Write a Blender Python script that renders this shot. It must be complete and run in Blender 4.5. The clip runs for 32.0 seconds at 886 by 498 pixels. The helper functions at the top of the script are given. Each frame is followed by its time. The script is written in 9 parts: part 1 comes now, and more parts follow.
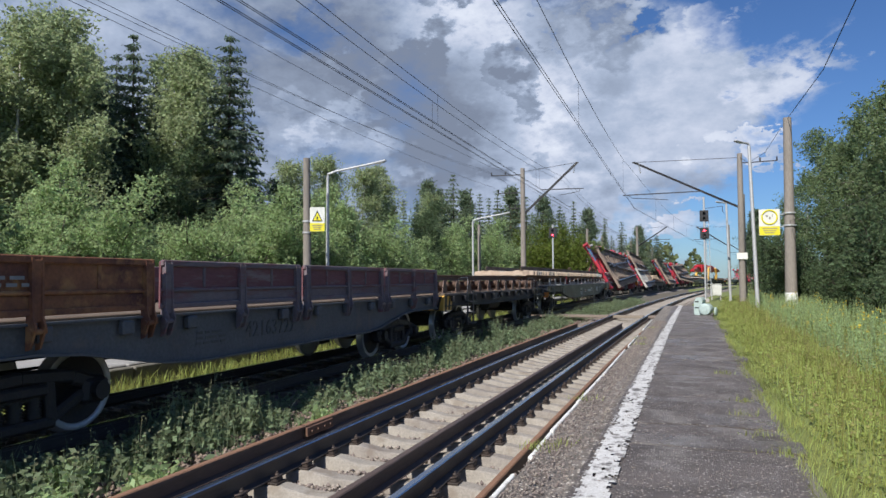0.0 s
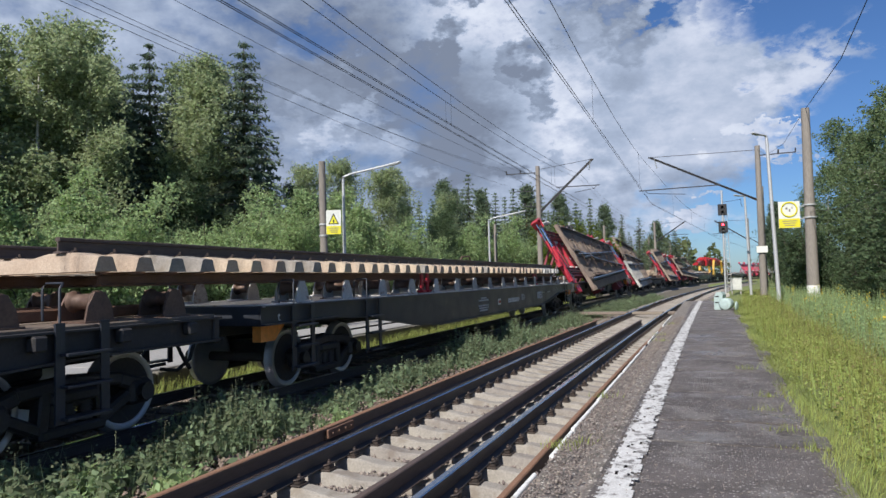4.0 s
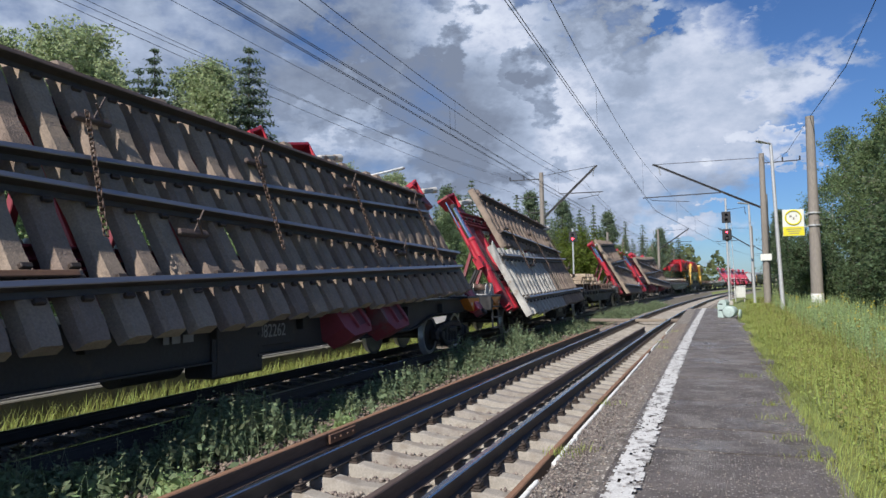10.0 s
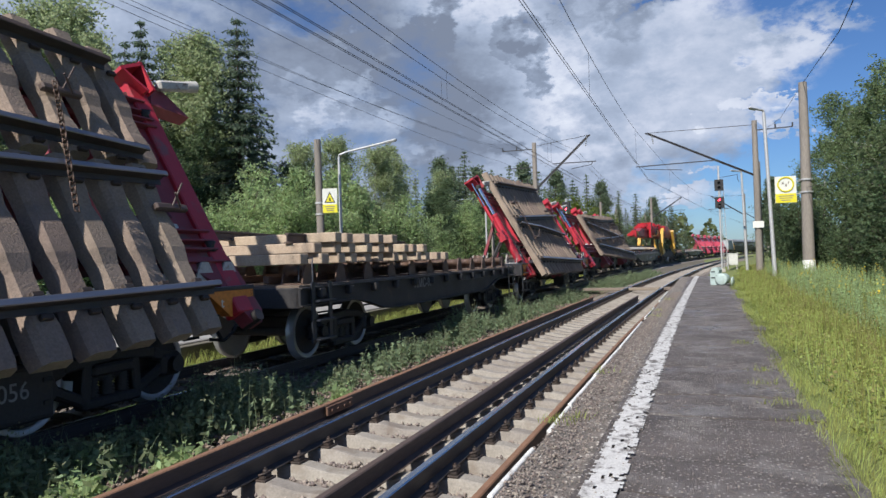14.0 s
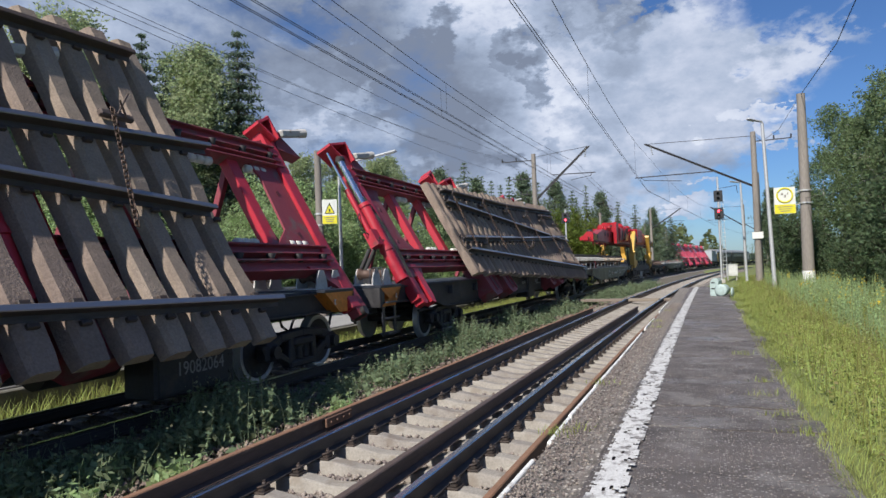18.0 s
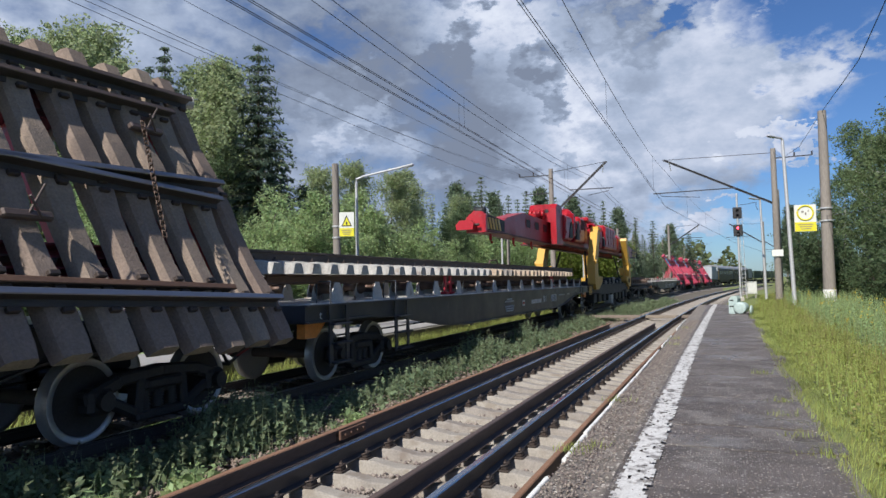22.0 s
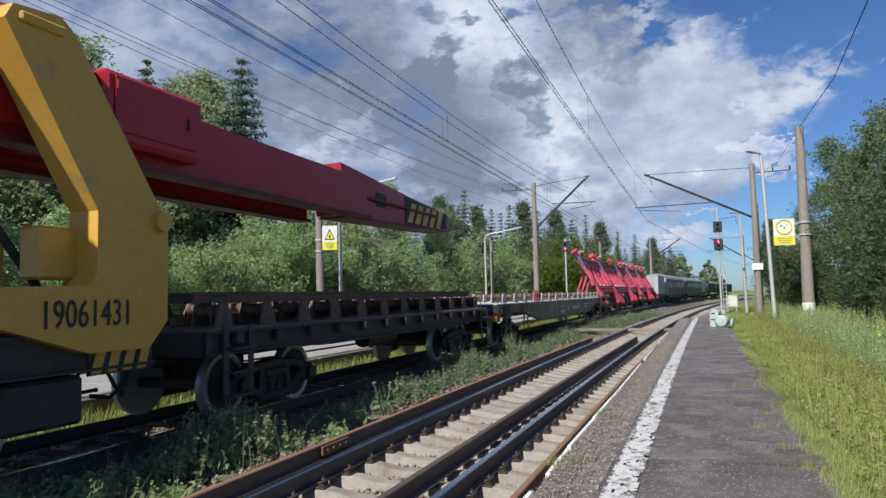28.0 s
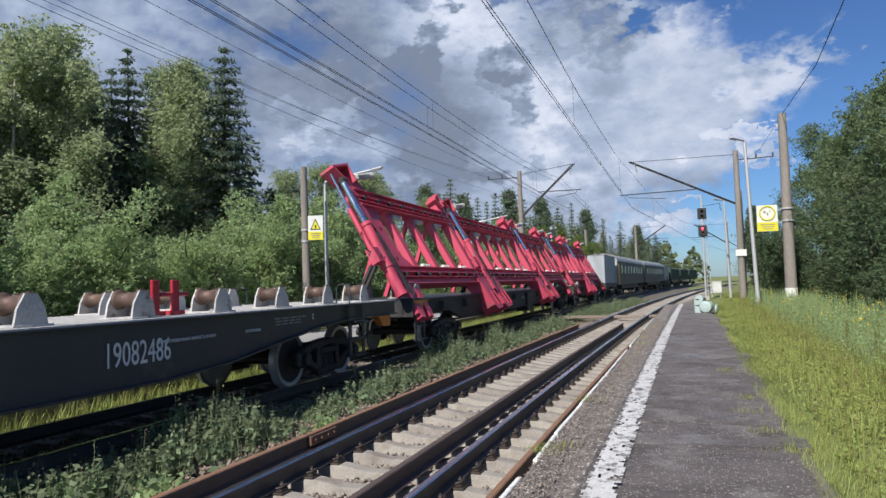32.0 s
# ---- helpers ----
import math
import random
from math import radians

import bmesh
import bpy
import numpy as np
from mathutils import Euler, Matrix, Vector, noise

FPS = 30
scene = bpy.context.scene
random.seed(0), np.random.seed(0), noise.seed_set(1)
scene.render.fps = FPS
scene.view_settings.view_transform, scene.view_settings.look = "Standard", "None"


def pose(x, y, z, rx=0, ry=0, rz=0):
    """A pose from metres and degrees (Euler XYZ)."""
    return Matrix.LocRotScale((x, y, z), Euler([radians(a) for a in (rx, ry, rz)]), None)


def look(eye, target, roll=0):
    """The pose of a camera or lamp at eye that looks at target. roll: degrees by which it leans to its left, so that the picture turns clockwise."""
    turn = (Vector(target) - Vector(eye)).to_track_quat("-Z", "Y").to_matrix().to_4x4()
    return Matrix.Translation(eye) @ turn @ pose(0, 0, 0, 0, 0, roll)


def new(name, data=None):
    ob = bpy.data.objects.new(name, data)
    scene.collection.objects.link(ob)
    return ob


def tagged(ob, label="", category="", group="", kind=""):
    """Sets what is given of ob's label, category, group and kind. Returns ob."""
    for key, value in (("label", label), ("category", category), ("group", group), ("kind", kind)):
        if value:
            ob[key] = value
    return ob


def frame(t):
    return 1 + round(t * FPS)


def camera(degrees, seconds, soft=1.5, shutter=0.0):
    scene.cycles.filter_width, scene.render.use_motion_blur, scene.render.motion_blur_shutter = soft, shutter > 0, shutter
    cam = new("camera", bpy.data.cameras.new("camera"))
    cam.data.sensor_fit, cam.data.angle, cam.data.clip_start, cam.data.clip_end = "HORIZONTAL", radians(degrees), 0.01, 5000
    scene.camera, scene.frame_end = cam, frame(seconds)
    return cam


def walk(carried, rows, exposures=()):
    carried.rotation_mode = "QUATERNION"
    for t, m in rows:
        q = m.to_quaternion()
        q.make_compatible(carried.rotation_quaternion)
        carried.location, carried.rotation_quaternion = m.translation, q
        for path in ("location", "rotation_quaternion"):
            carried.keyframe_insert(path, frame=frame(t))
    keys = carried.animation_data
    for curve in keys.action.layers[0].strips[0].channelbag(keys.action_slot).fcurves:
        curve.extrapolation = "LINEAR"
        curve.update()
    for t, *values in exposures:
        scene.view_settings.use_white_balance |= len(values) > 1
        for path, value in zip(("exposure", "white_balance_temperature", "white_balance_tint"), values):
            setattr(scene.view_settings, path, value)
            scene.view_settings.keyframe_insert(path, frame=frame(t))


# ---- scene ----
cam = camera(66.0, 32.0)

PATH = [
    (0.0, pose(0, 0, 1.71, 92.60, 0.27, 19.77)),
    (0.5, pose(0, 0, 1.71, 92.64, -0.09, 19.92)),
    (1.0, pose(0, 0, 1.71, 92.57, -0.32, 19.99)),
    (1.5, pose(0, 0, 1.71, 92.48, -0.22, 19.96)),
    (2.0, pose(0, 0, 1.71, 92.43, 0.17, 20.00)),
    (2.5, pose(0, 0, 1.71, 92.44, 0.70, 20.13)),
    (3.0, pose(0, 0, 1.71, 92.48, 1.19, 20.37)),
    (3.5, pose(0, 0, 1.71, 92.70, 1.41, 20.76)),
    (5.5, pose(0, 0, 1.71, 91.80, 1.40, 22.20)),
    (6.0, pose(0, 0, 1.71, 91.62, 1.53, 22.17)),
    (6.5, pose(0, 0, 1.71, 91.81, 1.69, 22.24)),
    (7.0, pose(0, 0, 1.71, 92.12, 1.74, 22.41)),
    (7.5, pose(0, 0, 1.71, 92.33, 1.51, 22.48)),
    (8.0, pose(0, 0, 1.71, 92.44, 1.28, 22.40)),
    (8.5, pose(0, 0, 1.71, 92.52, 1.13, 22.28)),
    (9.0, pose(0, 0, 1.71, 92.74, 1.05, 22.12)),
    (9.5, pose(0, 0, 1.71, 92.99, 0.96, 21.80)),
    (10.0, pose(0, 0, 1.71, 93.12, 1.08, 21.46)),
    (10.5, pose(0, 0, 1.71, 92.98, 1.35, 21.40)),
    (11.0, pose(0, 0, 1.71, 92.47, 1.78, 21.44)),
    (11.5, pose(0, 0, 1.71, 91.81, 2.13, 21.42)),
    (12.0, pose(0, 0, 1.71, 91.13, 2.25, 21.25)),
    (12.5, pose(0, 0, 1.71, 90.76, 2.21, 21.02)),
    (13.0, pose(0, 0, 1.71, 90.64, 2.17, 20.85)),
    (13.5, pose(0, 0, 1.71, 90.68, 2.11, 20.86)),
    (14.0, pose(0, 0, 1.71, 90.75, 1.94, 20.96)),
    (14.5, pose(0, 0, 1.71, 90.76, 1.83, 21.00)),
    (16.5, pose(0, 0, 1.71, 90.69, 2.09, 20.96)),
    (17.0, pose(0, 0, 1.71, 90.93, 2.06, 20.91)),
    (17.5, pose(0, 0, 1.71, 91.25, 1.98, 20.90)),
    (18.0, pose(0, 0, 1.71, 91.67, 1.97, 20.93)),
    (18.5, pose(0, 0, 1.71, 91.93, 1.94, 21.04)),
    (19.0, pose(0, 0, 1.71, 92.13, 1.88, 21.22)),
    (19.5, pose(0, 0, 1.71, 92.38, 1.77, 21.42)),
    (20.0, pose(0, 0, 1.71, 92.54, 1.72, 21.51)),
    (20.5, pose(0, 0, 1.71, 92.56, 1.72, 21.52)),
    (21.0, pose(0, 0, 1.71, 92.69, 1.58, 21.61)),
    (21.5, pose(0, 0, 1.71, 92.89, 1.36, 21.88)),
    (22.0, pose(0, 0, 1.71, 92.86, 1.21, 22.26)),
    (22.5, pose(0, 0, 1.71, 92.55, 1.15, 22.59)),
    (23.0, pose(0, 0, 1.71, 92.16, 0.84, 22.79)),
    (23.5, pose(0, 0, 1.71, 92.08, 0.52, 22.77)),
    (24.0, pose(0, 0, 1.71, 92.39, 0.36, 22.48)),
    (24.5, pose(0, 0, 1.71, 92.83, 0.59, 22.10)),
    (25.0, pose(0, 0, 1.71, 93.30, 1.05, 21.54)),
    (25.5, pose(0, 0, 1.71, 93.68, 1.75, 20.96)),
    (27.5, pose(0, 0, 1.71, 93.41, 1.57, 20.77)),
    (28.0, pose(0, 0, 1.71, 93.97, 1.28, 20.87)),
    (28.5, pose(0, 0, 1.71, 94.19, 1.23, 20.80)),
    (29.0, pose(0, 0, 1.71, 93.72, 1.22, 20.58)),
    (29.5, pose(0, 0, 1.71, 93.03, 1.29, 20.58)),
    (30.0, pose(0, 0, 1.71, 92.41, 1.24, 20.63)),
    (30.5, pose(0, 0, 1.71, 92.31, 1.27, 20.65)),
    (31.0, pose(0, 0, 1.71, 92.55, 1.36, 20.54)),
    (31.5, pose(0, 0, 1.71, 92.86, 1.60, 20.23)),
    (32.0, pose(0, 0, 1.71, 93.01, 1.85, 19.76)),
]
walk(cam, PATH)

# ---- tracks in plan: the near line bends right from y = 8, the far line from y = 39 ----


def near_at(s, lat=0.0):
    """Point and heading on the near track, s metres along it, lat metres to its right."""
    if s <= 8.1:
        return Vector((-3.03 + lat, s, 0)), 0.0
    a = (s - 8.1) / 887
    return Vector((-3.03 + 887 - (887 - lat) * math.cos(a), 8.1 + (887 - lat) * math.sin(a), 0)), a


def far_at(s, lat=0.0):
    """The same on the far track, on which the train runs."""
    h, s0, r = -0.0061, 39.3, 858.5
    x, y = -7.5 + min(s, s0) * math.sin(h), min(s, s0) * math.cos(h)
    a = h
    if s > s0:
        a = h + (s - s0) / r
        x += r * (math.cos(h) - math.cos(a))
        y += r * (math.sin(a) - math.sin(h))
    return Vector((x + lat * math.cos(a), y - lat * math.sin(a), 0)), a


# ---- daylight ----
SUN_FROM = Vector((-0.14, -0.72, 0.68)).normalized()


def build_world():
    w = bpy.data.worlds.new("sky")
    scene.world = w
    w.use_nodes = True
    nt = w.node_tree
    nt.nodes.clear()
    N, L = nt.nodes.new, nt.links.new
    out = N("ShaderNodeOutputWorld")
    bg = N("ShaderNodeBackground")
    bg.inputs["Strength"].default_value = 0.1
    sky = N("ShaderNodeTexSky")
    sky.sky_type = "NISHITA"
    sky.sun_disc = False
    sky.sun_elevation = math.asin(SUN_FROM.z)
    sky.sun_rotation = math.atan2(SUN_FROM.x, SUN_FROM.y)
    sky.air_density, sky.dust_density, sky.ozone_density = 1.0, 0.3, 2.5
    tc = N("ShaderNodeTexCoord")

    def val(op, a, b=None, clamp=False):
        n = N("ShaderNodeMath")
        n.operation, n.use_clamp = op, clamp
        for i, v in enumerate((a, b)):
            if v is None:
                continue
            if isinstance(v, (int, float)):
                n.inputs[i].default_value = v
            else:
                L(v, n.inputs[i])
        return n.outputs[0]

    nrm = N("ShaderNodeVectorMath")
    nrm.operation = "NORMALIZE"
    L(tc.outputs["Generated"], nrm.inputs[0])
    flat = N("ShaderNodeVectorMath")
    flat.operation = "MULTIPLY"
    flat.inputs[1].default_value = (1.0, 1.0, 1.7)
    L(nrm.outputs[0], flat.inputs[0])

    def clouds(scale, detail, rough, shift, dist=0.0):
        mp = N("ShaderNodeMapping")
        mp.inputs["Location"].default_value = shift
        L(flat.outputs[0], mp.inputs["Vector"])
        n = N("ShaderNodeTexNoise")
        n.inputs["Scale"].default_value, n.inputs["Detail"].default_value = scale, detail
        n.inputs["Roughness"].default_value, n.inputs["Distortion"].default_value = rough, dist
        L(mp.outputs[0], n.inputs["Vector"])
        return n

    # directions are shaken by noise, so that the masses get ragged edges
    shake = clouds(9.0, 8, 0.6, (2, 1, 5)).outputs["Color"]
    mid = N("ShaderNodeVectorMath")
    mid.operation = "SUBTRACT"
    mid.inputs[1].default_value = (0.5, 0.5, 0.5)
    L(shake, mid.inputs[0])
    sc = N("ShaderNodeVectorMath")
    sc.operation = "SCALE"
    sc.inputs["Scale"].default_value = 0.05
    L(mid.outputs[0], sc.inputs[0])
    way_in = N("ShaderNodeVectorMath")
    way_in.operation = "ADD"
    L(nrm.outputs[0], way_in.inputs[0])
    L(sc.outputs[0], way_in.inputs[1])

    def lobe(az, el, size):
        """Soft mass towards azimuth az (right of +y) and elevation el, in degrees."""
        a, e = radians(az), radians(el)
        dot = N("ShaderNodeVectorMath")
        dot.operation = "DOT_PRODUCT"
        L(way_in.outputs[0], dot.inputs[0])
        dot.inputs[1].default_value = (math.sin(a) * math.cos(e), math.cos(a) * math.cos(e), math.sin(e))
        mr = N("ShaderNodeMapRange")
        mr.interpolation_type = "SMOOTHSTEP"
        mr.inputs["From Min"].default_value, mr.inputs["From Max"].default_value = math.cos(radians(size)), math.cos(radians(size * 0.25))
        L(dot.outputs["Value"], mr.inputs["Value"])
        return mr.outputs[0]

    def total(terms, start):
        acc = start
        for k, node in terms:
            acc = val("ADD", acc, val("MULTIPLY", node, k))
        return acc

    n1 = clouds(3.2, 10, 0.55, (3.1, 0.7, 0.4), 0.0).outputs["Fac"]
    n2 = clouds(8.5, 12, 0.60, (8.4, 2.2, 3), 0.0).outputs["Fac"]
    n3 = clouds(22.0, 10, 0.62, (1.4, 5.2, 2), 0.0).outputs["Fac"]
    cover_v = total([(0.70, n1), (0.70, n2), (0.28, n3), (0.38, lobe(-28, 14, 36)), (0.34, lobe(-6, 14, 18)), (0.36, lobe(3.5, 14, 10)), (0.20, lobe(7.5, 13, 7)), (0.15, lobe(-60, 12, 24)),
                     (-0.60, lobe(14, 21, 14)), (-0.54, lobe(3.5, 22.5, 8)), (-0.62, lobe(9, 4.5, 10)), (-0.34, lobe(1, 4, 7)), (-0.40, lobe(-8.5, 22.5, 5)), (-0.15, lobe(-36.5, 22.5, 7)), (-0.10, lobe(-28, 24, 6)),
                     (0.16, lobe(6, 17.5, 4)), (0.20, lobe(11, 16.5, 4)), (0.40, lobe(5, 5.0, 2.6))], -0.44)
    cover = N("ShaderNodeMapRange")
    cover.interpolation_type = "SMOOTHSTEP"
    cover.inputs["From Min"].default_value, cover.inputs["From Max"].default_value = 0.36, 0.86
    L(cover_v, cover.inputs["Value"])
    # heaps in full sun against grey undersides; the clouds ahead are greyer than the rest of the sky
    lum = total([(0.34, n1), (0.92, n2), (0.46, n3), (-0.80, lobe(-16, 14, 70)),
                 (0.44, lobe(-18.5, 20.5, 9)), (0.24, lobe(-13.5, 18, 9)), (0.24, lobe(-4, 15.5, 13)), (0.16, lobe(4, 13.5, 9)), (0.16, lobe(-14, 10.5, 9)), (0.30, lobe(-26, 12.0, 5.5)), (0.20, lobe(-30.5, 13.2, 4.5)),
                 (0.22, lobe(-26, 6.0, 9)), (0.20, lobe(-12, 6.5, 9)), (0.16, lobe(-50, 15, 16)), (0.2, lobe(10, 17, 6)),
                 (-0.20, lobe(-30, 18, 10)), (-0.22, lobe(-24.5, 17.5, 7)), (-0.60, lobe(-18.5, 14.0, 8)), (-0.34, lobe(-25.5, 9.2, 5)), (-0.22, lobe(-15, 11.5, 3.6)), (-0.24, lobe(-21.5, 17.6, 4)), (-0.22, lobe(-14.5, 17.6, 3.4)), (-0.40, lobe(-9, 21, 6)), (0.2, lobe(5, 5.0, 2.8))], 0.24)
    ramp = N("ShaderNodeValToRGB")
    cr = ramp.color_ramp
    cr.elements[0].position, cr.elements[0].color = 0.05, (1.2, 1.45, 2.0, 1)
    cr.elements[1].position, cr.elements[1].color = 1.0, (11.0, 11.3, 11.8, 1)
    for pos, col in ((0.22, (1.6, 1.95, 2.65, 1)), (0.40, (2.35, 2.8, 3.7, 1)), (0.56, (3.35, 3.7, 4.55, 1)), (0.78, (4.5, 4.8, 5.45, 1))):
        e = cr.elements.new(pos)
        e.color = col
    L(val("MULTIPLY", lum, 0.7), ramp.inputs["Fac"])
    mix = N("ShaderNodeMix")
    mix.data_type = "RGBA"
    L(cover.outputs[0], mix.inputs["Factor"])
    deep = N("ShaderNodeMix")
    deep.data_type, deep.blend_type = "RGBA", "MULTIPLY"
    deep.inputs["Factor"].default_value = 1.0
    deep.inputs[7].default_value = (0.26, 0.37, 0.54, 1)
    L(sky.outputs["Color"], deep.inputs[6])
    L(deep.outputs[2], mix.inputs[6])
    L(ramp.outputs["Color"], mix.inputs[7])
    L(mix.outputs[2], bg.inputs["Color"])
    L(bg.outputs[0], out.inputs["Surface"])

    sun = new("sun", bpy.data.lights.new("sun", "SUN"))
    sun.data.energy, sun.data.angle, sun.data.color = 3.6, radians(0.9), (1.0, 0.95, 0.88)
    sun.matrix_world = look(SUN_FROM * 60, (0, 0, 0))


build_world()
scene.view_settings.exposure = 0.85


# ---- materials ----
def material(name, rgb, rough=0.7, metal=0.0, second=None, amount=0.5, scale=3.0, fine=40.0, bump=0.15,
             spread=0.0, wear=None, wear_amount=0.35, leafy=False, spec=0.5, stretch=(1, 1, 1), specks=None, wet=0.0):
    """Procedural surface: two noise scales mix rgb with second, wear adds blotches, spread varies object by object."""
    m = bpy.data.materials.new(name)
    m.use_nodes = True
    nt = m.node_tree
    N, L = nt.nodes.new, nt.links.new
    b = nt.nodes["Principled BSDF"]
    second = second or tuple(c * 0.65 for c in rgb)
    tc = N("ShaderNodeTexCoord")
    mp = N("ShaderNodeMapping")
    mp.inputs["Scale"].default_value = stretch
    L(tc.outputs["Object"], mp.inputs["Vector"])
    info = N("ShaderNodeObjectInfo")
    off = N("ShaderNodeVectorMath")
    off.operation = "ADD"
    rnd = N("ShaderNodeVectorMath")
    rnd.operation = "SCALE"
    rnd.inputs[0].default_value = (37.0, 19.0, 53.0)
    L(info.outputs["Random"], rnd.inputs["Scale"])
    L(mp.outputs[0], off.inputs[0])
    L(rnd.outputs[0], off.inputs[1])

    def noise_node(sc, detail):
        n = N("ShaderNodeTexNoise")
        n.inputs["Scale"].default_value, n.inputs["Detail"].default_value = sc, detail
        n.inputs["Roughness"].default_value = 0.62
        L(off.outputs[0], n.inputs["Vector"])
        return n

    big, small = noise_node(scale, 5), noise_node(fine, 3)

    def ramp(src, lo, hi):
        r = N("ShaderNodeMapRange")
        r.inputs["From Min"].default_value, r.inputs["From Max"].default_value = lo, hi
        L(src, r.inputs["Value"])
        return r.outputs[0]

    def mix(fac, a, c, kind="MIX"):
        n = N("ShaderNodeMix")
        n.data_type, n.blend_type = "RGBA", kind
        for sock, v in ((n.inputs["Factor"], fac), (n.inputs[6], a), (n.inputs[7], c)):
            if isinstance(v, (int, float)):
                sock.default_value = v
            elif isinstance(v, tuple):
                sock.default_value = (*v, 1)
            else:
                L(v, sock)
        return n.outputs[2]

    f1 = N("ShaderNodeMath")
    f1.operation = "MULTIPLY"
    L(ramp(big.outputs["Fac"], 0.35, 0.68), f1.inputs[0])
    f1.inputs[1].default_value = amount
    col = mix(f1.outputs[0], rgb, second)
    g = N("ShaderNodeMath")
    g.operation = "MULTIPLY_ADD"
    L(ramp(small.outputs["Fac"], 0.3, 0.7), g.inputs[0])
    grain = 0.34 if bump > 0.1 else 0.12
    g.inputs[1].default_value, g.inputs[2].default_value = grain, 1 - grain / 2
    gg = N("ShaderNodeCombineColor")
    for i in range(3):
        L(g.outputs[0], gg.inputs[i])
    col = mix(1.0, col, gg.outputs[0], "MULTIPLY")
    if wear:
        wn = noise_node(scale * 0.7 + 1.3, 8)
        w = N("ShaderNodeMath")
        w.operation = "MULTIPLY"
        L(ramp(wn.outputs["Fac"], 0.62 - wear_amount * 0.4, 0.70 - wear_amount * 0.3), w.inputs[0])
        w.inputs[1].default_value = 0.9
        w.use_clamp = True
        col = mix(w.outputs[0], col, wear)
    if specks:
        cell = N("ShaderNodeTexVoronoi")
        cell.inputs["Scale"].default_value = fine * 0.5
        L(off.outputs[0], cell.inputs["Vector"])
        sp = N("ShaderNodeMath")
        sp.operation, sp.use_clamp = "MULTIPLY", True
        pick = N("ShaderNodeSeparateColor")
        L(cell.outputs["Color"], pick.inputs[0])
        L(ramp(pick.outputs[0], 0.72, 0.80), sp.inputs[0])
        L(ramp(cell.outputs["Distance"], 0.5, 0.2), sp.inputs[1])
        col = mix(sp.outputs[0], col, specks)
    if spread:
        geo_r = N("ShaderNodeNewGeometry")
        s = N("ShaderNodeMath")
        s.operation = "ADD"
        L(info.outputs["Random"], s.inputs[0])
        L(geo_r.outputs["Random Per Island"], s.inputs[1])
        fr = N("ShaderNodeMath")
        fr.operation = "FRACT"
        L(s.outputs[0], fr.inputs[0])
        hsv = N("ShaderNodeHueSaturation")
        v = N("ShaderNodeMapRange")
        v.inputs["To Min"].default_value, v.inputs["To Max"].default_value = 1 - spread, 1 + spread
        L(fr.outputs[0], v.inputs["Value"])
        L(v.outputs[0], hsv.inputs["Value"])
        h = N("ShaderNodeMapRange")
        h.inputs["To Min"].default_value, h.inputs["To Max"].default_value = 0.5 - spread * 0.06, 0.5 + spread * 0.06
        L(fr.outputs[0], h.inputs["Value"])
        L(h.outputs[0], hsv.inputs["Hue"])
        L(col, hsv.inputs["Color"])
        col = hsv.outputs[0]
    L(col, b.inputs["Base Color"])
    b.inputs["Metallic"].default_value = metal
    b.inputs["Specular IOR Level"].default_value = spec
    rr = N("ShaderNodeMath")
    rr.operation = "MULTIPLY_ADD"
    rr.use_clamp = True
    L(ramp(big.outputs["Fac"], 0.3, 0.7), rr.inputs[0])
    rr.inputs[1].default_value, rr.inputs[2].default_value = 0.18, max(0.05, rough - 0.09)
    if wet:
        damp = noise_node(0.9, 4)
        wm = N("ShaderNodeMath")
        wm.operation, wm.use_clamp = "MULTIPLY_ADD", True
        L(ramp(damp.outputs["Fac"], 0.52, 0.64), wm.inputs[0])
        wm.inputs[1].default_value = -wet
        L(rr.outputs[0], wm.inputs[2])
        L(wm.outputs[0], b.inputs["Roughness"])
    else:
        L(rr.outputs[0], b.inputs["Roughness"])
    if bump:
        bp = N("ShaderNodeBump")
        bp.inputs["Strength"].default_value, bp.inputs["Distance"].default_value = bump, 0.02
        L(small.outputs["Fac"], bp.inputs["Height"])
        L(bp.outputs[0], b.inputs["Normal"])
    if leafy:
        tr = N("ShaderNodeBsdfTranslucent")
        L(col, tr.inputs["Color"])
        mx = N("ShaderNodeMixShader")
        mx.inputs[0].default_value = 0.58
        L(b.outputs[0], mx.inputs[1])
        L(tr.outputs[0], mx.inputs[2])
        L(mx.outputs[0], nt.nodes["Material Output"].inputs["Surface"])
    return m


def glow(name, rgb, strength):
    m = bpy.data.materials.new(name)
    m.use_nodes = True
    b = m.node_tree.nodes["Principled BSDF"]
    b.inputs["Base Color"].default_value = (*rgb, 1)
    b.inputs["Emission Color"].default_value = (*rgb, 1)
    b.inputs["Emission Strength"].default_value = strength
    return m


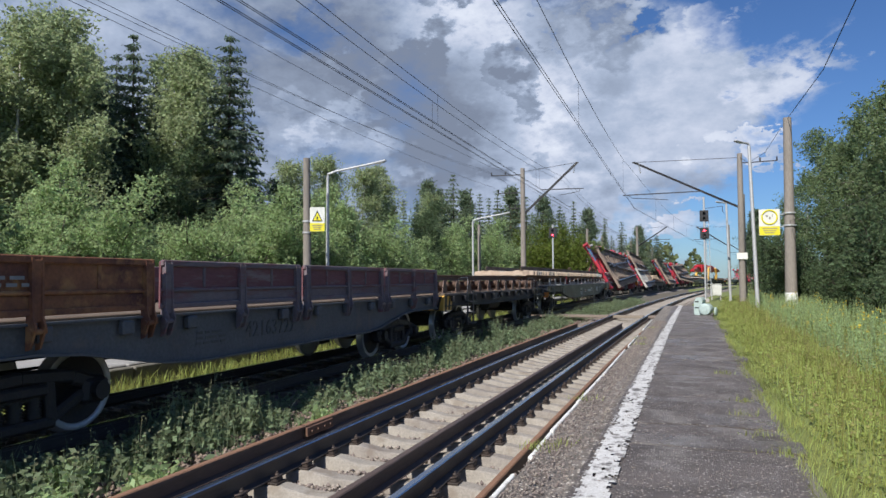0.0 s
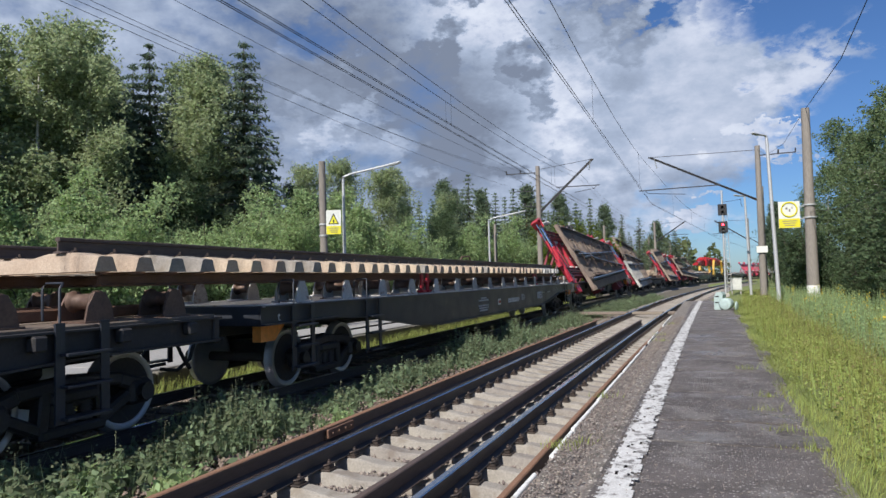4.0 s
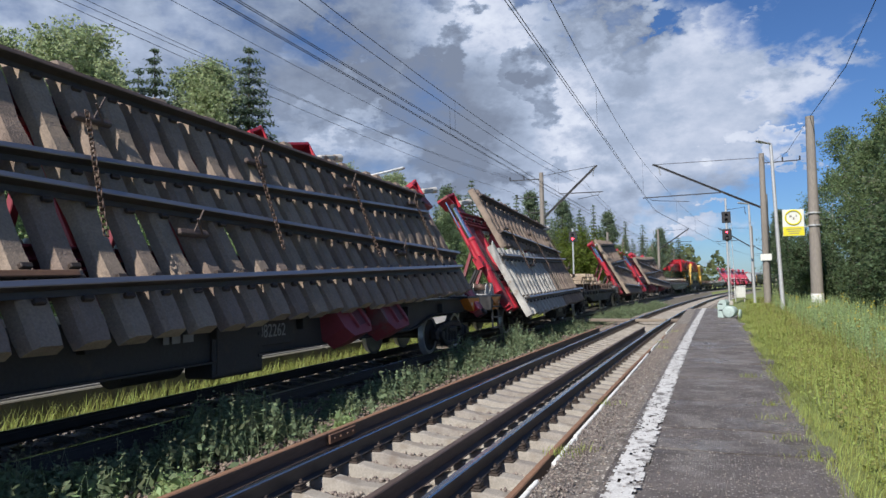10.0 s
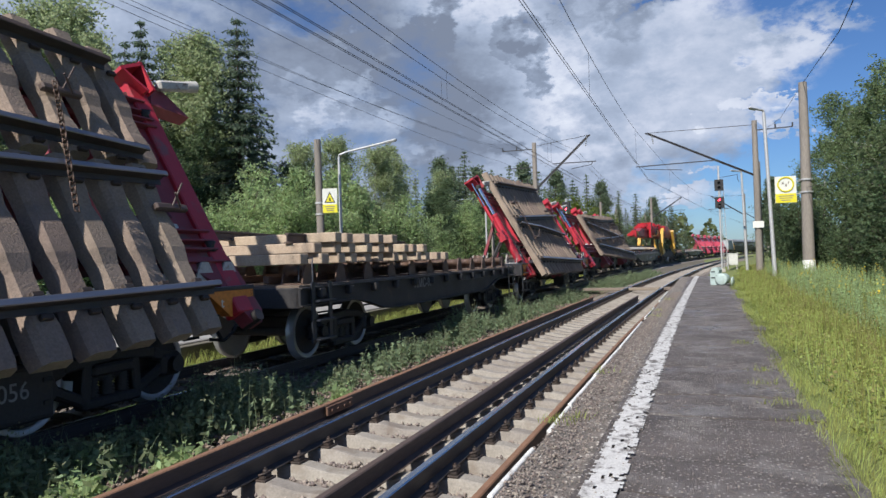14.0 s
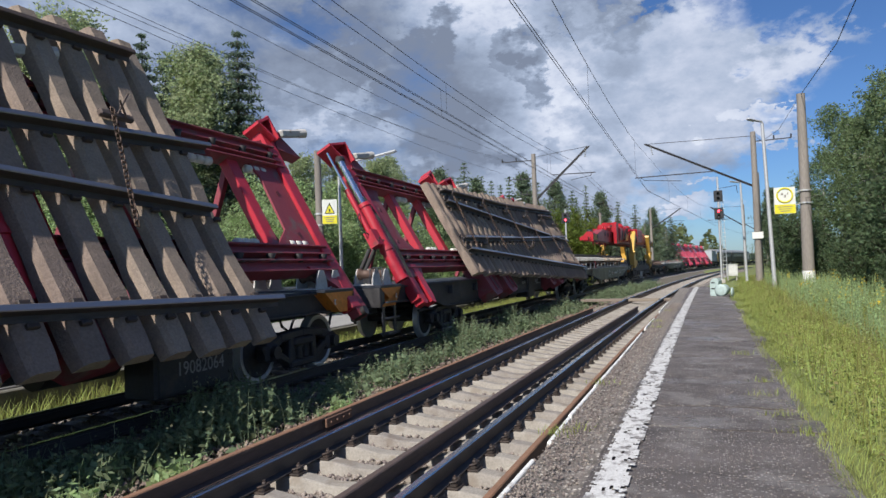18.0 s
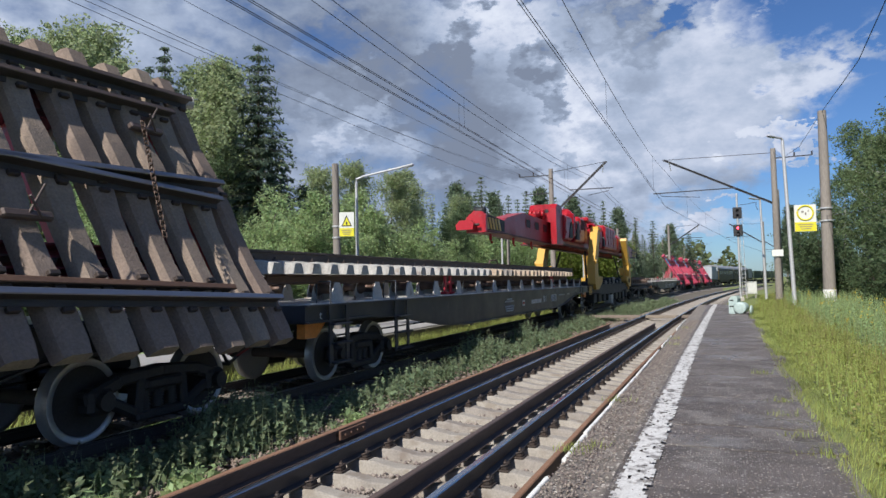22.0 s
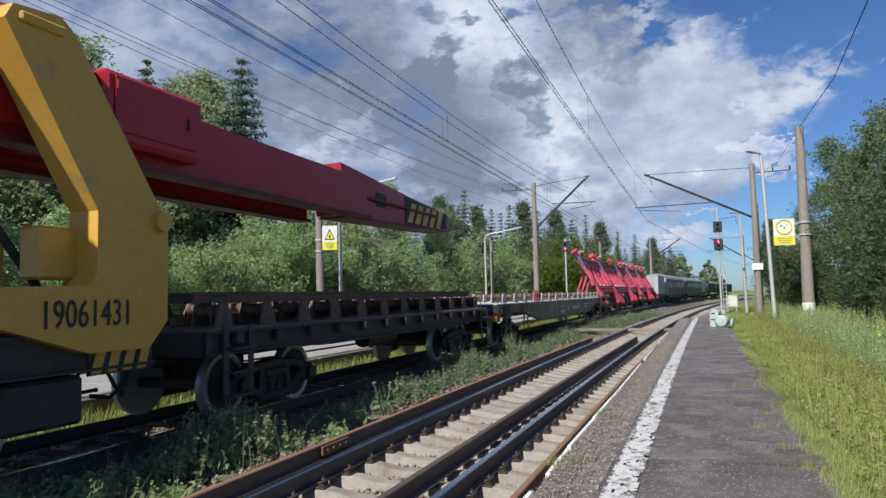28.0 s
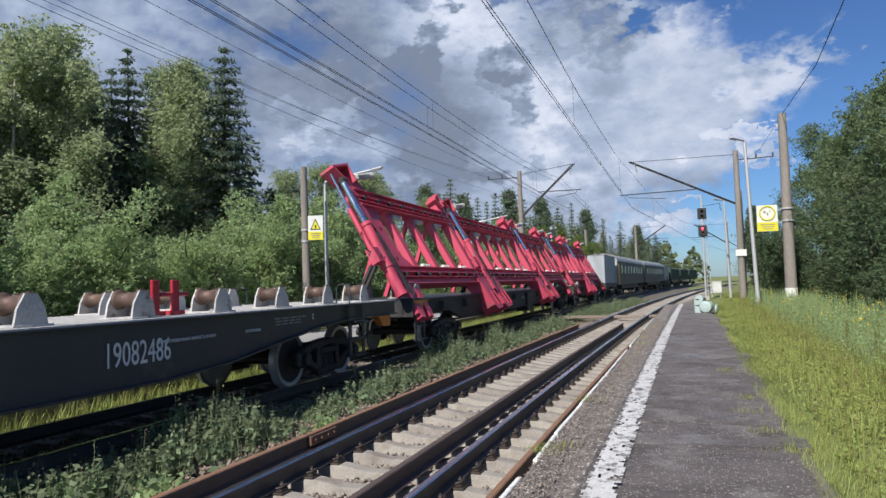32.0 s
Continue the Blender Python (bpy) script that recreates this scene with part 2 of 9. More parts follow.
M = dict(
    soil=material("soil", (0.12, 0.10, 0.08), 0.95, second=(0.07, 0.08, 0.045), scale=0.6, fine=9, bump=0.5),
    meadow=material("meadow", (0.15, 0.19, 0.05), 0.95, second=(0.13, 0.11, 0.05), scale=0.5, fine=7, bump=0.5),
    ballast=material("ballast", (0.24, 0.21, 0.18), 0.9, second=(0.13, 0.11, 0.10), scale=1.2, fine=22, bump=0.9),
    stone=material("ballast_stone", (0.25, 0.21, 0.185), 0.9, second=(0.15, 0.125, 0.115), scale=9, fine=60, spread=0.45),
    stone_brown=material("rusty_stone", (0.20, 0.15, 0.12), 0.9, second=(0.12, 0.10, 0.09), scale=9, fine=60, spread=0.4),
    panel_rail=material("dull_panel_rail", (0.30, 0.31, 0.34), 0.36, 0.85, second=(0.20, 0.20, 0.22), scale=2, fine=30, bump=0.05, stretch=(1, 0.1, 1)),
    concrete=material("sleeper_concrete", (0.285, 0.26, 0.228), 0.9, second=(0.16, 0.143, 0.126), scale=4, fine=45, bump=0.35, spread=0.12, wear=(0.20, 0.17, 0.14), wear_amount=0.25),
    concrete_rust=material("rust_stained_concrete", (0.42, 0.335, 0.25), 0.9, second=(0.3, 0.215, 0.15), scale=4, fine=45, bump=0.3, spread=0.12),
    # Dirt and the train's shadow over the far sleepers, put into one colour
    concrete_shaded_dirty=material("dirty_shaded_concrete", (0.10, 0.088, 0.075), 0.95, second=(0.06, 0.052, 0.045), scale=3, fine=40, bump=0.4, spread=0.1),
    # Shade on the far kerb's face put into its colour; platform cracks share it
    kerb_dark=material("shade_dark_kerb", (0.16, 0.15, 0.125), 0.95, second=(0.09, 0.09, 0.065), scale=2, fine=35, bump=0.4),
    pole=material("pole_concrete", (0.235, 0.21, 0.185), 0.9, second=(0.155, 0.14, 0.125), scale=1.5, fine=30, stretch=(1, 1, 0.15), bump=0.3),
    whitewash=material("whitewash", (0.78, 0.78, 0.77), 0.8, second=(0.55, 0.55, 0.53), scale=3, fine=30, wear=(0.35, 0.33, 0.30), wear_amount=0.2),
    kerb=material("kerb_concrete", (0.42, 0.40, 0.36), 0.9, second=(0.27, 0.25, 0.22), scale=2, fine=40, bump=0.4),
    slab=material("far_platform_paving", (0.28, 0.275, 0.27), 0.85, second=(0.28, 0.27, 0.26), scale=1.2, fine=20),
    asphalt=material("old_asphalt", (0.138, 0.118, 0.108), 0.6, second=(0.075, 0.064, 0.060), scale=1.1, fine=85, bump=1.0, wear=(0.185, 0.170, 0.160), wear_amount=0.26, amount=1.0, specks=(0.45, 0.42, 0.39), wet=0.32),
    grit=material("gravelly_asphalt", (0.20, 0.175, 0.155), 0.85, second=(0.10, 0.09, 0.08), scale=6, fine=55, bump=1.0, amount=0.9, wear=(0.36, 0.32, 0.28), wear_amount=0.14, specks=(0.62, 0.58, 0.52)),
    line=material("worn_white_paint", (0.56, 0.56, 0.55), 0.75, second=(0.40, 0.39, 0.38), scale=11, fine=60, bump=0.4, wear=(0.15, 0.14, 0.135), wear_amount=0.24, stretch=(1, 0.7, 1)),
    rail_head=material("polished_rail", (0.62, 0.63, 0.65), 0.22, 1.0, second=(0.45, 0.45, 0.47), scale=2, fine=30, bump=0.02, stretch=(1, 0.1, 1)),
    rail_side=material("dark_rail_steel", (0.055, 0.050, 0.050), 0.55, 0.25, second=(0.085, 0.065, 0.055), scale=3, fine=30, stretch=(1, 0.2, 1)),
    rail_rust=material("rusty_rail", (0.125, 0.070, 0.048), 0.75, 0.1, second=(0.20, 0.105, 0.06), scale=4, fine=40, stretch=(1, 0.25, 1)),
    rail_edge=material("orange_rust", (0.23, 0.125, 0.075), 0.85, second=(0.15, 0.085, 0.058), scale=5, fine=50),
    rail_old=material("brown_rail", (0.085, 0.062, 0.055), 0.6, 0.15, second=(0.12, 0.085, 0.07), scale=3, fine=35, stretch=(1, 0.2, 1)),
    clip=material("clip_steel", (0.045, 0.038, 0.035), 0.6, 0.3, second=(0.09, 0.055, 0.04), scale=10, fine=60),
    timber=material("grey_timber", (0.23, 0.19, 0.15), 0.9, second=(0.14, 0.11, 0.09), scale=2, fine=30, stretch=(0.2, 4, 4), spread=0.15),
    board_white=material("white_edge_board", (0.72, 0.72, 0.70), 0.8, second=(0.5, 0.5, 0.48), scale=4, fine=40, wear=(0.28, 0.25, 0.22), wear_amount=0.15),
    bark_birch=material("birch_bark", (0.50, 0.48, 0.44), 0.9, second=(0.10, 0.09, 0.08), scale=5, fine=20, stretch=(1, 1, 0.7)),
    bark=material("dark_bark", (0.085, 0.068, 0.055), 0.95, second=(0.05, 0.042, 0.035), scale=4, fine=25, stretch=(1, 1, 0.25), bump=0.6),
    bark_pine=material("pine_bark", (0.20, 0.11, 0.065), 0.95, second=(0.10, 0.065, 0.045), scale=3, fine=25, stretch=(1, 1, 0.3), bump=0.6),
    leaf_birch=material("birch_leaves", (0.36, 0.42, 0.23), 0.6, second=(0.25, 0.31, 0.165), scale=0.5, fine=6, bump=0, spread=0.3, leafy=True, spec=0.3),
    leaf_young=material("young_leaves", (0.36, 0.46, 0.22), 0.6, second=(0.24, 0.33, 0.15), scale=0.7, fine=6, bump=0, spread=0.34, leafy=True, spec=0.3),
    leaf_light=material("yellow_green_leaves", (0.17, 0.22, 0.04), 0.6, second=(0.11, 0.15, 0.035), scale=0.7, fine=6, bump=0, spread=0.35, leafy=True, spec=0.3),
    leaf_side=material("hanging_birch_leaves", (0.19, 0.25, 0.12), 0.6, second=(0.12, 0.17, 0.08), scale=0.5, fine=6, bump=0, spread=0.35, leafy=True, spec=0.3),
    leaf_dark=material("dark_leaves", (0.125, 0.175, 0.09), 0.6, second=(0.085, 0.125, 0.062), scale=0.5, fine=6, bump=0, spread=0.4, leafy=True, spec=0.3),
    needles=material("spruce_needles", (0.15, 0.2, 0.14), 0.7, second=(0.09, 0.13, 0.092), scale=0.8, fine=8, bump=0, spread=0.35, leafy=True, spec=0.2),
    needles_pine=material("pine_needles", (0.19, 0.245, 0.155), 0.7, second=(0.12, 0.17, 0.105), scale=0.8, fine=8, bump=0, spread=0.35, leafy=True, spec=0.2),
    far_leaf=material("far_wood_leaves", (0.16, 0.185, 0.08), 0.7, second=(0.09, 0.115, 0.055), scale=0.08, fine=1.5, bump=0, spread=0.45, leafy=True, spec=0.2),
    grass=material("grass_blades", (0.39, 0.42, 0.13), 0.6, second=(0.23, 0.285, 0.08), scale=0.9, fine=5, bump=0, spread=0.45, leafy=True, spec=0.3),
    grass_dry=material("dry_grass", (0.38, 0.34, 0.15), 0.7, second=(0.28, 0.25, 0.10), scale=0.5, fine=5, bump=0, spread=0.3, leafy=True, spec=0.2),
    weed=material("trackside_weeds", (0.25, 0.31, 0.18), 0.7, second=(0.135, 0.18, 0.1), scale=0.9, fine=5, bump=0, spread=0.42, leafy=True, spec=0.2),
    weed_tip=material("weed_seed_heads", (0.27, 0.28, 0.18), 0.8, second=(0.16, 0.18, 0.1), scale=0.6, fine=5, bump=0, spread=0.3, leafy=True, spec=0.2),
    flower=material("yellow_flowers", (0.60, 0.45, 0.03), 0.7, bump=0, spread=0.2),
    wire=material("overhead_wire", (0.045, 0.045, 0.05), 0.5, 0.6, bump=0),
    steel_black=material("black_steel_bracket", (0.03, 0.032, 0.036), 0.55, 0.3, second=(0.05, 0.045, 0.045), scale=2, fine=20),
    galvanised=material("galvanised_steel", (0.50, 0.51, 0.52), 0.5, 0.35, second=(0.36, 0.37, 0.38), scale=3, fine=25),
    porcelain=material("insulator_porcelain", (0.30, 0.31, 0.30), 0.25, bump=0),
    sign_white=material("sign_white", (0.66, 0.67, 0.62), 0.5, second=(0.54, 0.55, 0.5), scale=2, fine=15, bump=0.05),
    sign_yellow=material("sign_yellow", (0.66, 0.6, 0.03), 0.5, second=(0.56, 0.5, 0.03), scale=2, fine=15, bump=0.05),
    sign_black=material("sign_black", (0.02, 0.02, 0.02), 0.6, bump=0),
    signal_black=material("signal_black", (0.018, 0.018, 0.02), 0.5, second=(0.03, 0.03, 0.033), scale=4, fine=20),
    lens_dark=material("dark_lens", (0.02, 0.02, 0.03), 0.15, bump=0),
    lens_red=glow("red_signal_light", (1.0, 0.03, 0.05), 9.0),
    mint=material("mint_enamel", (0.36, 0.45, 0.43), 0.55, second=(0.26, 0.33, 0.31), scale=3, fine=20),
    cabinet=material("relay_box_paint", (0.55, 0.56, 0.53), 0.7, second=(0.40, 0.40, 0.37), scale=3, fine=20),
)


# ---- mesh building ----
class Mesh:
    """Collects boxes, tubes and prisms, and makes one mesh of them. Material slots by index."""

    def __init__(self):
        self.v, self.f, self.k, self.sm = [], [], [], []

    def add(self, vs, fs, slot=0, smooth=False):
        n = len(self.v)
        self.v += [tuple(v) for v in vs]
        self.f += [tuple(i + n for i in f) for f in fs]
        self.k += [slot] * len(fs)
        self.sm += [smooth] * len(fs)
        return self

    def box(self, c, s, b=0.0, m=None, slot=0):
        """Box round c with sides s, edges chamfered by b, turned by m."""
        hx, hy, hz = s[0] / 2, s[1] / 2, s[2] / 2
        c = Vector(c)
        b = min(b, hx * 0.6, hy * 0.6, hz * 0.6)
        vs, fs = [], []
        if b <= 0:
            vs = [Vector((x, y, z)) for x in (-hx, hx) for y in (-hy, hy) for z in (-hz, hz)]
            fs = [(0, 1, 3, 2), (4, 6, 7, 5), (0, 4, 5, 1), (2, 3, 7, 6), (0, 2, 6, 4), (1, 5, 7, 3)]
        else:
            idx = {}
            for x in (-1, 1):
                for y in (-1, 1):
                    for z in (-1, 1):
                        for ax in range(3):
                            p = [x * hx, y * hy, z * hz]
                            for j in range(3):
                                if j != ax:
                                    p[j] -= (x, y, z)[j] * b
                            idx[x, y, z, ax] = len(vs)
                            vs.append(Vector(p))
            for ax in range(3):
                o = [j for j in range(3) if j != ax]
                for sgn in (-1, 1):
                    q = []
                    for a1, a2 in ((-1, -1), (1, -1), (1, 1), (-1, 1)):
                        k = [0, 0, 0]
                        k[ax], k[o[0]], k[o[1]] = sgn, a1, a2
                        q.append(idx[(*k, ax)])
                    flip = (sgn > 0) == (ax == 1)
                    fs.append(tuple(reversed(q)) if flip else tuple(q))
            for ax in range(3):
                o = [j for j in range(3) if j != ax]
                for a1 in (-1, 1):
                    for a2 in (-1, 1):
                        q = []
                        for sgn, ff in ((-1, o[0]), (1, o[0]), (1, o[1]), (-1, o[1])):
                            k = [0, 0, 0]
                            k[ax], k[o[0]], k[o[1]] = sgn, a1, a2
                            q.append(idx[(*k, ff)])
                        fs.append(tuple(q))
            for x in (-1, 1):
                for y in (-1, 1):
                    for z in (-1, 1):
                        fs.append(tuple(idx[x, y, z, ax] for ax in range(3)))
        if m is not None:
            vs = [m @ v for v in vs]
        return self.add([v + c for v in vs], fs, slot)

    def bar(self, p, q, w, h, up=(0, 0, 1), b=0.0, slot=0):
        """Square bar from p to q, w wide and h high across up."""
        p, q = Vector(p), Vector(q)
        y = (q - p).normalized()
        x = y.cross(Vector(up))
        x = x.normalized() if x.length > 1e-5 else Vector((1, 0, 0))
        z = x.cross(y)
        m = Matrix((x, y, z)).transposed()
        return self.box((p + q) / 2, (w, (q - p).length, h), b, m, slot)

    def tube(self, pts, r, n=8, slot=0, caps=True, r2=None):
        """Round bar along pts, tapering from r to r2."""
        pts = [Vector(p) for p in pts]
        r2 = r if r2 is None else r2
        vs, fs = [], []
        for i, p in enumerate(pts):
            d = (pts[min(i + 1, len(pts) - 1)] - pts[max(i - 1, 0)]).normalized()
            a = d.orthogonal().normalized() if abs(d.z) > 0.9 else d.cross(Vector((0, 0, 1))).normalized()
            c = d.cross(a)
            rr = r + (r2 - r) * i / max(1, len(pts) - 1)
            for j in range(n):
                t = 2 * math.pi * j / n
                vs.append(p + a * (rr * math.cos(t)) + c * (rr * math.sin(t)))
        for i in range(len(pts) - 1):
            for j in range(n):
                k = (j + 1) % n
                fs.append((i * n + j, i * n + k, (i + 1) * n + k, (i + 1) * n + j))
        self.add(vs, fs, slot, True)
        if caps:
            e = (len(pts) - 1) * n
            self.add(vs[:n], [tuple(reversed(range(n)))], slot)
            self.add(vs[e:], [tuple(range(n))], slot)
        return self

    def prism(self, poly, axis, a, b, slot=0):
        """Polygon in the two other axes, drawn out along axis (0, 1 or 2) from a to b."""
        def put(u, w, t):
            p = [u, w]
            p.insert(axis, t)
            return p
        n = len(poly)
        vs = [put(u, w, a) for u, w in poly] + [put(u, w, b) for u, w in poly]
        fs = [(i, (i + 1) % n, n + (i + 1) % n, n + i) for i in range(n)]
        fs += [tuple(reversed(range(n))), tuple(range(n, 2 * n))]
        return self.add(vs, fs, slot)

    def lathe(self, prof, c, axis=2, n=16, slot=0, caps=True):
        """Profile of (radius, height) turned about an axis through c."""
        vs, fs = [], []
        c = Vector(c)
        for r, h in prof:
            for j in range(n):
                t = 2 * math.pi * j / n
                p = [r * math.cos(t), r * math.sin(t)]
                p.insert(axis, h)
                vs.append(c + Vector(p))
        for i in range(len(prof) - 1):
            for j in range(n):
                k = (j + 1) % n
                fs.append((i * n + j, i * n + k, (i + 1) * n + k, (i + 1) * n + j))
        if caps:
            fs += [tuple(reversed(range(n))), tuple(range((len(prof) - 1) * n, len(prof) * n))]
        return self.add(vs, fs, slot, True)

    def data(self, name, mats, fix=True):
        me = bpy.data.meshes.new(name)
        me.from_pydata(self.v, [], self.f)
        for m in mats if isinstance(mats, (list, tuple)) else [mats]:
            me.materials.append(m)
        me.polygons.foreach_set("material_index", self.k)
        me.polygons.foreach_set("use_smooth", self.sm)
        if fix:
            bm = bmesh.new()
            bm.from_mesh(me)
            bmesh.ops.recalc_face_normals(bm, faces=bm.faces)
            bm.to_mesh(me)
            bm.free()
        me.update()
        return me


def part(name, mesh, mats, parent=None, label="", m=None, fix=True):
    """Links a Mesh, or mesh data, as one object under a thing or a part."""
    me = mesh.data(name, mats, fix) if isinstance(mesh, Mesh) else mesh
    ob = new(name, me)
    if parent is not None:
        ob.parent = parent
    if m is not None:
        ob.matrix_basis = m
    if label:
        ob["label"] = label
    return ob


def thing(name, label, category, m=None, group="", kind=""):
    """An Empty at a thing's base, that parents its parts."""
    ob = new(name)
    ob.empty_display_size = 0.2
    if m is not None:
        ob.matrix_basis = m
    return tagged(ob, label, category, group, kind)


def words(text, size, depth=0.004):
    """Raised lettering as mesh data, its middle at the origin, facing +x, reading along +y."""
    cu = bpy.data.curves.new("letters", "FONT")
    cu.body, cu.size, cu.extrude = text, size, depth
    cu.align_x, cu.align_y = "CENTER", "CENTER"
    cu.resolution_u = 3
    tmp = bpy.data.objects.new("letters", cu)
    me = bpy.data.meshes.new_from_object(tmp)
    bpy.data.objects.remove(tmp)
    me.transform(Matrix(((0, 0, 1, 0), (1, 0, 0, 0), (0, 1, 0, 0), (0, 0, 0, 1))))
    return me


def leaf_mesh(name, pts, sizes, ups, mat, rng, long=1.0, slim=0.76, sides=4):
    """Many small leaves as one mesh, four- or three-sided."""
    n = len(pts)
    a = rng.normal(size=(n, 3))
    a[:, 2] *= 0.6
    a = a + ups * 0.5
    a /= np.linalg.norm(a, axis=1, keepdims=True) + 1e-9
    b = np.cross(a, rng.normal(size=(n, 3)))
    b /= np.linalg.norm(b, axis=1, keepdims=True) + 1e-9
    s = sizes[:, None]
    v = np.empty((n, sides, 3))
    v[:, 0] = pts - a * s * 0.5 * long
    if sides == 4:
        v[:, 1] = pts + b * s * slim * 0.5
        v[:, 2] = pts + a * s * 0.5 * long
        v[:, 3] = pts - b * s * slim * 0.5
    else:
        v[:, 1] = pts + a * s * 0.4 * long + b * s * slim * 0.5
        v[:, 2] = pts + a * s * 0.5 * long - b * s * slim * 0.5
    f = np.arange(sides * n).reshape(n, sides)
    return raw_mesh(name, v.reshape(-1, 3), f, mat)


def raw_mesh(name, v, f, mat, slots=None):
    me = bpy.data.meshes.new(name)
    n, k = f.shape
    me.vertices.add(len(v))
    me.vertices.foreach_set("co", np.asarray(v, dtype=np.float32).ravel())
    me.loops.add(n * k)
    me.loops.foreach_set("vertex_index", f.astype(np.int32).ravel())
    me.polygons.add(n)
    me.polygons.foreach_set("loop_start", (np.arange(n) * k).astype(np.int32))
    for m in mat if isinstance(mat, (list, tuple)) else [mat]:
        me.materials.append(m)
    if slots is not None:
        me.polygons.foreach_set("material_index", slots.astype(np.int32))
    me.update(calc_edges=True)
    me.validate()
    return me


# ---- the setting ----
def loft(mesh, at, prof, s0, s1, step, slots=0, closed=True, caps=True):
    """Profile of (lateral, height) drawn along a track; slots: a material slot for each side of it."""
    n = len(prof)
    ss = [s0 + (s1 - s0) * i / max(1, round((s1 - s0) / step)) for i in range(max(1, round((s1 - s0) / step)) + 1)]
    vs, fs, ks = [], [], []
    for s in ss:
        for lat, z in prof:
            p, _ = at(s, lat)
            vs.append((p.x, p.y, z))
    m = n if closed else n - 1
    base = len(mesh.v)
    for i in range(len(ss) - 1):
        for j in range(m):
            k = (j + 1) % n
            fs.append((i * n + j, i * n + k, (i + 1) * n + k, (i + 1) * n + j))
            ks.append(slots[j] if isinstance(slots, (list, tuple)) else slots)
    mesh.add(vs, fs)
    mesh.k[-len(ks):] = ks
    if caps and closed:
        mesh.f += [tuple(base + j for j in reversed(range(n))), tuple(base + (len(ss) - 1) * n + j for j in range(n))]
        mesh.k += [0, 0]
        mesh.sm += [False, False]
    return mesh


def rail_profile(lat, top, scale=1.0):
    """Outline of a heavy rail with foot, web and head, its head's top at height top."""
    p = [(-0.075, -0.18), (0.075, -0.18), (0.075, -0.170), (0.012, -0.150), (0.009, -0.048), (0.036, -0.038), (0.037, -0.010),
         (0.028, 0), (-0.028, 0), (-0.037, -0.010), (-0.036, -0.038), (-0.009, -0.048), (-0.012, -0.150), (-0.075, -0.170)]
    return [(lat + x * scale, top + z * scale) for x, z in p]


RAIL_SLOTS = [0, 0, 0, 0, 0, 0, 1, 1, 1, 0, 0, 0, 0, 0]


def ground_height(x, y):
    """Height of the open ground, low by the tracks and raised on the platform's side."""
    bend = near_at(max(y, 0))[0].x + 3.03
    u = x - bend
    if u > -1.2:
        w = min(1, max(0, (u + 1.2) / 2.0))
        z = -0.42 + 0.55 * w
        return z + 0.06 * noise.noise((x * 0.5, y * 0.5, 0)) * (1 if u > 0.5 else 0)
    if u < -13.2:
        return -0.35 + min(0.6, (-13.2 - u) * 0.06) + 0.1 * noise.noise((x * 0.3, y * 0.3, 2))
    return -0.42


def build_ground():
    xs = [-1500, -600, -250, -120, -70] + [-50 + 2 * i for i in range(18)] + [-14 + 0.7 * i for i in range(40)] + [14, 17, 21, 27, 40, 70, 120, 250, 600, 1500]
    ys = [-1500, -500, -200, -80, -30, -12] + [-6 + 1.5 * i for i in range(60)] + [84 + 6 * i for i in range(24)] + [240, 300, 400, 600, 1000, 1600]
    vs = [(x, y, ground_height(x, y)) for y in ys for x in xs]
    w = len(xs)
    fs = np.array([(j * w + i, j * w + i + 1, (j + 1) * w + i + 1, (j + 1) * w + i) for j in range(len(ys) - 1) for i in range(w - 1)])
    cx = np.array([xs[i] for j in range(len(ys) - 1) for i in range(w - 1)])
    slots = np.where((cx > -0.5) | (cx < -13.5), 1, 0)
    me = raw_mesh("ground", np.array(vs), fs, [M["soil"], M["meadow"]], slots)
    tagged(new("ground", me), "earth and meadow ground beside the railway", "ground", kind="structure")


build_ground()


def build_ballast(name, at, s0, s1, z, label, dip=0.035):
    m = Mesh()
    loft(m, at, [(-2.25, -0.45), (-1.75, z - 0.02), (-1.45, z - dip), (-0.5, z - dip), (0.5, z - dip), (1.40, z - dip), (1.72, z - 0.03), (1.95, -0.45)], s0, s1, 1.5)
    tagged(part(name, m, M["ballast"]), label, "ballast", kind="structure")


build_ballast("ballast_near", near_at, -8, 140, -0.215, "grey crushed stone bed under the near track", 0.115)
build_ballast("ballast_far", far_at, -25, 230, -0.245, "dirty stone bed of the far track, overgrown with weeds")


def build_running_rails(name, at, s0, s1, label, head):
    t = thing(name, label, "railway track", kind="structure")
    for lat in (-0.7965, 0.7965):
        m = Mesh()
        loft(m, at, rail_profile(lat, 0.0), s0, s1, 1.0, RAIL_SLOTS)
        part("rail", m, [M["rail_side"], M[head]], t, "running rail with a polished head")
    return t


TRACK_NEAR = build_running_rails("track_near", near_at, -8, 150, "railway track of worn rails on concrete sleepers", "rail_head")
TRACK_FAR = build_running_rails("track_far", far_at, -30, 240, "second railway track, half hidden in weeds", "rail_head")


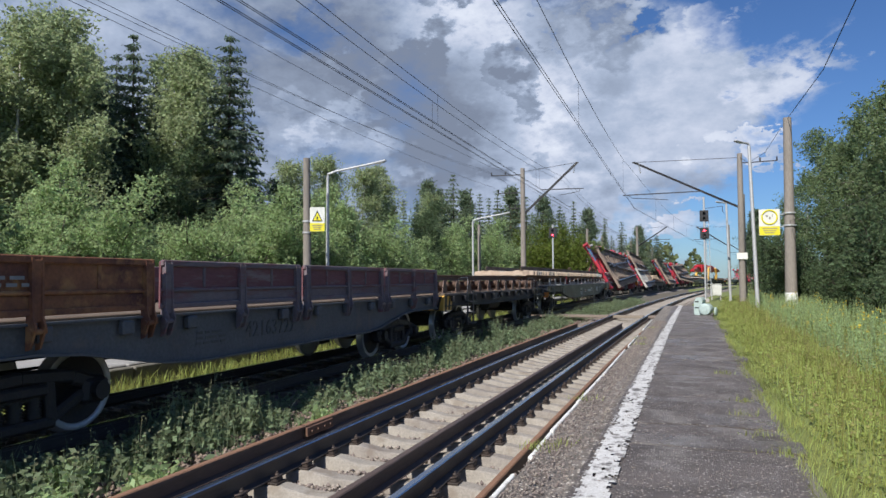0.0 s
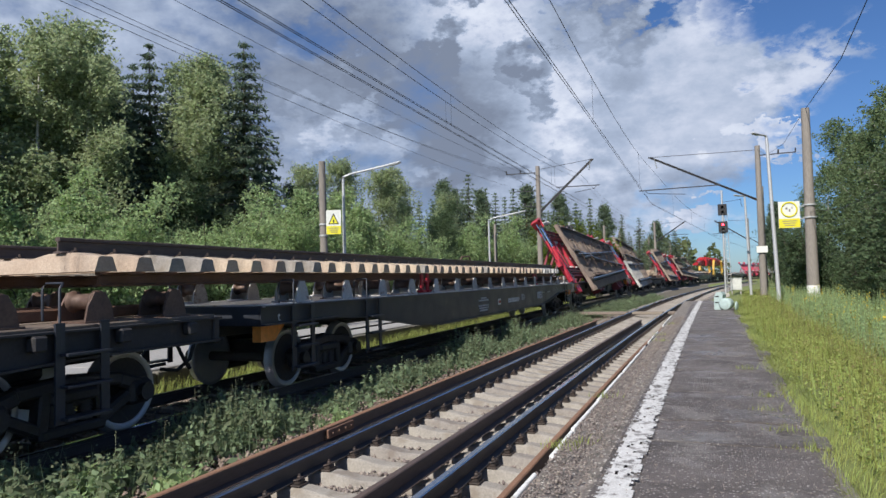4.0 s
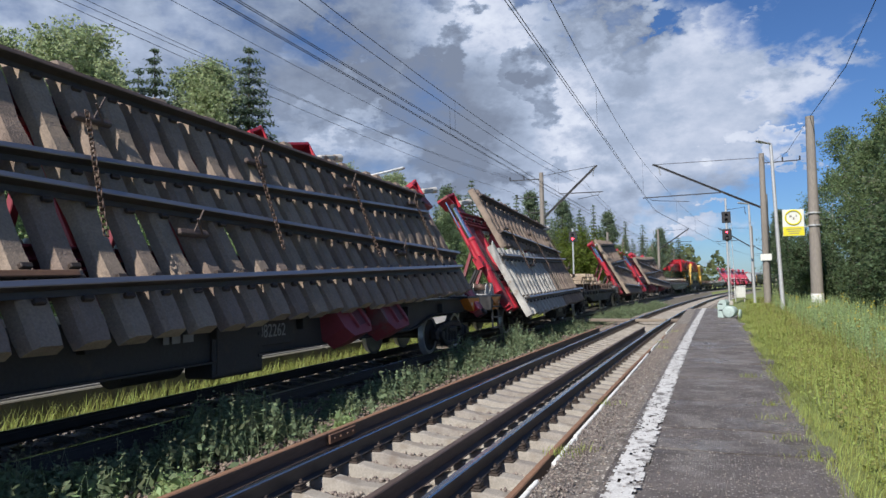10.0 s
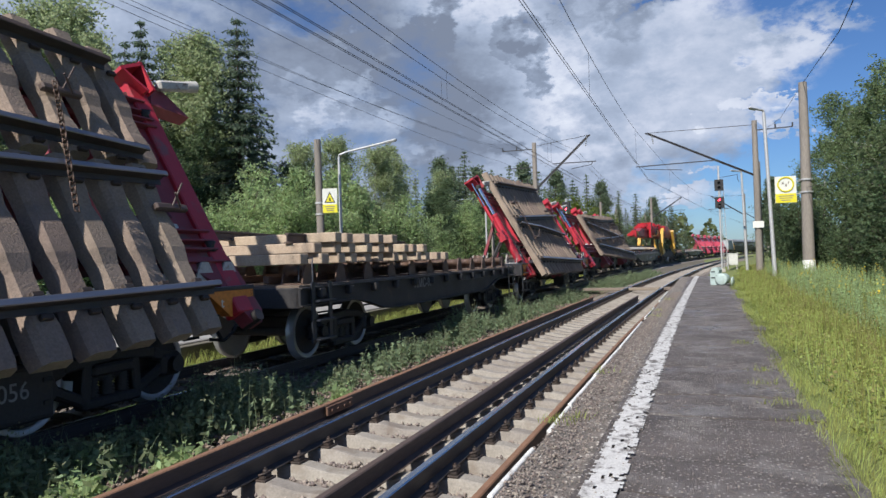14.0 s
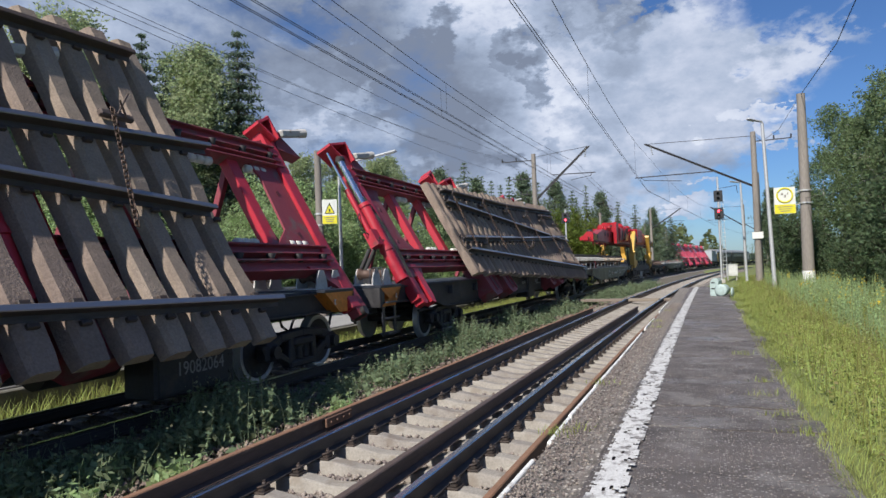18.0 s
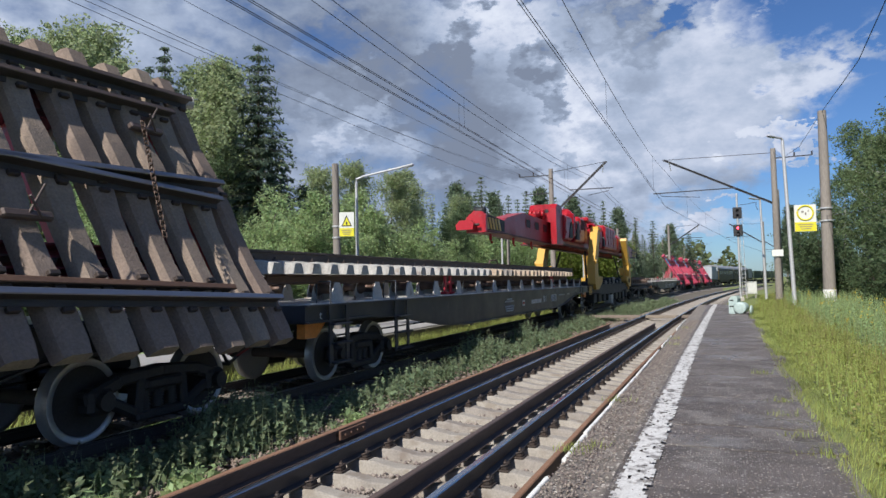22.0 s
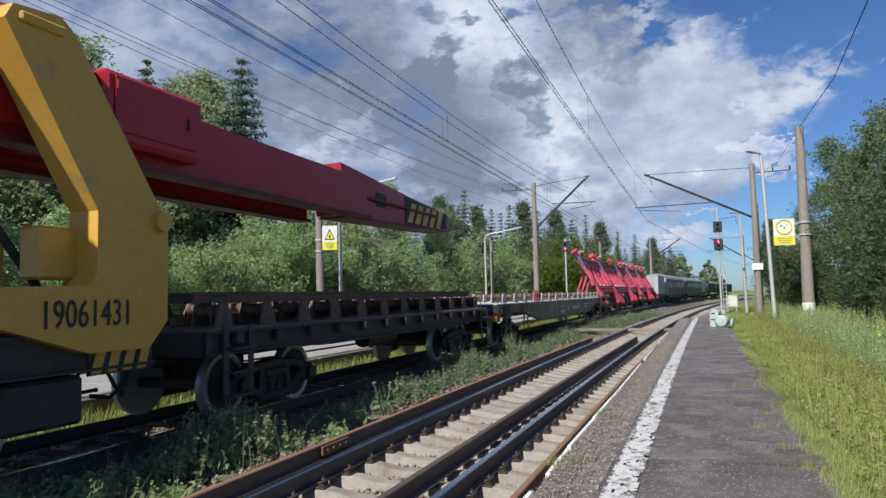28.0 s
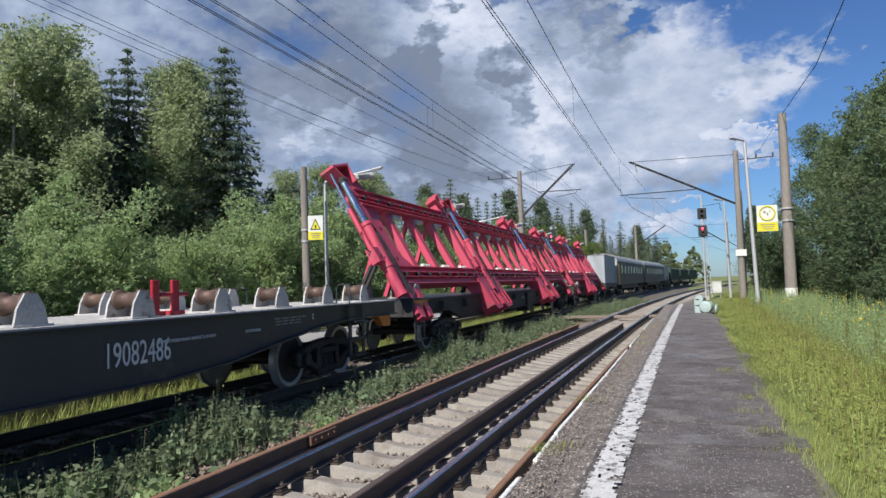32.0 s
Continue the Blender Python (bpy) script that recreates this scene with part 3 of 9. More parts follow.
def build_near_platform():
    """Low asphalt platform: kerb, slabs with gaps between them, worn white line."""
    t = thing("platform_near", "low worn asphalt platform with a white safety line", "platform", kind="structure")
    body = Mesh()
    body.box((-0.18, 17.5, -0.14), (2.2, 47, 0.60), 0.02)
    part("body", body, M["kerb_dark"], t)
    rng = random.Random(4)
    y = -6.0
    while y < 40.9:
        n = rng.choice((0.45, 0.7, 0.9, 1.2, 1.5, 1.9))
        y1 = min(41.0, y + n)
        if 41.0 - y1 < 0.7:
            y1 = 41.0
        right = 0.90 + rng.uniform(-0.16, 0.10) + 0.04 * math.sin(y)
        m = Mesh()
        nx, ny = 24, max(2, int((y1 - y) / 0.3))
        skew = rng.uniform(-0.05, 0.05)
        tilt, lift = rng.uniform(-0.004, 0.004), rng.uniform(-0.009, 0.004)
        top = []
        for j in range(ny + 1):
            for i in range(nx + 1):
                u, v = i / nx, j / ny
                x = -0.84 + (right + 0.84) * u + (0.05 * noise.noise((y * 3, v * 4, 1)) if i == nx else 0)
                yy = y + 0.011 + (y1 - y - 0.022) * v + skew * (u - 0.5) + (0.16 * noise.noise((x * 1.3, y if j == 0 else y1, 5)) + 0.03 * noise.noise((x * 9, y if j == 0 else y1, 5)) if j in (0, ny) else 0)
                edge = min(1, 6 * min(v, 1 - v))
                z = 0.186 + 0.012 * edge + lift + tilt * (v - 0.5) + 0.006 * noise.noise((x * 1.5, yy * 1.5, 0))
                top.append((x, yy, z))
        n1 = nx + 1
        fs = [(j * n1 + i, j * n1 + i + 1, (j + 1) * n1 + i + 1, (j + 1) * n1 + i) for j in range(ny) for i in range(nx)]
        m.add(top, fs, 0, True)
        ring = [i for i in range(n1)] + [j * n1 + nx for j in range(1, ny + 1)] + [ny * n1 + i for i in range(nx - 1, -1, -1)] + [j * n1 for j in range(ny - 1, 0, -1)]
        low = [(top[i][0], top[i][1], 0.10) for i in ring]
        m.add([top[i] for i in ring] + low, [(i, (i + 1) % len(ring), len(ring) + (i + 1) % len(ring), len(ring) + i) for i in range(len(ring))])
        part("asphalt_slab", m, M["asphalt"], t, fix=True)
        y = y1
    # gravelly broken edge towards the track
    m = Mesh()
    vs, nx = [], 8
    ny = 150
    for j in range(ny + 1):
        for i in range(nx + 1):
            x = -1.33 + 0.50 * i / nx + (0.03 * noise.noise((j * 0.6, 3, 1)) if i == 0 else 0)
            yy = -6 + 47 * j / ny
            vs.append((x, yy, 0.178 + 0.022 * noise.noise((x * 6, yy * 3, 0)) + (0 if i else -0.05)))
    fs = [(j * (nx + 1) + i, j * (nx + 1) + i + 1, (j + 1) * (nx + 1) + i + 1, (j + 1) * (nx + 1) + i) for j in range(ny) for i in range(nx)]
    m.add(vs, fs, 0, True)
    part("broken_edge", m, M["grit"], t, "crumbled gravelly platform edge", fix=False)
    # painted line in stretches, flaked away in small patches and ragged at both sides
    y = -5.0
    while y < 40.6:
        n = min(rng.uniform(0.5, 1.4), 40.7 - y + 0.01)
        nu, nv = 11, max(2, int(n / (0.025 if y < 14 else 0.06)))
        m = Mesh()
        vs, fs = [], []
        for j in range(nv + 1):
            yy = y + n * j / nv
            bend = 0.23 * max(0, (yy - 12) / 28) ** 1.5
            for i in range(nu + 1):
                vs.append((-0.79 + bend + 0.25 * i / nu + 0.006 * noise.noise((i * 3.1, yy * 40, 8)), yy, 0.2105))
        for j in range(nv):
            for i in range(nu):
                yy, edge = y + n * (j + 0.5) / nv, min(i, nu - 1 - i)
                left = 0.60 * noise.noise((i * 0.40, yy * 4, 0)) + 0.50 * noise.noise((i * 0.9, yy * 16, 4))
                if left > (0.0, -0.20, -0.30)[min(edge, 2)]:
                    a = j * (nu + 1) + i
                    fs.append((a, a + 1, a + nu + 2, a + nu + 1))
        m.add(vs, fs, 0, True)
        part("white_line", m, M["line"], t, "worn white safety line", fix=False)
        y += n
    # remains of the white edge boards
    for y0, y1, dx in ((4.2, 5.35, 0.0), (5.9, 6.9, 0.02), (7.0, 8.6, 0.0), (8.7, 11.2, 0.0), (11.4, 15.5, 0.01), (16.5, 19.5, 0.0), (22, 27, 0.0)):
        m = Mesh()
        m.bar((-1.345 + dx, y0, 0.14), (-1.335, y1, 0.14), 0.04, 0.07, b=0.008)
        part("edge_board", m, M["board_white"], t, "flaking white edge board")


build_near_platform()


def build_far_platform():
    t = thing("platform_far", "pale low platform beyond the far track", "platform", kind="structure")
    y = -14.0
    while y < 64:
        m = Mesh()
        p, a = far_at(y + 3)
        m.box((0, 0, 0), (3.0, 5.97, 0.5), 0.02)
        part("paving_slab", m, M["slab"], t, m=Matrix.Translation((p.x - 3.75, p.y, -0.07)) @ Matrix.Rotation(-a, 4, "Z"))
        k = Mesh()
        k.box((0, 0, 0), (0.16, 5.97, 0.56), 0.02)
        part("kerb", k, M["kerb_dark"], t, m=Matrix.Translation((p.x - 2.16, p.y, -0.14)) @ Matrix.Rotation(-a, 4, "Z"))
        y += 6


build_far_platform()


def build_spare_rails():
    """Old rails that lie beside and between the running rails, and the rusty strip along the sleeper ends."""
    def lying(name, at, lat, s0, s1, top, label, turned=False, mats=("rail_old", "rail_edge")):
        m = Mesh()
        pr = rail_profile(0, 0)
        sl = RAIL_SLOTS
        if turned:
            pr = [(z + 0.09, -x) for x, z in pr]
        loft(m, at, [(lat + x, top + z) for x, z in pr], s0, s1, 1.0, sl)
        t = thing(name, label, "rail")
        part("rail_bar", m, [M[a] for a in mats], t)
        return t
    lying("spare_rail", near_at, -1.30, -3, 7.1, 0.0, "old brown rail lying along the track on sleeper ends")
    a = lying("spare_rail", near_at, -1.30, 7.12, 27, 0.0, "old brown rail lying along the track, joined by a fishplate")
    fp = Mesh()
    fp.box((0, 0, 0), (0.03, 0.62, 0.11), 0.008)
    for dy in (-0.22, -0.08, 0.08, 0.22):
        fp.tube([(0.01, dy, 0), (0.035, dy, 0)], 0.016, 6)
    part("fishplate", fp, M["rail_rust"], a, "rusty bolted fishplate", Matrix.Translation((-4.265, 7.4, -0.075)))
    lying("spare_rail", near_at, 0.35, -3, 27.4, 0.0, "dark brown spare rail lying between the running rails", mats=("rail_old", "rail_old"))
    m = Mesh()
    loft(m, near_at, [(1.37, -0.20), (1.43, -0.20), (1.43, -0.06), (1.42, -0.05), (1.37, -0.05)], -3, 26, 1.0, [0, 0, 1, 1, 0])
    tagged(part("steel_strip", m, [M["rail_old"], M["rail_edge"]]), "orange rusty steel strip along the sleeper ends", "steel strip")


build_spare_rails()


def build_crossing():
    """Timber foot crossing laid between the rails."""
    t = thing("foot_crossing", "weathered timber planks laid across the rails", "crossing")
    for s in (33.0, 33.35):
        for lat0, lat1 in ((-4.6, -0.9), (-0.68, 0.68), (0.9, 1.75)):
            p0, p1 = near_at(s, lat0)[0], near_at(s, lat1)[0]
            m = Mesh()
            m.bar(p0 + Vector((0, 0, -0.05)), p1 + Vector((0, 0, -0.05)), 0.30, 0.12, b=0.015)
            part("plank", m, M["timber"], t)


build_crossing()


# ---- poles, lamps, signals, signs, wires ----
def concrete_pole(name, label, base, h, r0, r1, lean=(0, 0), white=0.0, bands=()):
    t = thing(name, label, "pole", Matrix.Translation(base))
    top = Vector((lean[0], lean[1], h))
    m = Mesh()
    m.tube([top * (i / 6) - Vector((0, 0, 0.4 if i == 0 else 0)) for i in range(7)], r0, 14, r2=r1)
    part("shaft", m, M["pole"], t)
    if white:
        m = Mesh()
        m.tube([(0, 0, -0.05), top * (white / h)], r0 * 1.02, 14, caps=False, r2=r0 * 1.005)
        part("whitewash", m, M["whitewash"], t, "whitewashed pole foot")
    for z in bands:
        m = Mesh()
        q = top * (z / h)
        m.tube([q - Vector((0, 0, 0.03)), q + Vector((0, 0, 0.03))], r0 * 1.06, 14)
        part("band", m, M["galvanised"], t)
    return t


def lamp_post(name, label, base, h, arm, r=0.075):
    """Slim steel post with a bent arm and a flat lantern; arm: its reach as (dx, dy, rise)."""
    t = thing(name, label, "street lamp", Matrix.Translation(base), group="platform lamps")
    m = Mesh()
    m.tube([(0, 0, -0.3), (0, 0, h * 0.5), (0, 0, h)], r, 10, r2=r * 0.7)
    part("post", m, M["galvanised"], t)
    m = Mesh()
    m.tube([(0, 0, h - 0.02), (0, 0, h + 0.06), (arm[0] * 0.15, arm[1] * 0.15, h + 0.1 + arm[2] * 0.15), (arm[0], arm[1], h + 0.08 + arm[2])], r * 0.55, 8)
    part("arm", m, M["galvanised"], t)
    d = Vector(arm).normalized()
    e = Vector((arm[0], arm[1], h + 0.08 + arm[2]))
    m = Mesh()
    m.bar(e - d * 0.05, e + d * 0.42, 0.17, 0.07, b=0.025)
    part("lantern", m, M["galvanised"], t, "flat grey lantern")
    m = Mesh()
    m.bar(e - Vector((0, 0, 0.045)), e + d * 0.36 - Vector((0, 0, 0.045)), 0.12, 0.02)
    part("lens", m, M["porcelain"], t)
    return t


def insulator(mesh, p, q, r=0.07, slot=0):
    p, q = Vector(p), Vector(q)
    for i in range(5):
        c = p.lerp(q, (i + 0.5) / 5)
        dd = (q - p).normalized() * 0.018
        mesh.tube([c - dd, c + dd], r * 0.5, 8, slot, r2=r)
    mesh.tube([p, q], 0.018, 6, slot)


POLE_A = concrete_pole("catenary_pole", "weathered concrete pole with a whitewashed foot in the grass", (4.3, 33.9, 0.08), 8.86, 0.26, 0.17, (0.03, 0), 1.0, (4.55, 4.0))


def warning_sign(parent, at, w, h, yaw, triangle=True):
    """White over yellow plate with a warning triangle; its small writing as bars."""
    m0 = Matrix.Translation(at) @ Matrix.Rotation(radians(yaw), 4, "Z")
    s = part("sign", Mesh().box((0, 0, 0), (w, 0.02, h), 0.004), M["sign_white"], parent, "white and yellow warning plate", m0)
    part("yellow_band", Mesh().box((0, -0.0125, -h * 0.32), (w * 0.98, 0.006, h * 0.34), 0), M["sign_yellow"], s)
    y = -0.013
    if triangle:
        tri = [(-w * 0.36, -h * 0.08), (w * 0.36, -h * 0.08), (0, h * 0.38)]
        m = Mesh()
        m.add([(a, y, b) for a, b in tri] + [(a, y - 0.003, b) for a, b in tri], [(0, 1, 2), (5, 4, 3), (0, 3, 4, 1), (1, 4, 5, 2), (2, 5, 3, 0)])
        part("triangle", m, M["sign_black"], s)
        tri = [(-w * 0.27, -h * 0.04), (w * 0.27, -h * 0.04), (0, h * 0.29)]
        m = Mesh()
        m.add([(a, y - 0.003, b) for a, b in tri] + [(a, y - 0.006, b) for a, b in tri], [(0, 1, 2), (5, 4, 3), (0, 3, 4, 1), (1, 4, 5, 2), (2, 5, 3, 0)])
        part("triangle_field", m, M["sign_yellow"], s)
        part("symbol", Mesh().box((0, y - 0.008, h * 0.05), (w * 0.10, 0.004, h * 0.12), 0.002), M["sign_black"], s)
    else:
        ring = Mesh()
        pts = [(w * 0.36 * math.cos(a * math.pi / 12), y - 0.002, h * 0.2 + w * 0.36 * math.sin(a * math.pi / 12)) for a in range(25)]
        ring.tube(pts, w * 0.045, 6, caps=False)
        part("ring", ring, M["sign_yellow"], s)
        for dx, dz, sx, sz in ((-0.12, 0.24, 0.14, 0.10), (0.02, 0.16, 0.10, 0.14), (0.14, 0.26, 0.06, 0.12)):
            part("symbol", Mesh().box((w * dx, y - 0.004, h * dz), (w * sx * 0.7, 0.004, h * sz * 0.7), 0), M["pole"], s)
    for i in range(3):
        part("text_bar", Mesh().box((0, -0.018, -h * (0.24 + 0.08 * i)), (w * (0.7 - 0.12 * i), 0.004, h * 0.03), 0), M["pole"], s)
    return s


warning_sign(POLE_A, (-0.82, -0.12, 4.15), 0.88, 1.18, 8, False)
for z in (3.95, 4.5):
    part("sign_arm", Mesh().bar((-0.4, -0.1, z), (0.0, 0, z), 0.04, 0.04), M["galvanised"], POLE_A)

POLE_E = concrete_pole("catenary_pole", "slim concrete pole with a warning plate on the far platform", (-12.62, 21.0, 0.1), 5.95, 0.15, 0.12, (-0.05, 0), 0, (3.7, 3.3))
warning_sign(POLE_E, (0.42, -0.05, 3.75), 0.52, 0.86, 22)
for z in (3.45, 4.0):
    part("sign_arm", Mesh().bar((0, 0, z), (0.3, -0.02, z), 0.03, 0.03), M["galvanised"], POLE_E)

lamp_post("street_lamp", "white steel lamp post on the far platform", (-12.55, 22.3, 0.1), 5.5, (1.9, 0.1, 0.30))
lamp_post("street_lamp", "white steel lamp post on the far platform", (-12.6, 40.6, 0.1), 5.25, (1.9, 0.2, 0.35))
lamp_post("street_lamp", "leaning galvanised lamp post with a rusty foot", (3.0, 34.6, 0.05), 7.85, (-0.35, -0.35, 0.06), 0.10).matrix_basis = pose(3.0, 34.6, 0.05, 0, -1.6, 0)
lamp_post("street_lamp", "galvanised lamp post with a rusty foot", (2.66, 50.0, 0.05), 6.7, (-0.35, -0.3, 0.05), 0.09).matrix_basis = pose(2.66, 50, 0.05, 0, -1.2, 0)
concrete_pole("pole", "old wooden post beside a lamp", (-12.5, 41.6, 0.0), 5.2, 0.10, 0.09)


def cantilever_pole(name, label, base, h, tip, brace_z, strut, arms, flip=1):
    """Catenary pole with a sloping bracket, a registration tube and its insulators."""
    t = concrete_pole(name, label, base, h, 0.21, 0.15)
    m = Mesh()
    for dx in (-0.05, 0.05):
        m.bar((dx, 0, brace_z), (tip[0] + dx, 0, tip[1]), 0.05, 0.09)
    part("bracket", m, M["steel_black"], t, "black sloping bracket")
    m = Mesh()
    m.tube([(0, 0, h - 0.25), (tip[0] * 0.97, 0, tip[1] - 0.02)], 0.018, 6)
    part("tie_rod", m, M["steel_black"], t)
    m = Mesh()
    insulator(m, (tip[0] * 0.95, 0, tip[1] - 0.1), (tip[0] * 0.93, 0, tip[1] - 0.75))
    part("insulator", m, M["porcelain"], t)
    m = Mesh()
    a, z = strut
    m.bar((a * 0.3, 0, z), (a, 0, z - 0.05), 0.06, 0.06)
    m.tube([(a * 0.95, 0, z - 0.05), (a * 0.92, 0, z - 0.25), (a * 0.6, 0, z - 0.45)], 0.02, 6)
    part("registration_arm", m, M["steel_black"], t)
    for dx, z in arms:
        m = Mesh()
        m.bar((0, 0, z), (dx, 0, z + 0.03), 0.06, 0.06)
        for k in (0.55, 1.0):
            m.tube([(dx * k, 0, z + 0.03), (dx * k, 0, z + 0.28)], 0.045, 8)
        part("cross_arm", m, M["steel_black"], t)
    return t


PD = far_at(47.5, -3.25)[0]
cantilever_pole("catenary_pole", "tall concrete catenary pole with cross arms and a slanting bracket", (PD.x, PD.y, -0.1), 9.75, (3.9, 9.95), 6.4, (4.3, 8.15), [(-2.3, 9.3), (-1.8, 8.0), (-1.0, 6.9)])
P3 = cantilever_pole("catenary_pole", "tall grey catenary pole with a black bracket over the near track", (3.15, 46.0, 0.0), 9.5, (-6.4, 9.35), 6.1, (-7.1, 7.25), [(2.1, 8.9)])
concrete_pole("pole", "shorter concrete strut pole beside the catenary pole", (3.45, 49.0, 0.0), 7.3, 0.19, 0.16)
part("plate", Mesh().box((0, -0.25, 3.1), (0.62, 0.03, 0.4), 0.005), M["sign_white"], P3, "small white plate")
for s, lat, h in ((98, 3.6, 9.0), (98, -8.2, 9.2), (150, 3.6, 9.0)):
    p, _ = near_at(s, lat)
    sg = -1 if lat > 0 else 1
    cantilever_pole("catenary_pole", "distant concrete catenary pole with a bracket", (p.x, p.y, -0.2), h, (sg * 4.0, h - 0.1), h - 2.8, (sg * 4.4, h - 1.8), [])
for s, lat, h in ((78, -3.6, 7.6), (112, -3.4, 8.0), (135, -3.4, 8.0), (92, -4.2, 7.6)):
    p, _ = far_at(s, lat)
    concrete_pole("pole", "distant concrete pole beside the far track", (p.x, p.y, -0.2), h, 0.18, 0.14)


def signal(name, label, base, h, heads, ladder=True, r=0.07):
    t = thing(name, label, "railway signal", Matrix.Translation(base))
    part("mast", Mesh().tube([(0, 0, -0.2), (0, 0, h)], r, 10), M["galvanised"], t)
    for z, n, red in heads:
        s = part("signal_head", Mesh().box((0, 0, z), (0.62, 0.18, 0.36 * n + 0.12), 0.03), M["signal_black"], t, "black signal head")
        for i in range(n):
            zz = z + 0.36 * (i - (n - 1) / 2)
            on = red == i
            part("lens", Mesh().lathe([(0.075, -0.012), (0.075, 0.004), (0.05, 0.012)], (0, -0.095, zz), 1, 14), M["lens_red" if on else "lens_dark"], s, "glowing red light" if on else "")
            hood = Mesh()
            pts = [(0.11 * math.cos(a * math.pi / 8), -0.10, zz + 0.11 * math.sin(a * math.pi / 8)) for a in range(9)]
            hood.add(pts + [(x, -0.30, q) for x, _, q in pts], [(j, j + 1, 10 + j, 9 + j) for j in range(8)])
            part("hood", hood, M["signal_black"], s)
    if ladder:
        m = Mesh()
        for dx in (0.16, 0.42):
            m.tube([(dx, 0.14, 0.2), (dx * 0.7, 0.1, h - 1.2)], 0.02, 6)
        for i in range(int((h - 1.4) / 0.3)):
            m.tube([(0.16, 0.14, 0.4 + i * 0.3), (0.42, 0.14, 0.4 + i * 0.3)], 0.012, 5)
        part("ladder", m, M["galvanised"], t)
        m = Mesh()
        m.bar((0, 0, h - 0.9), (1.3, 0, h - 0.75), 0.03, 0.03).tube([(1.3, 0, h - 0.75), (1.3, 0, h - 1.1), (1.4, 0, h - 1.3)], 0.02, 6)
        part("bracket", m, M["steel_black"], t)
        part("bell", Mesh().lathe([(0.14, 0), (0.2, -0.12), (0.1, -0.28), (0.05, -0.3)], (0, 0, h - 2.95), 2, 12), M["signal_black"], t)
    part("foot", Mesh().box((0, 0, 0.05), (0.5, 0.5, 0.3), 0.04), M["kerb"], t)
    return t


signal("railway_signal", "tall mast signal with two black heads, red light glowing", (1.2, 55.0, 0.0), 7.9, [(6.45, 2, -1), (5.15, 2, 1)])
PS, _ = far_at(56.5, -2.9)
signal("railway_signal", "white mast signal beyond the far track, red light glowing", (PS.x, PS.y, 0.0), 6.3, [(5.6, 2, 0)], False)


def relay_box():
    t = thing("relay_box", "grey lineside relay cabinet on short legs", "cabinet", Matrix.Translation((1.95, 55.8, 0.1)))
    part("body", Mesh().box((0, 0, 0.75), (0.78, 0.5, 0.85), 0.02), M["cabinet"], t)
    part("roof", Mesh().box((0, 0, 1.2), (0.86, 0.58, 0.05), 0.01), M["cabinet"], t)
    part("door", Mesh().box((0, -0.262, 0.75), (0.66, 0.02, 0.72), 0.006), M["cabinet"], t)
    for dx in (-0.3, 0.3):
        part("leg", Mesh().bar((dx, 0, 0), (dx, 0, 0.35), 0.08, 0.3, up=(0, 1, 0)), M["kerb"], t)


relay_box()


def dumped_tub():
    """Discarded mint-green enamelled appliance at the platform's end, its round mouth showing."""
    t = thing("discarded_tub", "discarded pale mint enamelled tub lying on its side", "tub", pose(0.55, 30.6, 0.2, 0, 0, -18))
    part("shell", Mesh().lathe([(0.20, 0.42), (0.23, 0.3), (0.23, -0.16), (0.21, -0.2), (0.175, -0.18), (0.165, 0.25), (0.01, 0.26)], (0.12, 0, 0.24), 1, 24), M["mint"], t)
    part("drum", Mesh().lathe([(0.172, -0.08), (0.165, 0.0), (0.14, 0.02), (0.01, 0.02)], (0.12, 0, 0.24), 1, 24), M["galvanised"], t, "dull metal drum inside the mouth")
    m = Mesh()
    m.prism([(-0.34, 0.0), (-0.08, 0.0), (-0.02, 0.40), (0.02, 0.62), (-0.06, 0.74), (-0.24, 0.72), (-0.34, 0.55)], 1, -0.10, 0.34)
    part("cover", m, M["mint"], t, "tilted mint cover panel")
    part("rim", Mesh().lathe([(0.21, -0.02), (0.25, 0), (0.21, 0.03)], (0.12, -0.18, 0.24), 1, 24), M["mint"], t)
    for z in (0.30, 0.55):
        part("cover_slot", Mesh().box((-0.22, -0.105, z), (0.16, 0.012, 0.05), 0.004), M["signal_black"], t)
    part("lid", Mesh().lathe([(0.20, 0), (0.18, 0.04), (0.05, 0.06)], (0.52, -0.05, 0.15), 0, 18), M["mint"], t, "loose pale lid leaning on the tub")


dumped_tub()


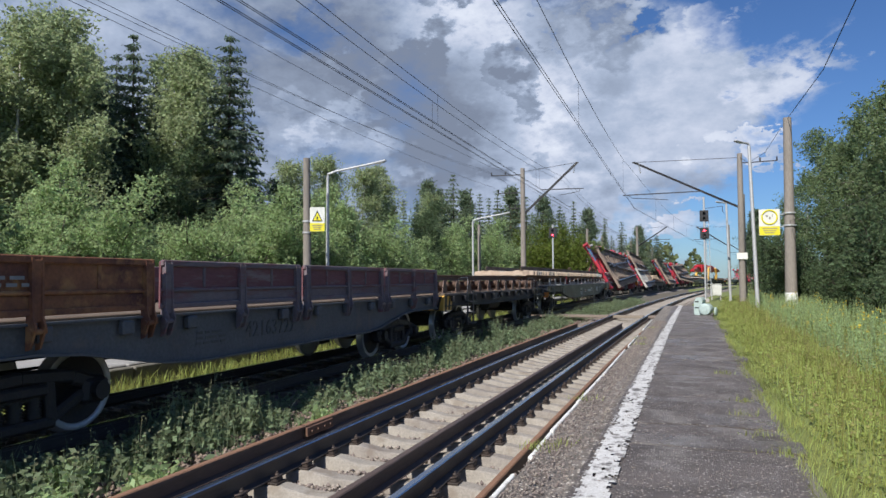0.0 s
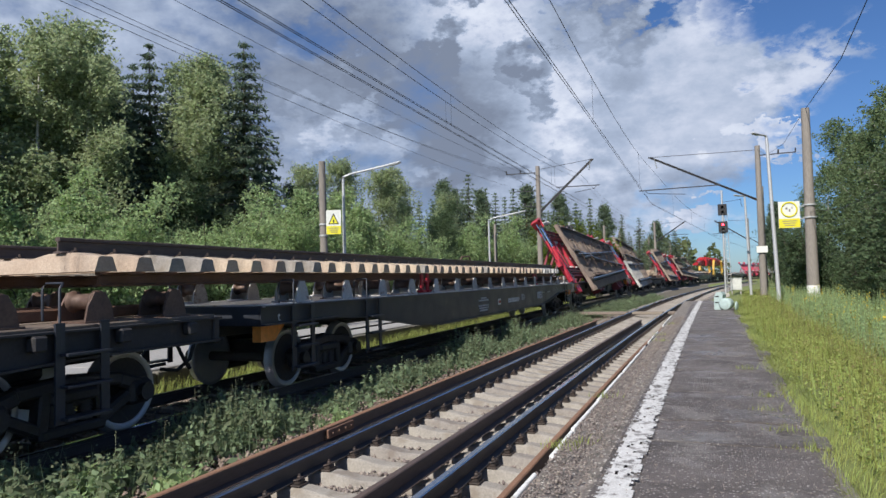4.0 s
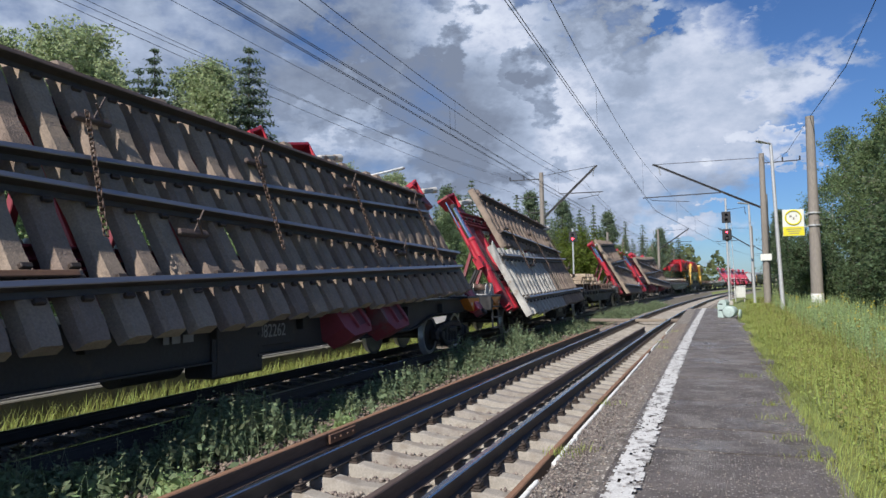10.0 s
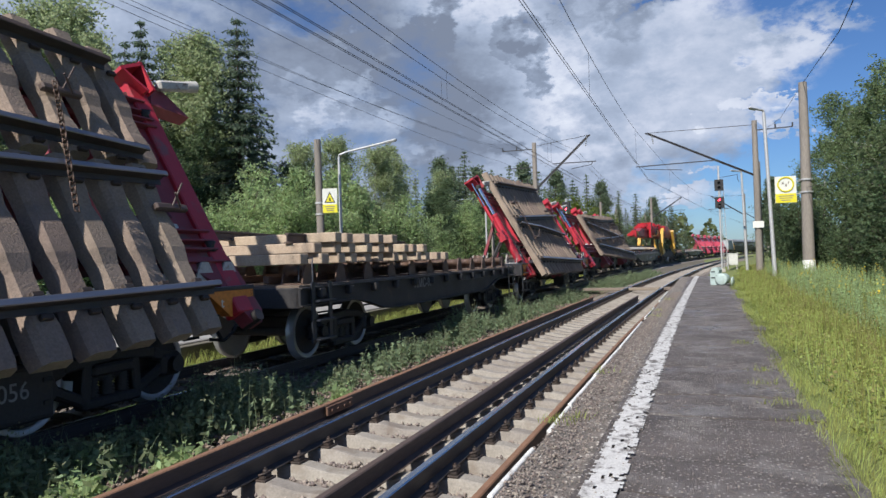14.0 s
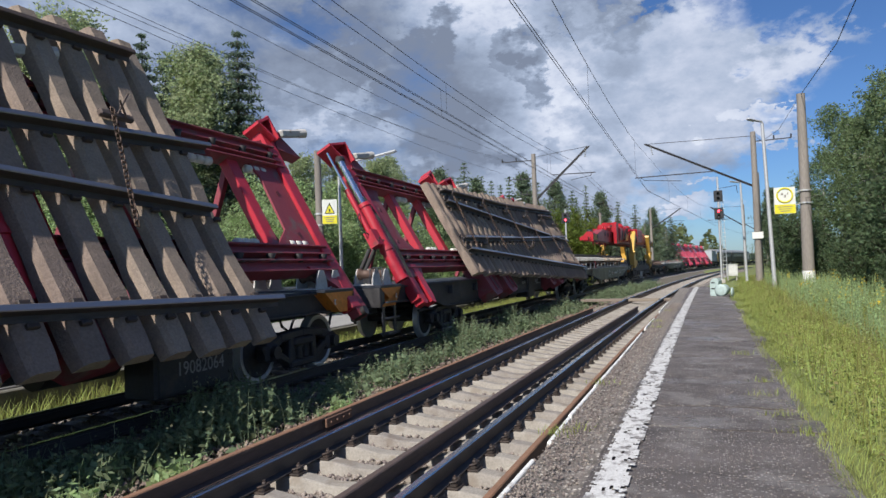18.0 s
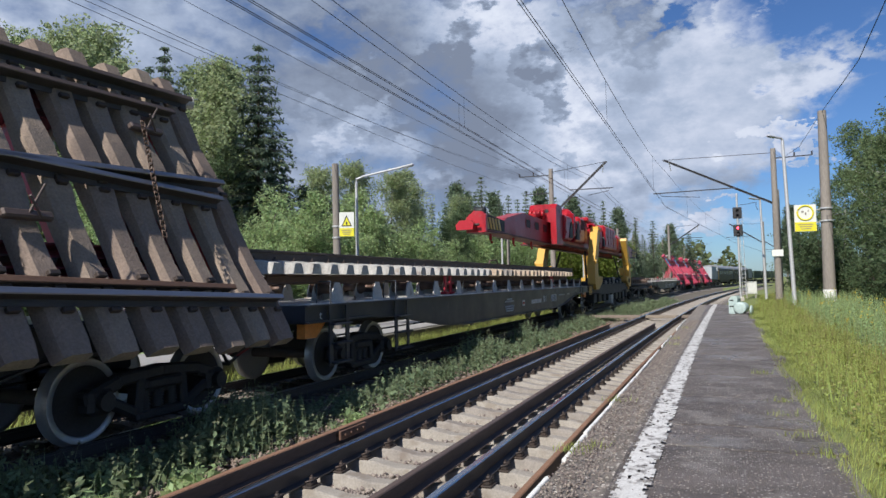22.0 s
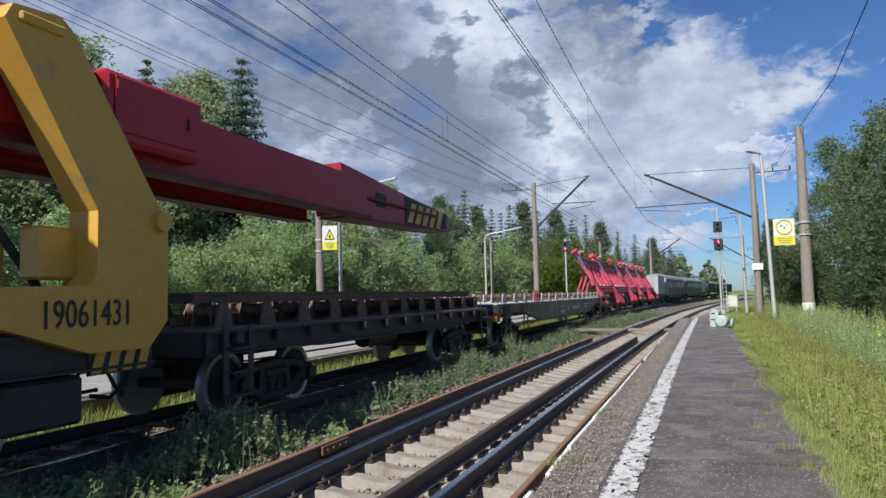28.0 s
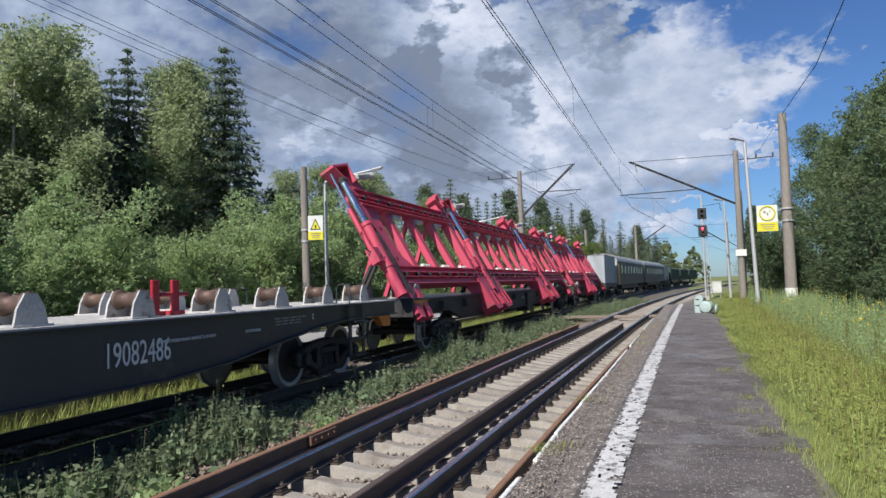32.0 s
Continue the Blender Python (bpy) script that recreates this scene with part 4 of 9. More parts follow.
def cable_set():
    """Overhead lines: contact wires and messengers over both tracks, feeders on the far side."""
    def run(name, label, pts, r=0.008):
        m = Mesh()
        m.tube(pts, r, 5, caps=False)
        return tagged(part(name, m, M["wire"]), label, "overhead wire", "overhead wires")

    def sag(z0, drop, s, span=50.0, at=46.0):
        u = ((s - at) / span) % 1.0
        return z0 - drop * 4 * u * (1 - u)

    ss = [-30 + 4 * i for i in range(60)]
    posts = [(-4.0, Vector((-2.8, -4, 0))), (46.0, Vector((-3.22, 46, 0))), (98.0, near_at(98, 0.0)[0]), (150.0, near_at(150, 0.0)[0])]

    def near_line(s, d=0.0):
        """The near wires run straight from pole to pole."""
        for (s0, p0), (s1, p1) in zip(posts, posts[1:]):
            if s <= s1 or s1 == 150:
                return p0.lerp(p1, (s - s0) / (s1 - s0)) + Vector((d, 0, 0))

    near_s = [s for s in ss[:46]] + [46]
    near_s.sort()
    for dl in (-0.03, 0.03):
        run("contact_wire", "black contact wire above the near track", [near_line(s, dl) + Vector((0, 0, 6.33)) for s in near_s])
        run("contact_wire", "black contact wire above the far track", [far_at(s, -0.08 + dl)[0] + Vector((0, 0, 6.62)) for s in ss[:45]])
        run("contact_wire", "black contact wire above the far track", [far_at(s, 0.10 + dl)[0] + Vector((0, 0, 6.72)) for s in ss[:45]])
    run("messenger_wire", "sagging messenger wire above the near track", [near_line(s) + Vector((0, 0, sag(8.7, 1.05, s))) for s in near_s], 0.009)
    for dl, z in ((-0.08, 8.35), (0.06, 8.57)):
        run("messenger_wire", "sagging messenger wire above the far track", [far_at(s, dl)[0] + Vector((0, 0, sag(z, 0.85, s))) for s in ss[:45]], 0.009)
    for lat, z, d, span in ((-5.5, 9.5, 1.25, 70), (-5.3, 9.3, 1.05, 60), (-5.05, 8.25, 0.5, 50), (-4.2, 9.2, 0.55, 60)):
        run("feeder_wire", "thin feeder wire on the far side's cross arms", [far_at(s, lat)[0] + Vector((0, 0, sag(z, d, s, span, 47.5))) for s in ss[:45]], 0.007)
    for s in (4, 20.5, 37, 56, 68, 80):
        for p, zc, zm in ((near_line(s), 6.33, sag(8.7, 1.05, s)), (far_at(s, -0.08)[0], 6.62, sag(8.35, 0.85, s)), (far_at(s, 0.06)[0] + Vector((0.04, 0, 0)), 6.72, sag(8.57, 0.85, s))):
            run("dropper", "thin dropper between messenger and contact wire", [p + Vector((0, 0, zc)), p + Vector((0, 0, zm))], 0.005)
    run("guy_cable", "black cable running to a pole", [(4.33, 33.9, 8.9), (4.3, 25, 8.55), (4.3, 15, 9.6), (4.3, 5, 11)], 0.014)
    run("guy_cable", "thin cable strung between poles", [(4.3, 33.9, 4.3), (4.4, 27, 3.85), (4.8, 20, 3.95), (5.4, 10, 4.9)], 0.010)
    run("guy_cable", "cable between the pole tops", [(4.33, 33.9, 8.9), (3.9, 39, 8.3), (3.4, 43, 8.4), (3.15, 46, 9.3)], 0.010)


cable_set()


# ---- trees and plants ----
def limb_points(rng, base, way, length, droop, n=6):
    pts = [np.array(base, float)]
    d = np.array(way, float)
    for i in range(n):
        d = d + rng.normal(size=3) * 0.12 + np.array((0, 0, -droop))
        d /= np.linalg.norm(d)
        pts.append(pts[-1] + d * length / n)
    return pts


def broadleaf(name, h, leaf, bark, seed, count, spread=0.26, low=0.16, size=(0.10, 0.2), droop=0.05, stems=1, weep=0.0, rise=0.7):
    """Mesh data of a broad-leaved tree h metres high: (wood, crown)."""
    rng = np.random.default_rng(seed)
    wood = Mesh()
    tips, reach = [], []
    for k in range(stems):
        lean = rng.normal(size=2) * (0.02 if stems == 1 else 0.22)
        pts = [np.array((lean[0] * h * u * u + 0.1 * math.sin(3 * u + seed + k), lean[1] * h * u * u + 0.08 * math.cos(4 * u + k), h * (1.0 if k == 0 else rng.uniform(0.6, 0.95)) * u)) for u in np.linspace(0, 1, 9)]
        r = 0.012 * h / (1 if stems == 1 else 1.6)
        wood.tube([tuple(p - np.array((0, 0, 0.3 if i == 0 else 0))) for i, p in enumerate(pts)], r, 7, r2=0.012)
        nl = int(9 + 1.6 * h)
        for i in range(nl):
            u = low + (0.98 - low) * (i + rng.random()) / nl
            base = np.array([np.interp(u * 8, range(9), [p[j] for p in pts]) for j in range(3)])
            a = rng.random() * 6.283
            prof = math.sin(min(1, (u - low) / (1 - low) * 0.85 + 0.18) * math.pi) ** 0.7
            ln = h * spread * (0.35 + 0.75 * prof) * rng.uniform(0.6, 1.15)
            lp = limb_points(rng, base, (math.cos(a), math.sin(a), rng.uniform(0.35, 0.9)), ln, droop)
            wood.tube([tuple(p) for p in lp], 0.028 * (1 - u * 0.6) * h / 10, 4, r2=0.006)
            for j in range(2, len(lp)):
                tips.append(lp[j])
                reach.append(0.10 * ln + 0.22)
    # leaves sit along fine twigs that leave the limbs, hanging on a birch and rising on a sapling
    tips, reach = np.array(tips), np.array(reach)
    per = 9
    k = count // per
    w = rng.random(len(tips)) ** 1.3 + 0.12
    pick = rng.choice(len(tips), k, p=w / w.sum())
    start = tips[pick] + rng.normal(size=(k, 3)) * (reach[pick] * 0.75)[:, None]
    way = rng.normal(size=(k, 3))
    way[:, 2] = way[:, 2] * 0.5 + (rise if not weep else -1.6 * weep * rng.random(k))
    way /= np.linalg.norm(way, axis=1, keepdims=True)
    ln = (0.45 + 0.75 * rng.random(k)) * reach[pick] * (1.5 + 1.2 * weep)
    f = rng.random((k, per))
    pts = start[:, None] + way[:, None] * (f * ln[:, None])[..., None]
    pts[..., 2] -= weep * 0.5 * (f * f * ln[:, None])
    pts = pts.reshape(-1, 3) + rng.normal(size=(k * per, 3)) * 0.055
    pts = pts[pts[:, 2] > 0.3]
    sz = rng.uniform(size[0], size[1], len(pts))
    up = np.zeros((len(pts), 3))
    up[:, 2] = -0.5 if weep else 0.2
    return wood.data(name + "_wood", M[bark], fix=False), leaf_mesh(name + "_leaves", pts, sz, up, M[leaf], rng, 1.25, 0.9, 3)


def spruce(name, h, leaf, seed, width=0.2, rows=26, per=9, dense=14, taper=1.0, bare=0.06):
    """Mesh data of a spruce: whorls of drooping boughs hung with sprays."""
    rng = np.random.default_rng(seed)
    wood = Mesh()
    wood.tube([(0, 0, -0.3), (0.03, 0.02, h * 0.5), (0, 0, h)], 0.013 * h, 7, r2=0.015)
    P, U, Z = [], [], []
    for i in range(rows):
        u = bare + (1 - bare) * (i / (rows - 1)) ** 0.92
        z = h * u
        r = h * width * ((1 - u) ** taper + 0.035) * rng.uniform(0.8, 1.12)
        n = max(4, int(per * (1 - u * 0.45)))
        for k in range(n):
            a = 6.283 * (k + rng.random() * 0.8) / n + i
            ln = r * rng.uniform(0.7, 1.15)
            rise = 0.35 * (u - 0.4)
            for q in range(max(3, int(dense * ln / (h * width) + 2))):
                f = (q + rng.random()) / max(3, int(dense * ln / (h * width) + 2))
                x = ln * f
                zz = z + rise * x - 0.36 * x * f + 0.12 * f ** 4 * ln
                side = rng.normal() * 0.16 * (0.3 + f) * (1.2 - f * 0.6)
                P.append((x * math.cos(a) - side * math.sin(a), x * math.sin(a) + side * math.cos(a), zz + rng.normal() * 0.05 - 0.06))
                U.append((math.cos(a) * 1.5, math.sin(a) * 1.5, -0.55 - 0.6 * rng.random()))
                Z.append(0.17 + 0.20 * (1 - u) * rng.uniform(0.6, 1.2))
            if u < 0.85:
                wood.tube([(0, 0, z), (ln * 0.5 * math.cos(a), ln * 0.5 * math.sin(a), z + rise * ln * 0.5 - 0.05 * ln), (ln * math.cos(a), ln * math.sin(a), z + rise * ln - 0.2 * ln)], 0.02 + 0.002 * h * (1 - u), 3, r2=0.006, caps=False)
    P, Z, U = np.repeat(np.array(P), 3, 0), np.repeat(np.array(Z), 3), np.repeat(np.array(U), 3, 0)
    P = P + rng.normal(size=P.shape) * np.array((0.08, 0.08, 0.045)) * (h / 13)
    return wood.data(name + "_wood", M["bark"], fix=False), leaf_mesh(name + "_needles", P, Z * rng.uniform(0.6, 1.05, len(Z)), U * 1.7, M[leaf], rng, 1.7, 0.55, 3)


def pine(name, h, seed, count=8000):
    rng = np.random.default_rng(seed)
    wood = Mesh()
    wood.tube([(0, 0, -0.3), (0.1, 0.05, h * 0.5), (0.05, 0.1, h)], 0.015 * h, 7, r2=0.03)
    tips = []
    for i in range(60):
        u = 0.22 + 0.78 * (i + rng.random()) / 60
        a = rng.random() * 6.283
        ln = h * 0.20 * (0.12 + 1.0 * ((1 - u) / 0.78) ** 0.75) * rng.uniform(0.6, 1.15)
        lp = limb_points(rng, (0.08 * u, 0.08 * u, h * u * 0.985), (math.cos(a), math.sin(a), rng.uniform(0.1, 0.6)), ln, -0.05, 5)
        wood.tube([tuple(p) for p in lp], 0.035, 4, r2=0.008)
        tips += lp[2:]
    tips.append(np.array((0.05, 0.1, h)))
    tips = np.array(tips)
    pick = rng.integers(0, len(tips), count)
    pts = tips[pick] + rng.normal(size=(count, 3)) * np.array((0.42, 0.42, 0.36)) * (1.25 - 0.75 * tips[pick][:, 2:] / h)
    up = np.zeros((count, 3))
    up[:, 2] = 0.6
    return wood.data(name + "_wood", M["bark_pine"], fix=False), leaf_mesh(name + "_needles", pts, rng.uniform(0.12, 0.26, count), up, M["needles_pine"], rng, 1.4, 0.7, 3)


def plant(kind, meshes, pos, height, ref, yaw, label, category):
    """One tree of its own from shared mesh data, grown to its height."""
    k = height / ref
    t = thing(kind, label, category, Matrix.Translation((pos[0], pos[1], ground_height(*pos[:2]) - 0.05)) @ Matrix.Rotation(yaw, 4, "Z"))
    for n, me in zip(("trunk", "crown"), meshes):
        part(n, me, None, t, m=Matrix.Diagonal((k, k, k, 1)))
    return t


def build_trees():
    rng = random.Random(11)
    birches = [broadleaf("birch", 11, "leaf_birch", "bark_birch", s, 22000, sp, 0.16, (0.075, 0.13), 0.10, 1, wp) for s, sp, wp in ((1, 0.17, 0.7), (2, 0.20, 0.6), (3, 0.15, 0.8))]
    birch_dark = broadleaf("alder", 10, "leaf_dark", "bark", 9, 18000, 0.21, 0.10, (0.08, 0.14), 0.02)
    right = [broadleaf("birch_right", 10, leaf, "bark_birch", s, 17000, 0.20, 0.06, (0.07, 0.12), 0.08, 1, 0.5) for s, leaf in ((5, "leaf_side"), (6, "leaf_dark"), (7, "leaf_side"))]
    spruces = [spruce("spruce", 13, "needles", s, w, 24, pr, dn, tp) for s, w, tp, pr, dn in ((1, 0.22, 0.72, 14, 20), (2, 0.25, 0.66, 15, 24), (3, 0.22, 0.75, 14, 20))]
    far_spruces = [spruce("far_spruce", 11, "needles_pine", s, w, 22, 8, 9, tp, 0.2) for s, w, tp in ((11, 0.17, 0.8), (12, 0.20, 0.7), (13, 0.15, 0.9))]
    pines = [pine("pine", 11, s) for s in (1, 2)]
    bushes = [broadleaf("sapling", 5, "leaf_young", "bark", s, 12000, 0.24, 0.04, (0.06, 0.105), -0.02, 3) for s in (21, 22, 23)]
    bush_l = broadleaf("willow", 5, "leaf_light", "bark", 31, 10000, 0.30, 0.04, (0.07, 0.13), 0.0, 4)
    bush_d = broadleaf("thicket", 4, "leaf_dark", "bark", 41, 6500, 0.36, 0.02, (0.065, 0.13), 0.0, 5)

    for x, y, h in [(-25.2, 18, 11.6), (-23.7, 18.4, 11.4), (-25.5, 20.9, 13.1), (-22.7, 19.6, 10.9), (-25.7, 23.8, 12.8), (-30, 26.5, 13.8), (-22.3, 25.7, 12.7),
                    (-22.7, 27.9, 13.1), (-25.2, 16.3, 11.3), (-24.2, 14, 10.5), (-22.2, 35.7, 9), (-21.9, 38.2, 9.5), (-19.7, 39.4, 9), (-19.7, 41.6, 9.5)]:
        plant("birch_tree", rng.choice(birches), (x, y), h, 11, rng.random() * 6, "tall birch with fine drooping green foliage", "tree")
    for x, y, h in [(-23.5, 30.5, 7.5), (-21.5, 33, 7), (-24.5, 16, 8), (-26, 22, 8), (-28.5, 19, 9), (-21, 24, 7), (-18, 46, 6.5), (-19, 50, 7.5)]:
        plant("alder_tree", birch_dark, (x, y), h, 10, rng.random() * 6, "dark leafy tree at the wood's edge", "tree")
    for x, y, h in [(-24.9, 12.8, 10.3), (-30.6, 19, 12.4), (-23.8, 24.3, 12.8), (-26.4, 25.9, 12.6), (-25.8, 27.9, 12.9), (-20.6, 27.1, 13.4), (-27.4, 20.1, 11.7), (-32.1, 27, 13.2),
                    (-26.7, 29.8, 12.8), (-25.7, 30.7, 13), (-20.9, 29.3, 8), (-23.2, 22, 10.6), (-23.2, 57.5, 8.4), (-13.9, 78.8, 10.3), (-4.8, 117.9, 9.7)]:
        plant("spruce_tree", spruces[1] if x == -20.6 else rng.choice(spruces), (x, y), h, 13, rng.random() * 6, "tall dark green spruce with drooping boughs", "tree")
    for x, y, h in [(-23, 51.1, 9), (-23.5, 55.2, 8.5), (-23.7, 61.6, 11), (-22.1, 60.1, 9.8), (-22.8, 66.2, 10.8), (-21.4, 66.7, 10.5), (-20.6, 69, 10.6), (-19.6, 72.4, 11.4), (-18.4, 73.7, 11.8),
                    (-15.5, 68.3, 10.3), (-15, 74.5, 10.9), (-13.1, 84, 11.4), (-11.6, 85.2, 10.6), (-10.2, 91.4, 10), (-8.6, 97.6, 10.1), (-7.3, 111.8, 10.4), (-3.6, 150, 8.4), (-6.5, 129.8, 9.1),
                    (6.3, 74.7, 8.4), (7.5, 89.8, 8.4), (10.5, 109.8, 7.3), (13.5, 129.8, 6.8)]:
        kind = rng.choice((0, 1, 1))
        plant("spruce_tree" if kind else "pine_tree", rng.choice(far_spruces if kind else pines), (x, y), h, 11, rng.random() * 6, "spruce with a pointed crown in the wood" if kind else "pine with a tapering dark crown in the wood", "tree")
    # the wood's edge along the far line, spruces and a few birches close together
    for i in range(44):
        at = 50 + i * 2.7 + rng.uniform(-1, 1)
        q = far_at(at, -rng.uniform(10.5, 13.5) - (2.5 if i % 3 == 0 else 0))[0]
        if i % 5 == 3:
            plant("birch_tree", birches[i % 3], (q.x, q.y), rng.uniform(7.5, 9.8), 11, rng.random() * 6, "slim birch among the conifers at the wood's edge", "tree")
        else:
            plant("spruce_tree", far_spruces[i % 3], (q.x, q.y), rng.uniform(8.6, 11.6), 11, rng.random() * 6, "slim dark spruce in the wood's edge", "tree")
    for x, y, h in [(6.7, 29.2, 10.2), (6.8, 33.3, 10.3), (6.9, 26.1, 10.1), (7.7, 24.8, 9.9), (7.2, 39.4, 10.5), (6.8, 45.5, 11.5), (5.9, 35.5, 8.6), (6.6, 51.6, 9.5), (6.8, 61.7, 8.7), (6.0, 25.4, 6.3), (6.2, 21.4, 5.2), (8.5, 20, 9), (9, 31, 11), (9.5, 37, 11)]:
        plant("birch_tree", rng.choice(right), (x + 0.9, y), h * 0.9, 10, rng.random() * 6, "leafy birch at the edge of the wood beside the platform", "tree")
    for x, y, h in [(-17.3, 15.2, 5.2), (-16.1, 14.9, 4.7), (-16.2, 13.4, 4.2), (-16.4, 16.1, 4.2), (-16, 17.9, 3.8), (-15.8, 12.3, 3.5), (-15.9, 16.6, 3.6), (-17.2, 12.1, 4.4), (-16.8, 10.8, 4.4), (-15.2, 19.8, 3.9),
                    (-15.8, 21.9, 4.9), (-15.7, 23.2, 5.3), (-15.6, 24.4, 5.7), (-15.4, 25.8, 5.2), (-15.5, 29.1, 6), (-15, 30.5, 5.5), (-14.5, 31.9, 4.9), (-14.3, 34.1, 4.6), (-15, 27.1, 4.5), (-15.3, 18.5, 4.7), (-16.3, 47.3, 5.6), (-16.3, 51.5, 6.3), (-14.9, 53, 6.4), (-16.1, 42, 4.5), (-14.3, 56.2, 5.6)]:
        plant("birch_sapling", rng.choice(bushes), (x, y), h, 5, rng.random() * 6, "bushy young birch with light green leaves", "sapling")
    for x, y, h in [(-10.3, 61.1, 6.7), (-12.4, 62.8, 6.7), (-10.2, 66.4, 6), (-14, 60, 6)]:
        plant("willow_bush", bush_l, (x, y), h, 5, rng.random() * 6, "yellow-green willow bush beyond the far track", "bush")
    for x, y, h in [(7.4, 29.5, 5.5), (5.6, 23.4, 3.6), (5.8, 19.4, 3), (6.8, 35.2, 4.3), (5.1, 39.7, 4.2), (5.2, 47.7, 4.3), (5.2, 53.8, 4), (5.2, 27.6, 2.5), (5.2, 21.6, 1.9), (6.2, 61.8, 3.1), (5, 36.7, 2.6), (4.9, 41.7, 2.4), (8, 75, 5), (10, 95, 5), (12, 110, 6), (-22, 44, 5), (-20.5, 36, 4), (-19.5, 31, 4), (-19, 21, 3.5), (-20, 17, 3.5), (-20.5, 26, 4), (-20, 55, 5), (-18.5, 62, 5)]:
        plant("thicket_bush", bush_d, (x, y), h, 4, rng.random() * 6, "dense dark green undergrowth bush", "bush")

    # far woods round the bend, one uneven belt
    r2 = np.random.default_rng(8)
    n = 26000
    a = r2.uniform(-0.9, 0.9, n)
    dist = r2.uniform(165, 300, n)
    hh = 8.5 + 3.5 * np.sin(a * 31) * np.cos(a * 77) + 2.0 * np.sin(a * 190)
    pts = np.stack([np.sin(a) * dist, np.cos(a) * dist, r2.random(n) ** 0.6 * hh], 1)
    track = np.array([far_at(float(q))[0].x for q in np.minimum(pts[:, 1], 235)])
    pts = pts[np.abs(pts[:, 0] - track - 3) > 9]
    up = np.zeros_like(pts)
    up[:, 2] = 0.6
    me = leaf_mesh("far_woods", pts, r2.uniform(0.8, 2.0, len(pts)), up, M["far_leaf"], r2)
    tagged(new("far_woods", me), "distant mixed wood closing the view along the line", "woods", kind="stuff")


def blades(name, xy, z, hts, wid, mat, rng, label, category, lean=0.35, swirl=False):
    """Grass as one mesh: a bent tapering blade for each point."""
    n = len(xy)
    a = rng.random(n) * 6.283
    if swirl:
        a = np.array([9.0 * noise.noise((x * 1.1, y * 0.7, 4)) for x, y in xy]) + rng.normal(size=n) * 0.8
    side = np.stack([np.cos(a), np.sin(a), np.zeros(n)], 1) * wid[:, None]
    ln = np.stack([np.cos(a + 1.3), np.sin(a + 1.3), np.zeros(n)], 1) * (hts * lean * (0.15 + 1.1 * rng.random(n) ** 1.4))[:, None]
    b = np.concatenate([xy, z[:, None]], 1)
    up = np.zeros((n, 3))
    up[:, 2] = hts
    v = np.empty((n, 5, 3))
    v[:, 0], v[:, 1] = b - side, b + side
    v[:, 2], v[:, 3] = b + up * 0.55 + ln * 0.35 + side * 0.8, b + up * 0.55 + ln * 0.35 - side * 0.8
    v[:, 4] = b + up + ln
    i = np.arange(n)[:, None] * 5
    f = np.concatenate([i + np.array([[0, 1, 2]]), i + np.array([[0, 2, 3]]), i + np.array([[3, 2, 4]])])
    me = raw_mesh(name, v.reshape(-1, 3), f, mat)
    return tagged(new(name, me), label, category, kind="stuff")


def stalks(name, xy, z, hts, mats, rng, label, category, leaves=9, size=0.10, heads=0.45):
    """Tall herbs as one mesh: thin stalks with small leaves and seed heads."""
    P, S, U, K = [], [], [], []
    n = len(xy)
    lean = rng.normal(size=(n, 2)) * 0.12
    for j in range(leaves):
        f = (j + 0.6) / leaves
        p = np.concatenate([xy + lean * (hts * f)[:, None], (z + hts * f)[:, None]], 1)
        p[:, :2] += rng.normal(size=(n, 2)) * 0.05 * (1.2 - f)
        P.append(p)
        S.append(size * rng.uniform(0.6, 1.3, n) * (1.15 - 0.6 * f))
    P, S = np.concatenate(P), np.concatenate(S)
    me = leaf_mesh(name, P, S, np.tile(np.array((0, 0, 0.3)), (len(P), 1)), mats[0], rng, 1.7)
    tagged(new(name, me), label, category, kind="stuff")
    b = np.concatenate([xy, z[:, None]], 1)
    t = np.concatenate([xy + lean * hts[:, None], (z + hts)[:, None]], 1)
    side = np.zeros((n, 3))
    side[:, 0] = 0.005
    v = np.stack([b - side, b + side, t + side * 0.5, t - side * 0.5], 1)
    me = raw_mesh(name + "_stalks", v.reshape(-1, 3), np.arange(4 * n).reshape(n, 4), mats[0])
    tagged(new(name + "_stalks", me), "thin stalks of " + label, category, kind="stuff")
    k = rng.random(n) < heads
    q = np.repeat(t[k], 5, 0) + rng.normal(size=(k.sum() * 5, 3)) * np.array((0.035, 0.035, 0.05))
    me = leaf_mesh(name + "_heads", q, rng.uniform(0.02, 0.05, len(q)), np.zeros_like(q), mats[1], rng)
    tagged(new(name + "_heads", me), "pale seed heads of " + label, category, kind="stuff")


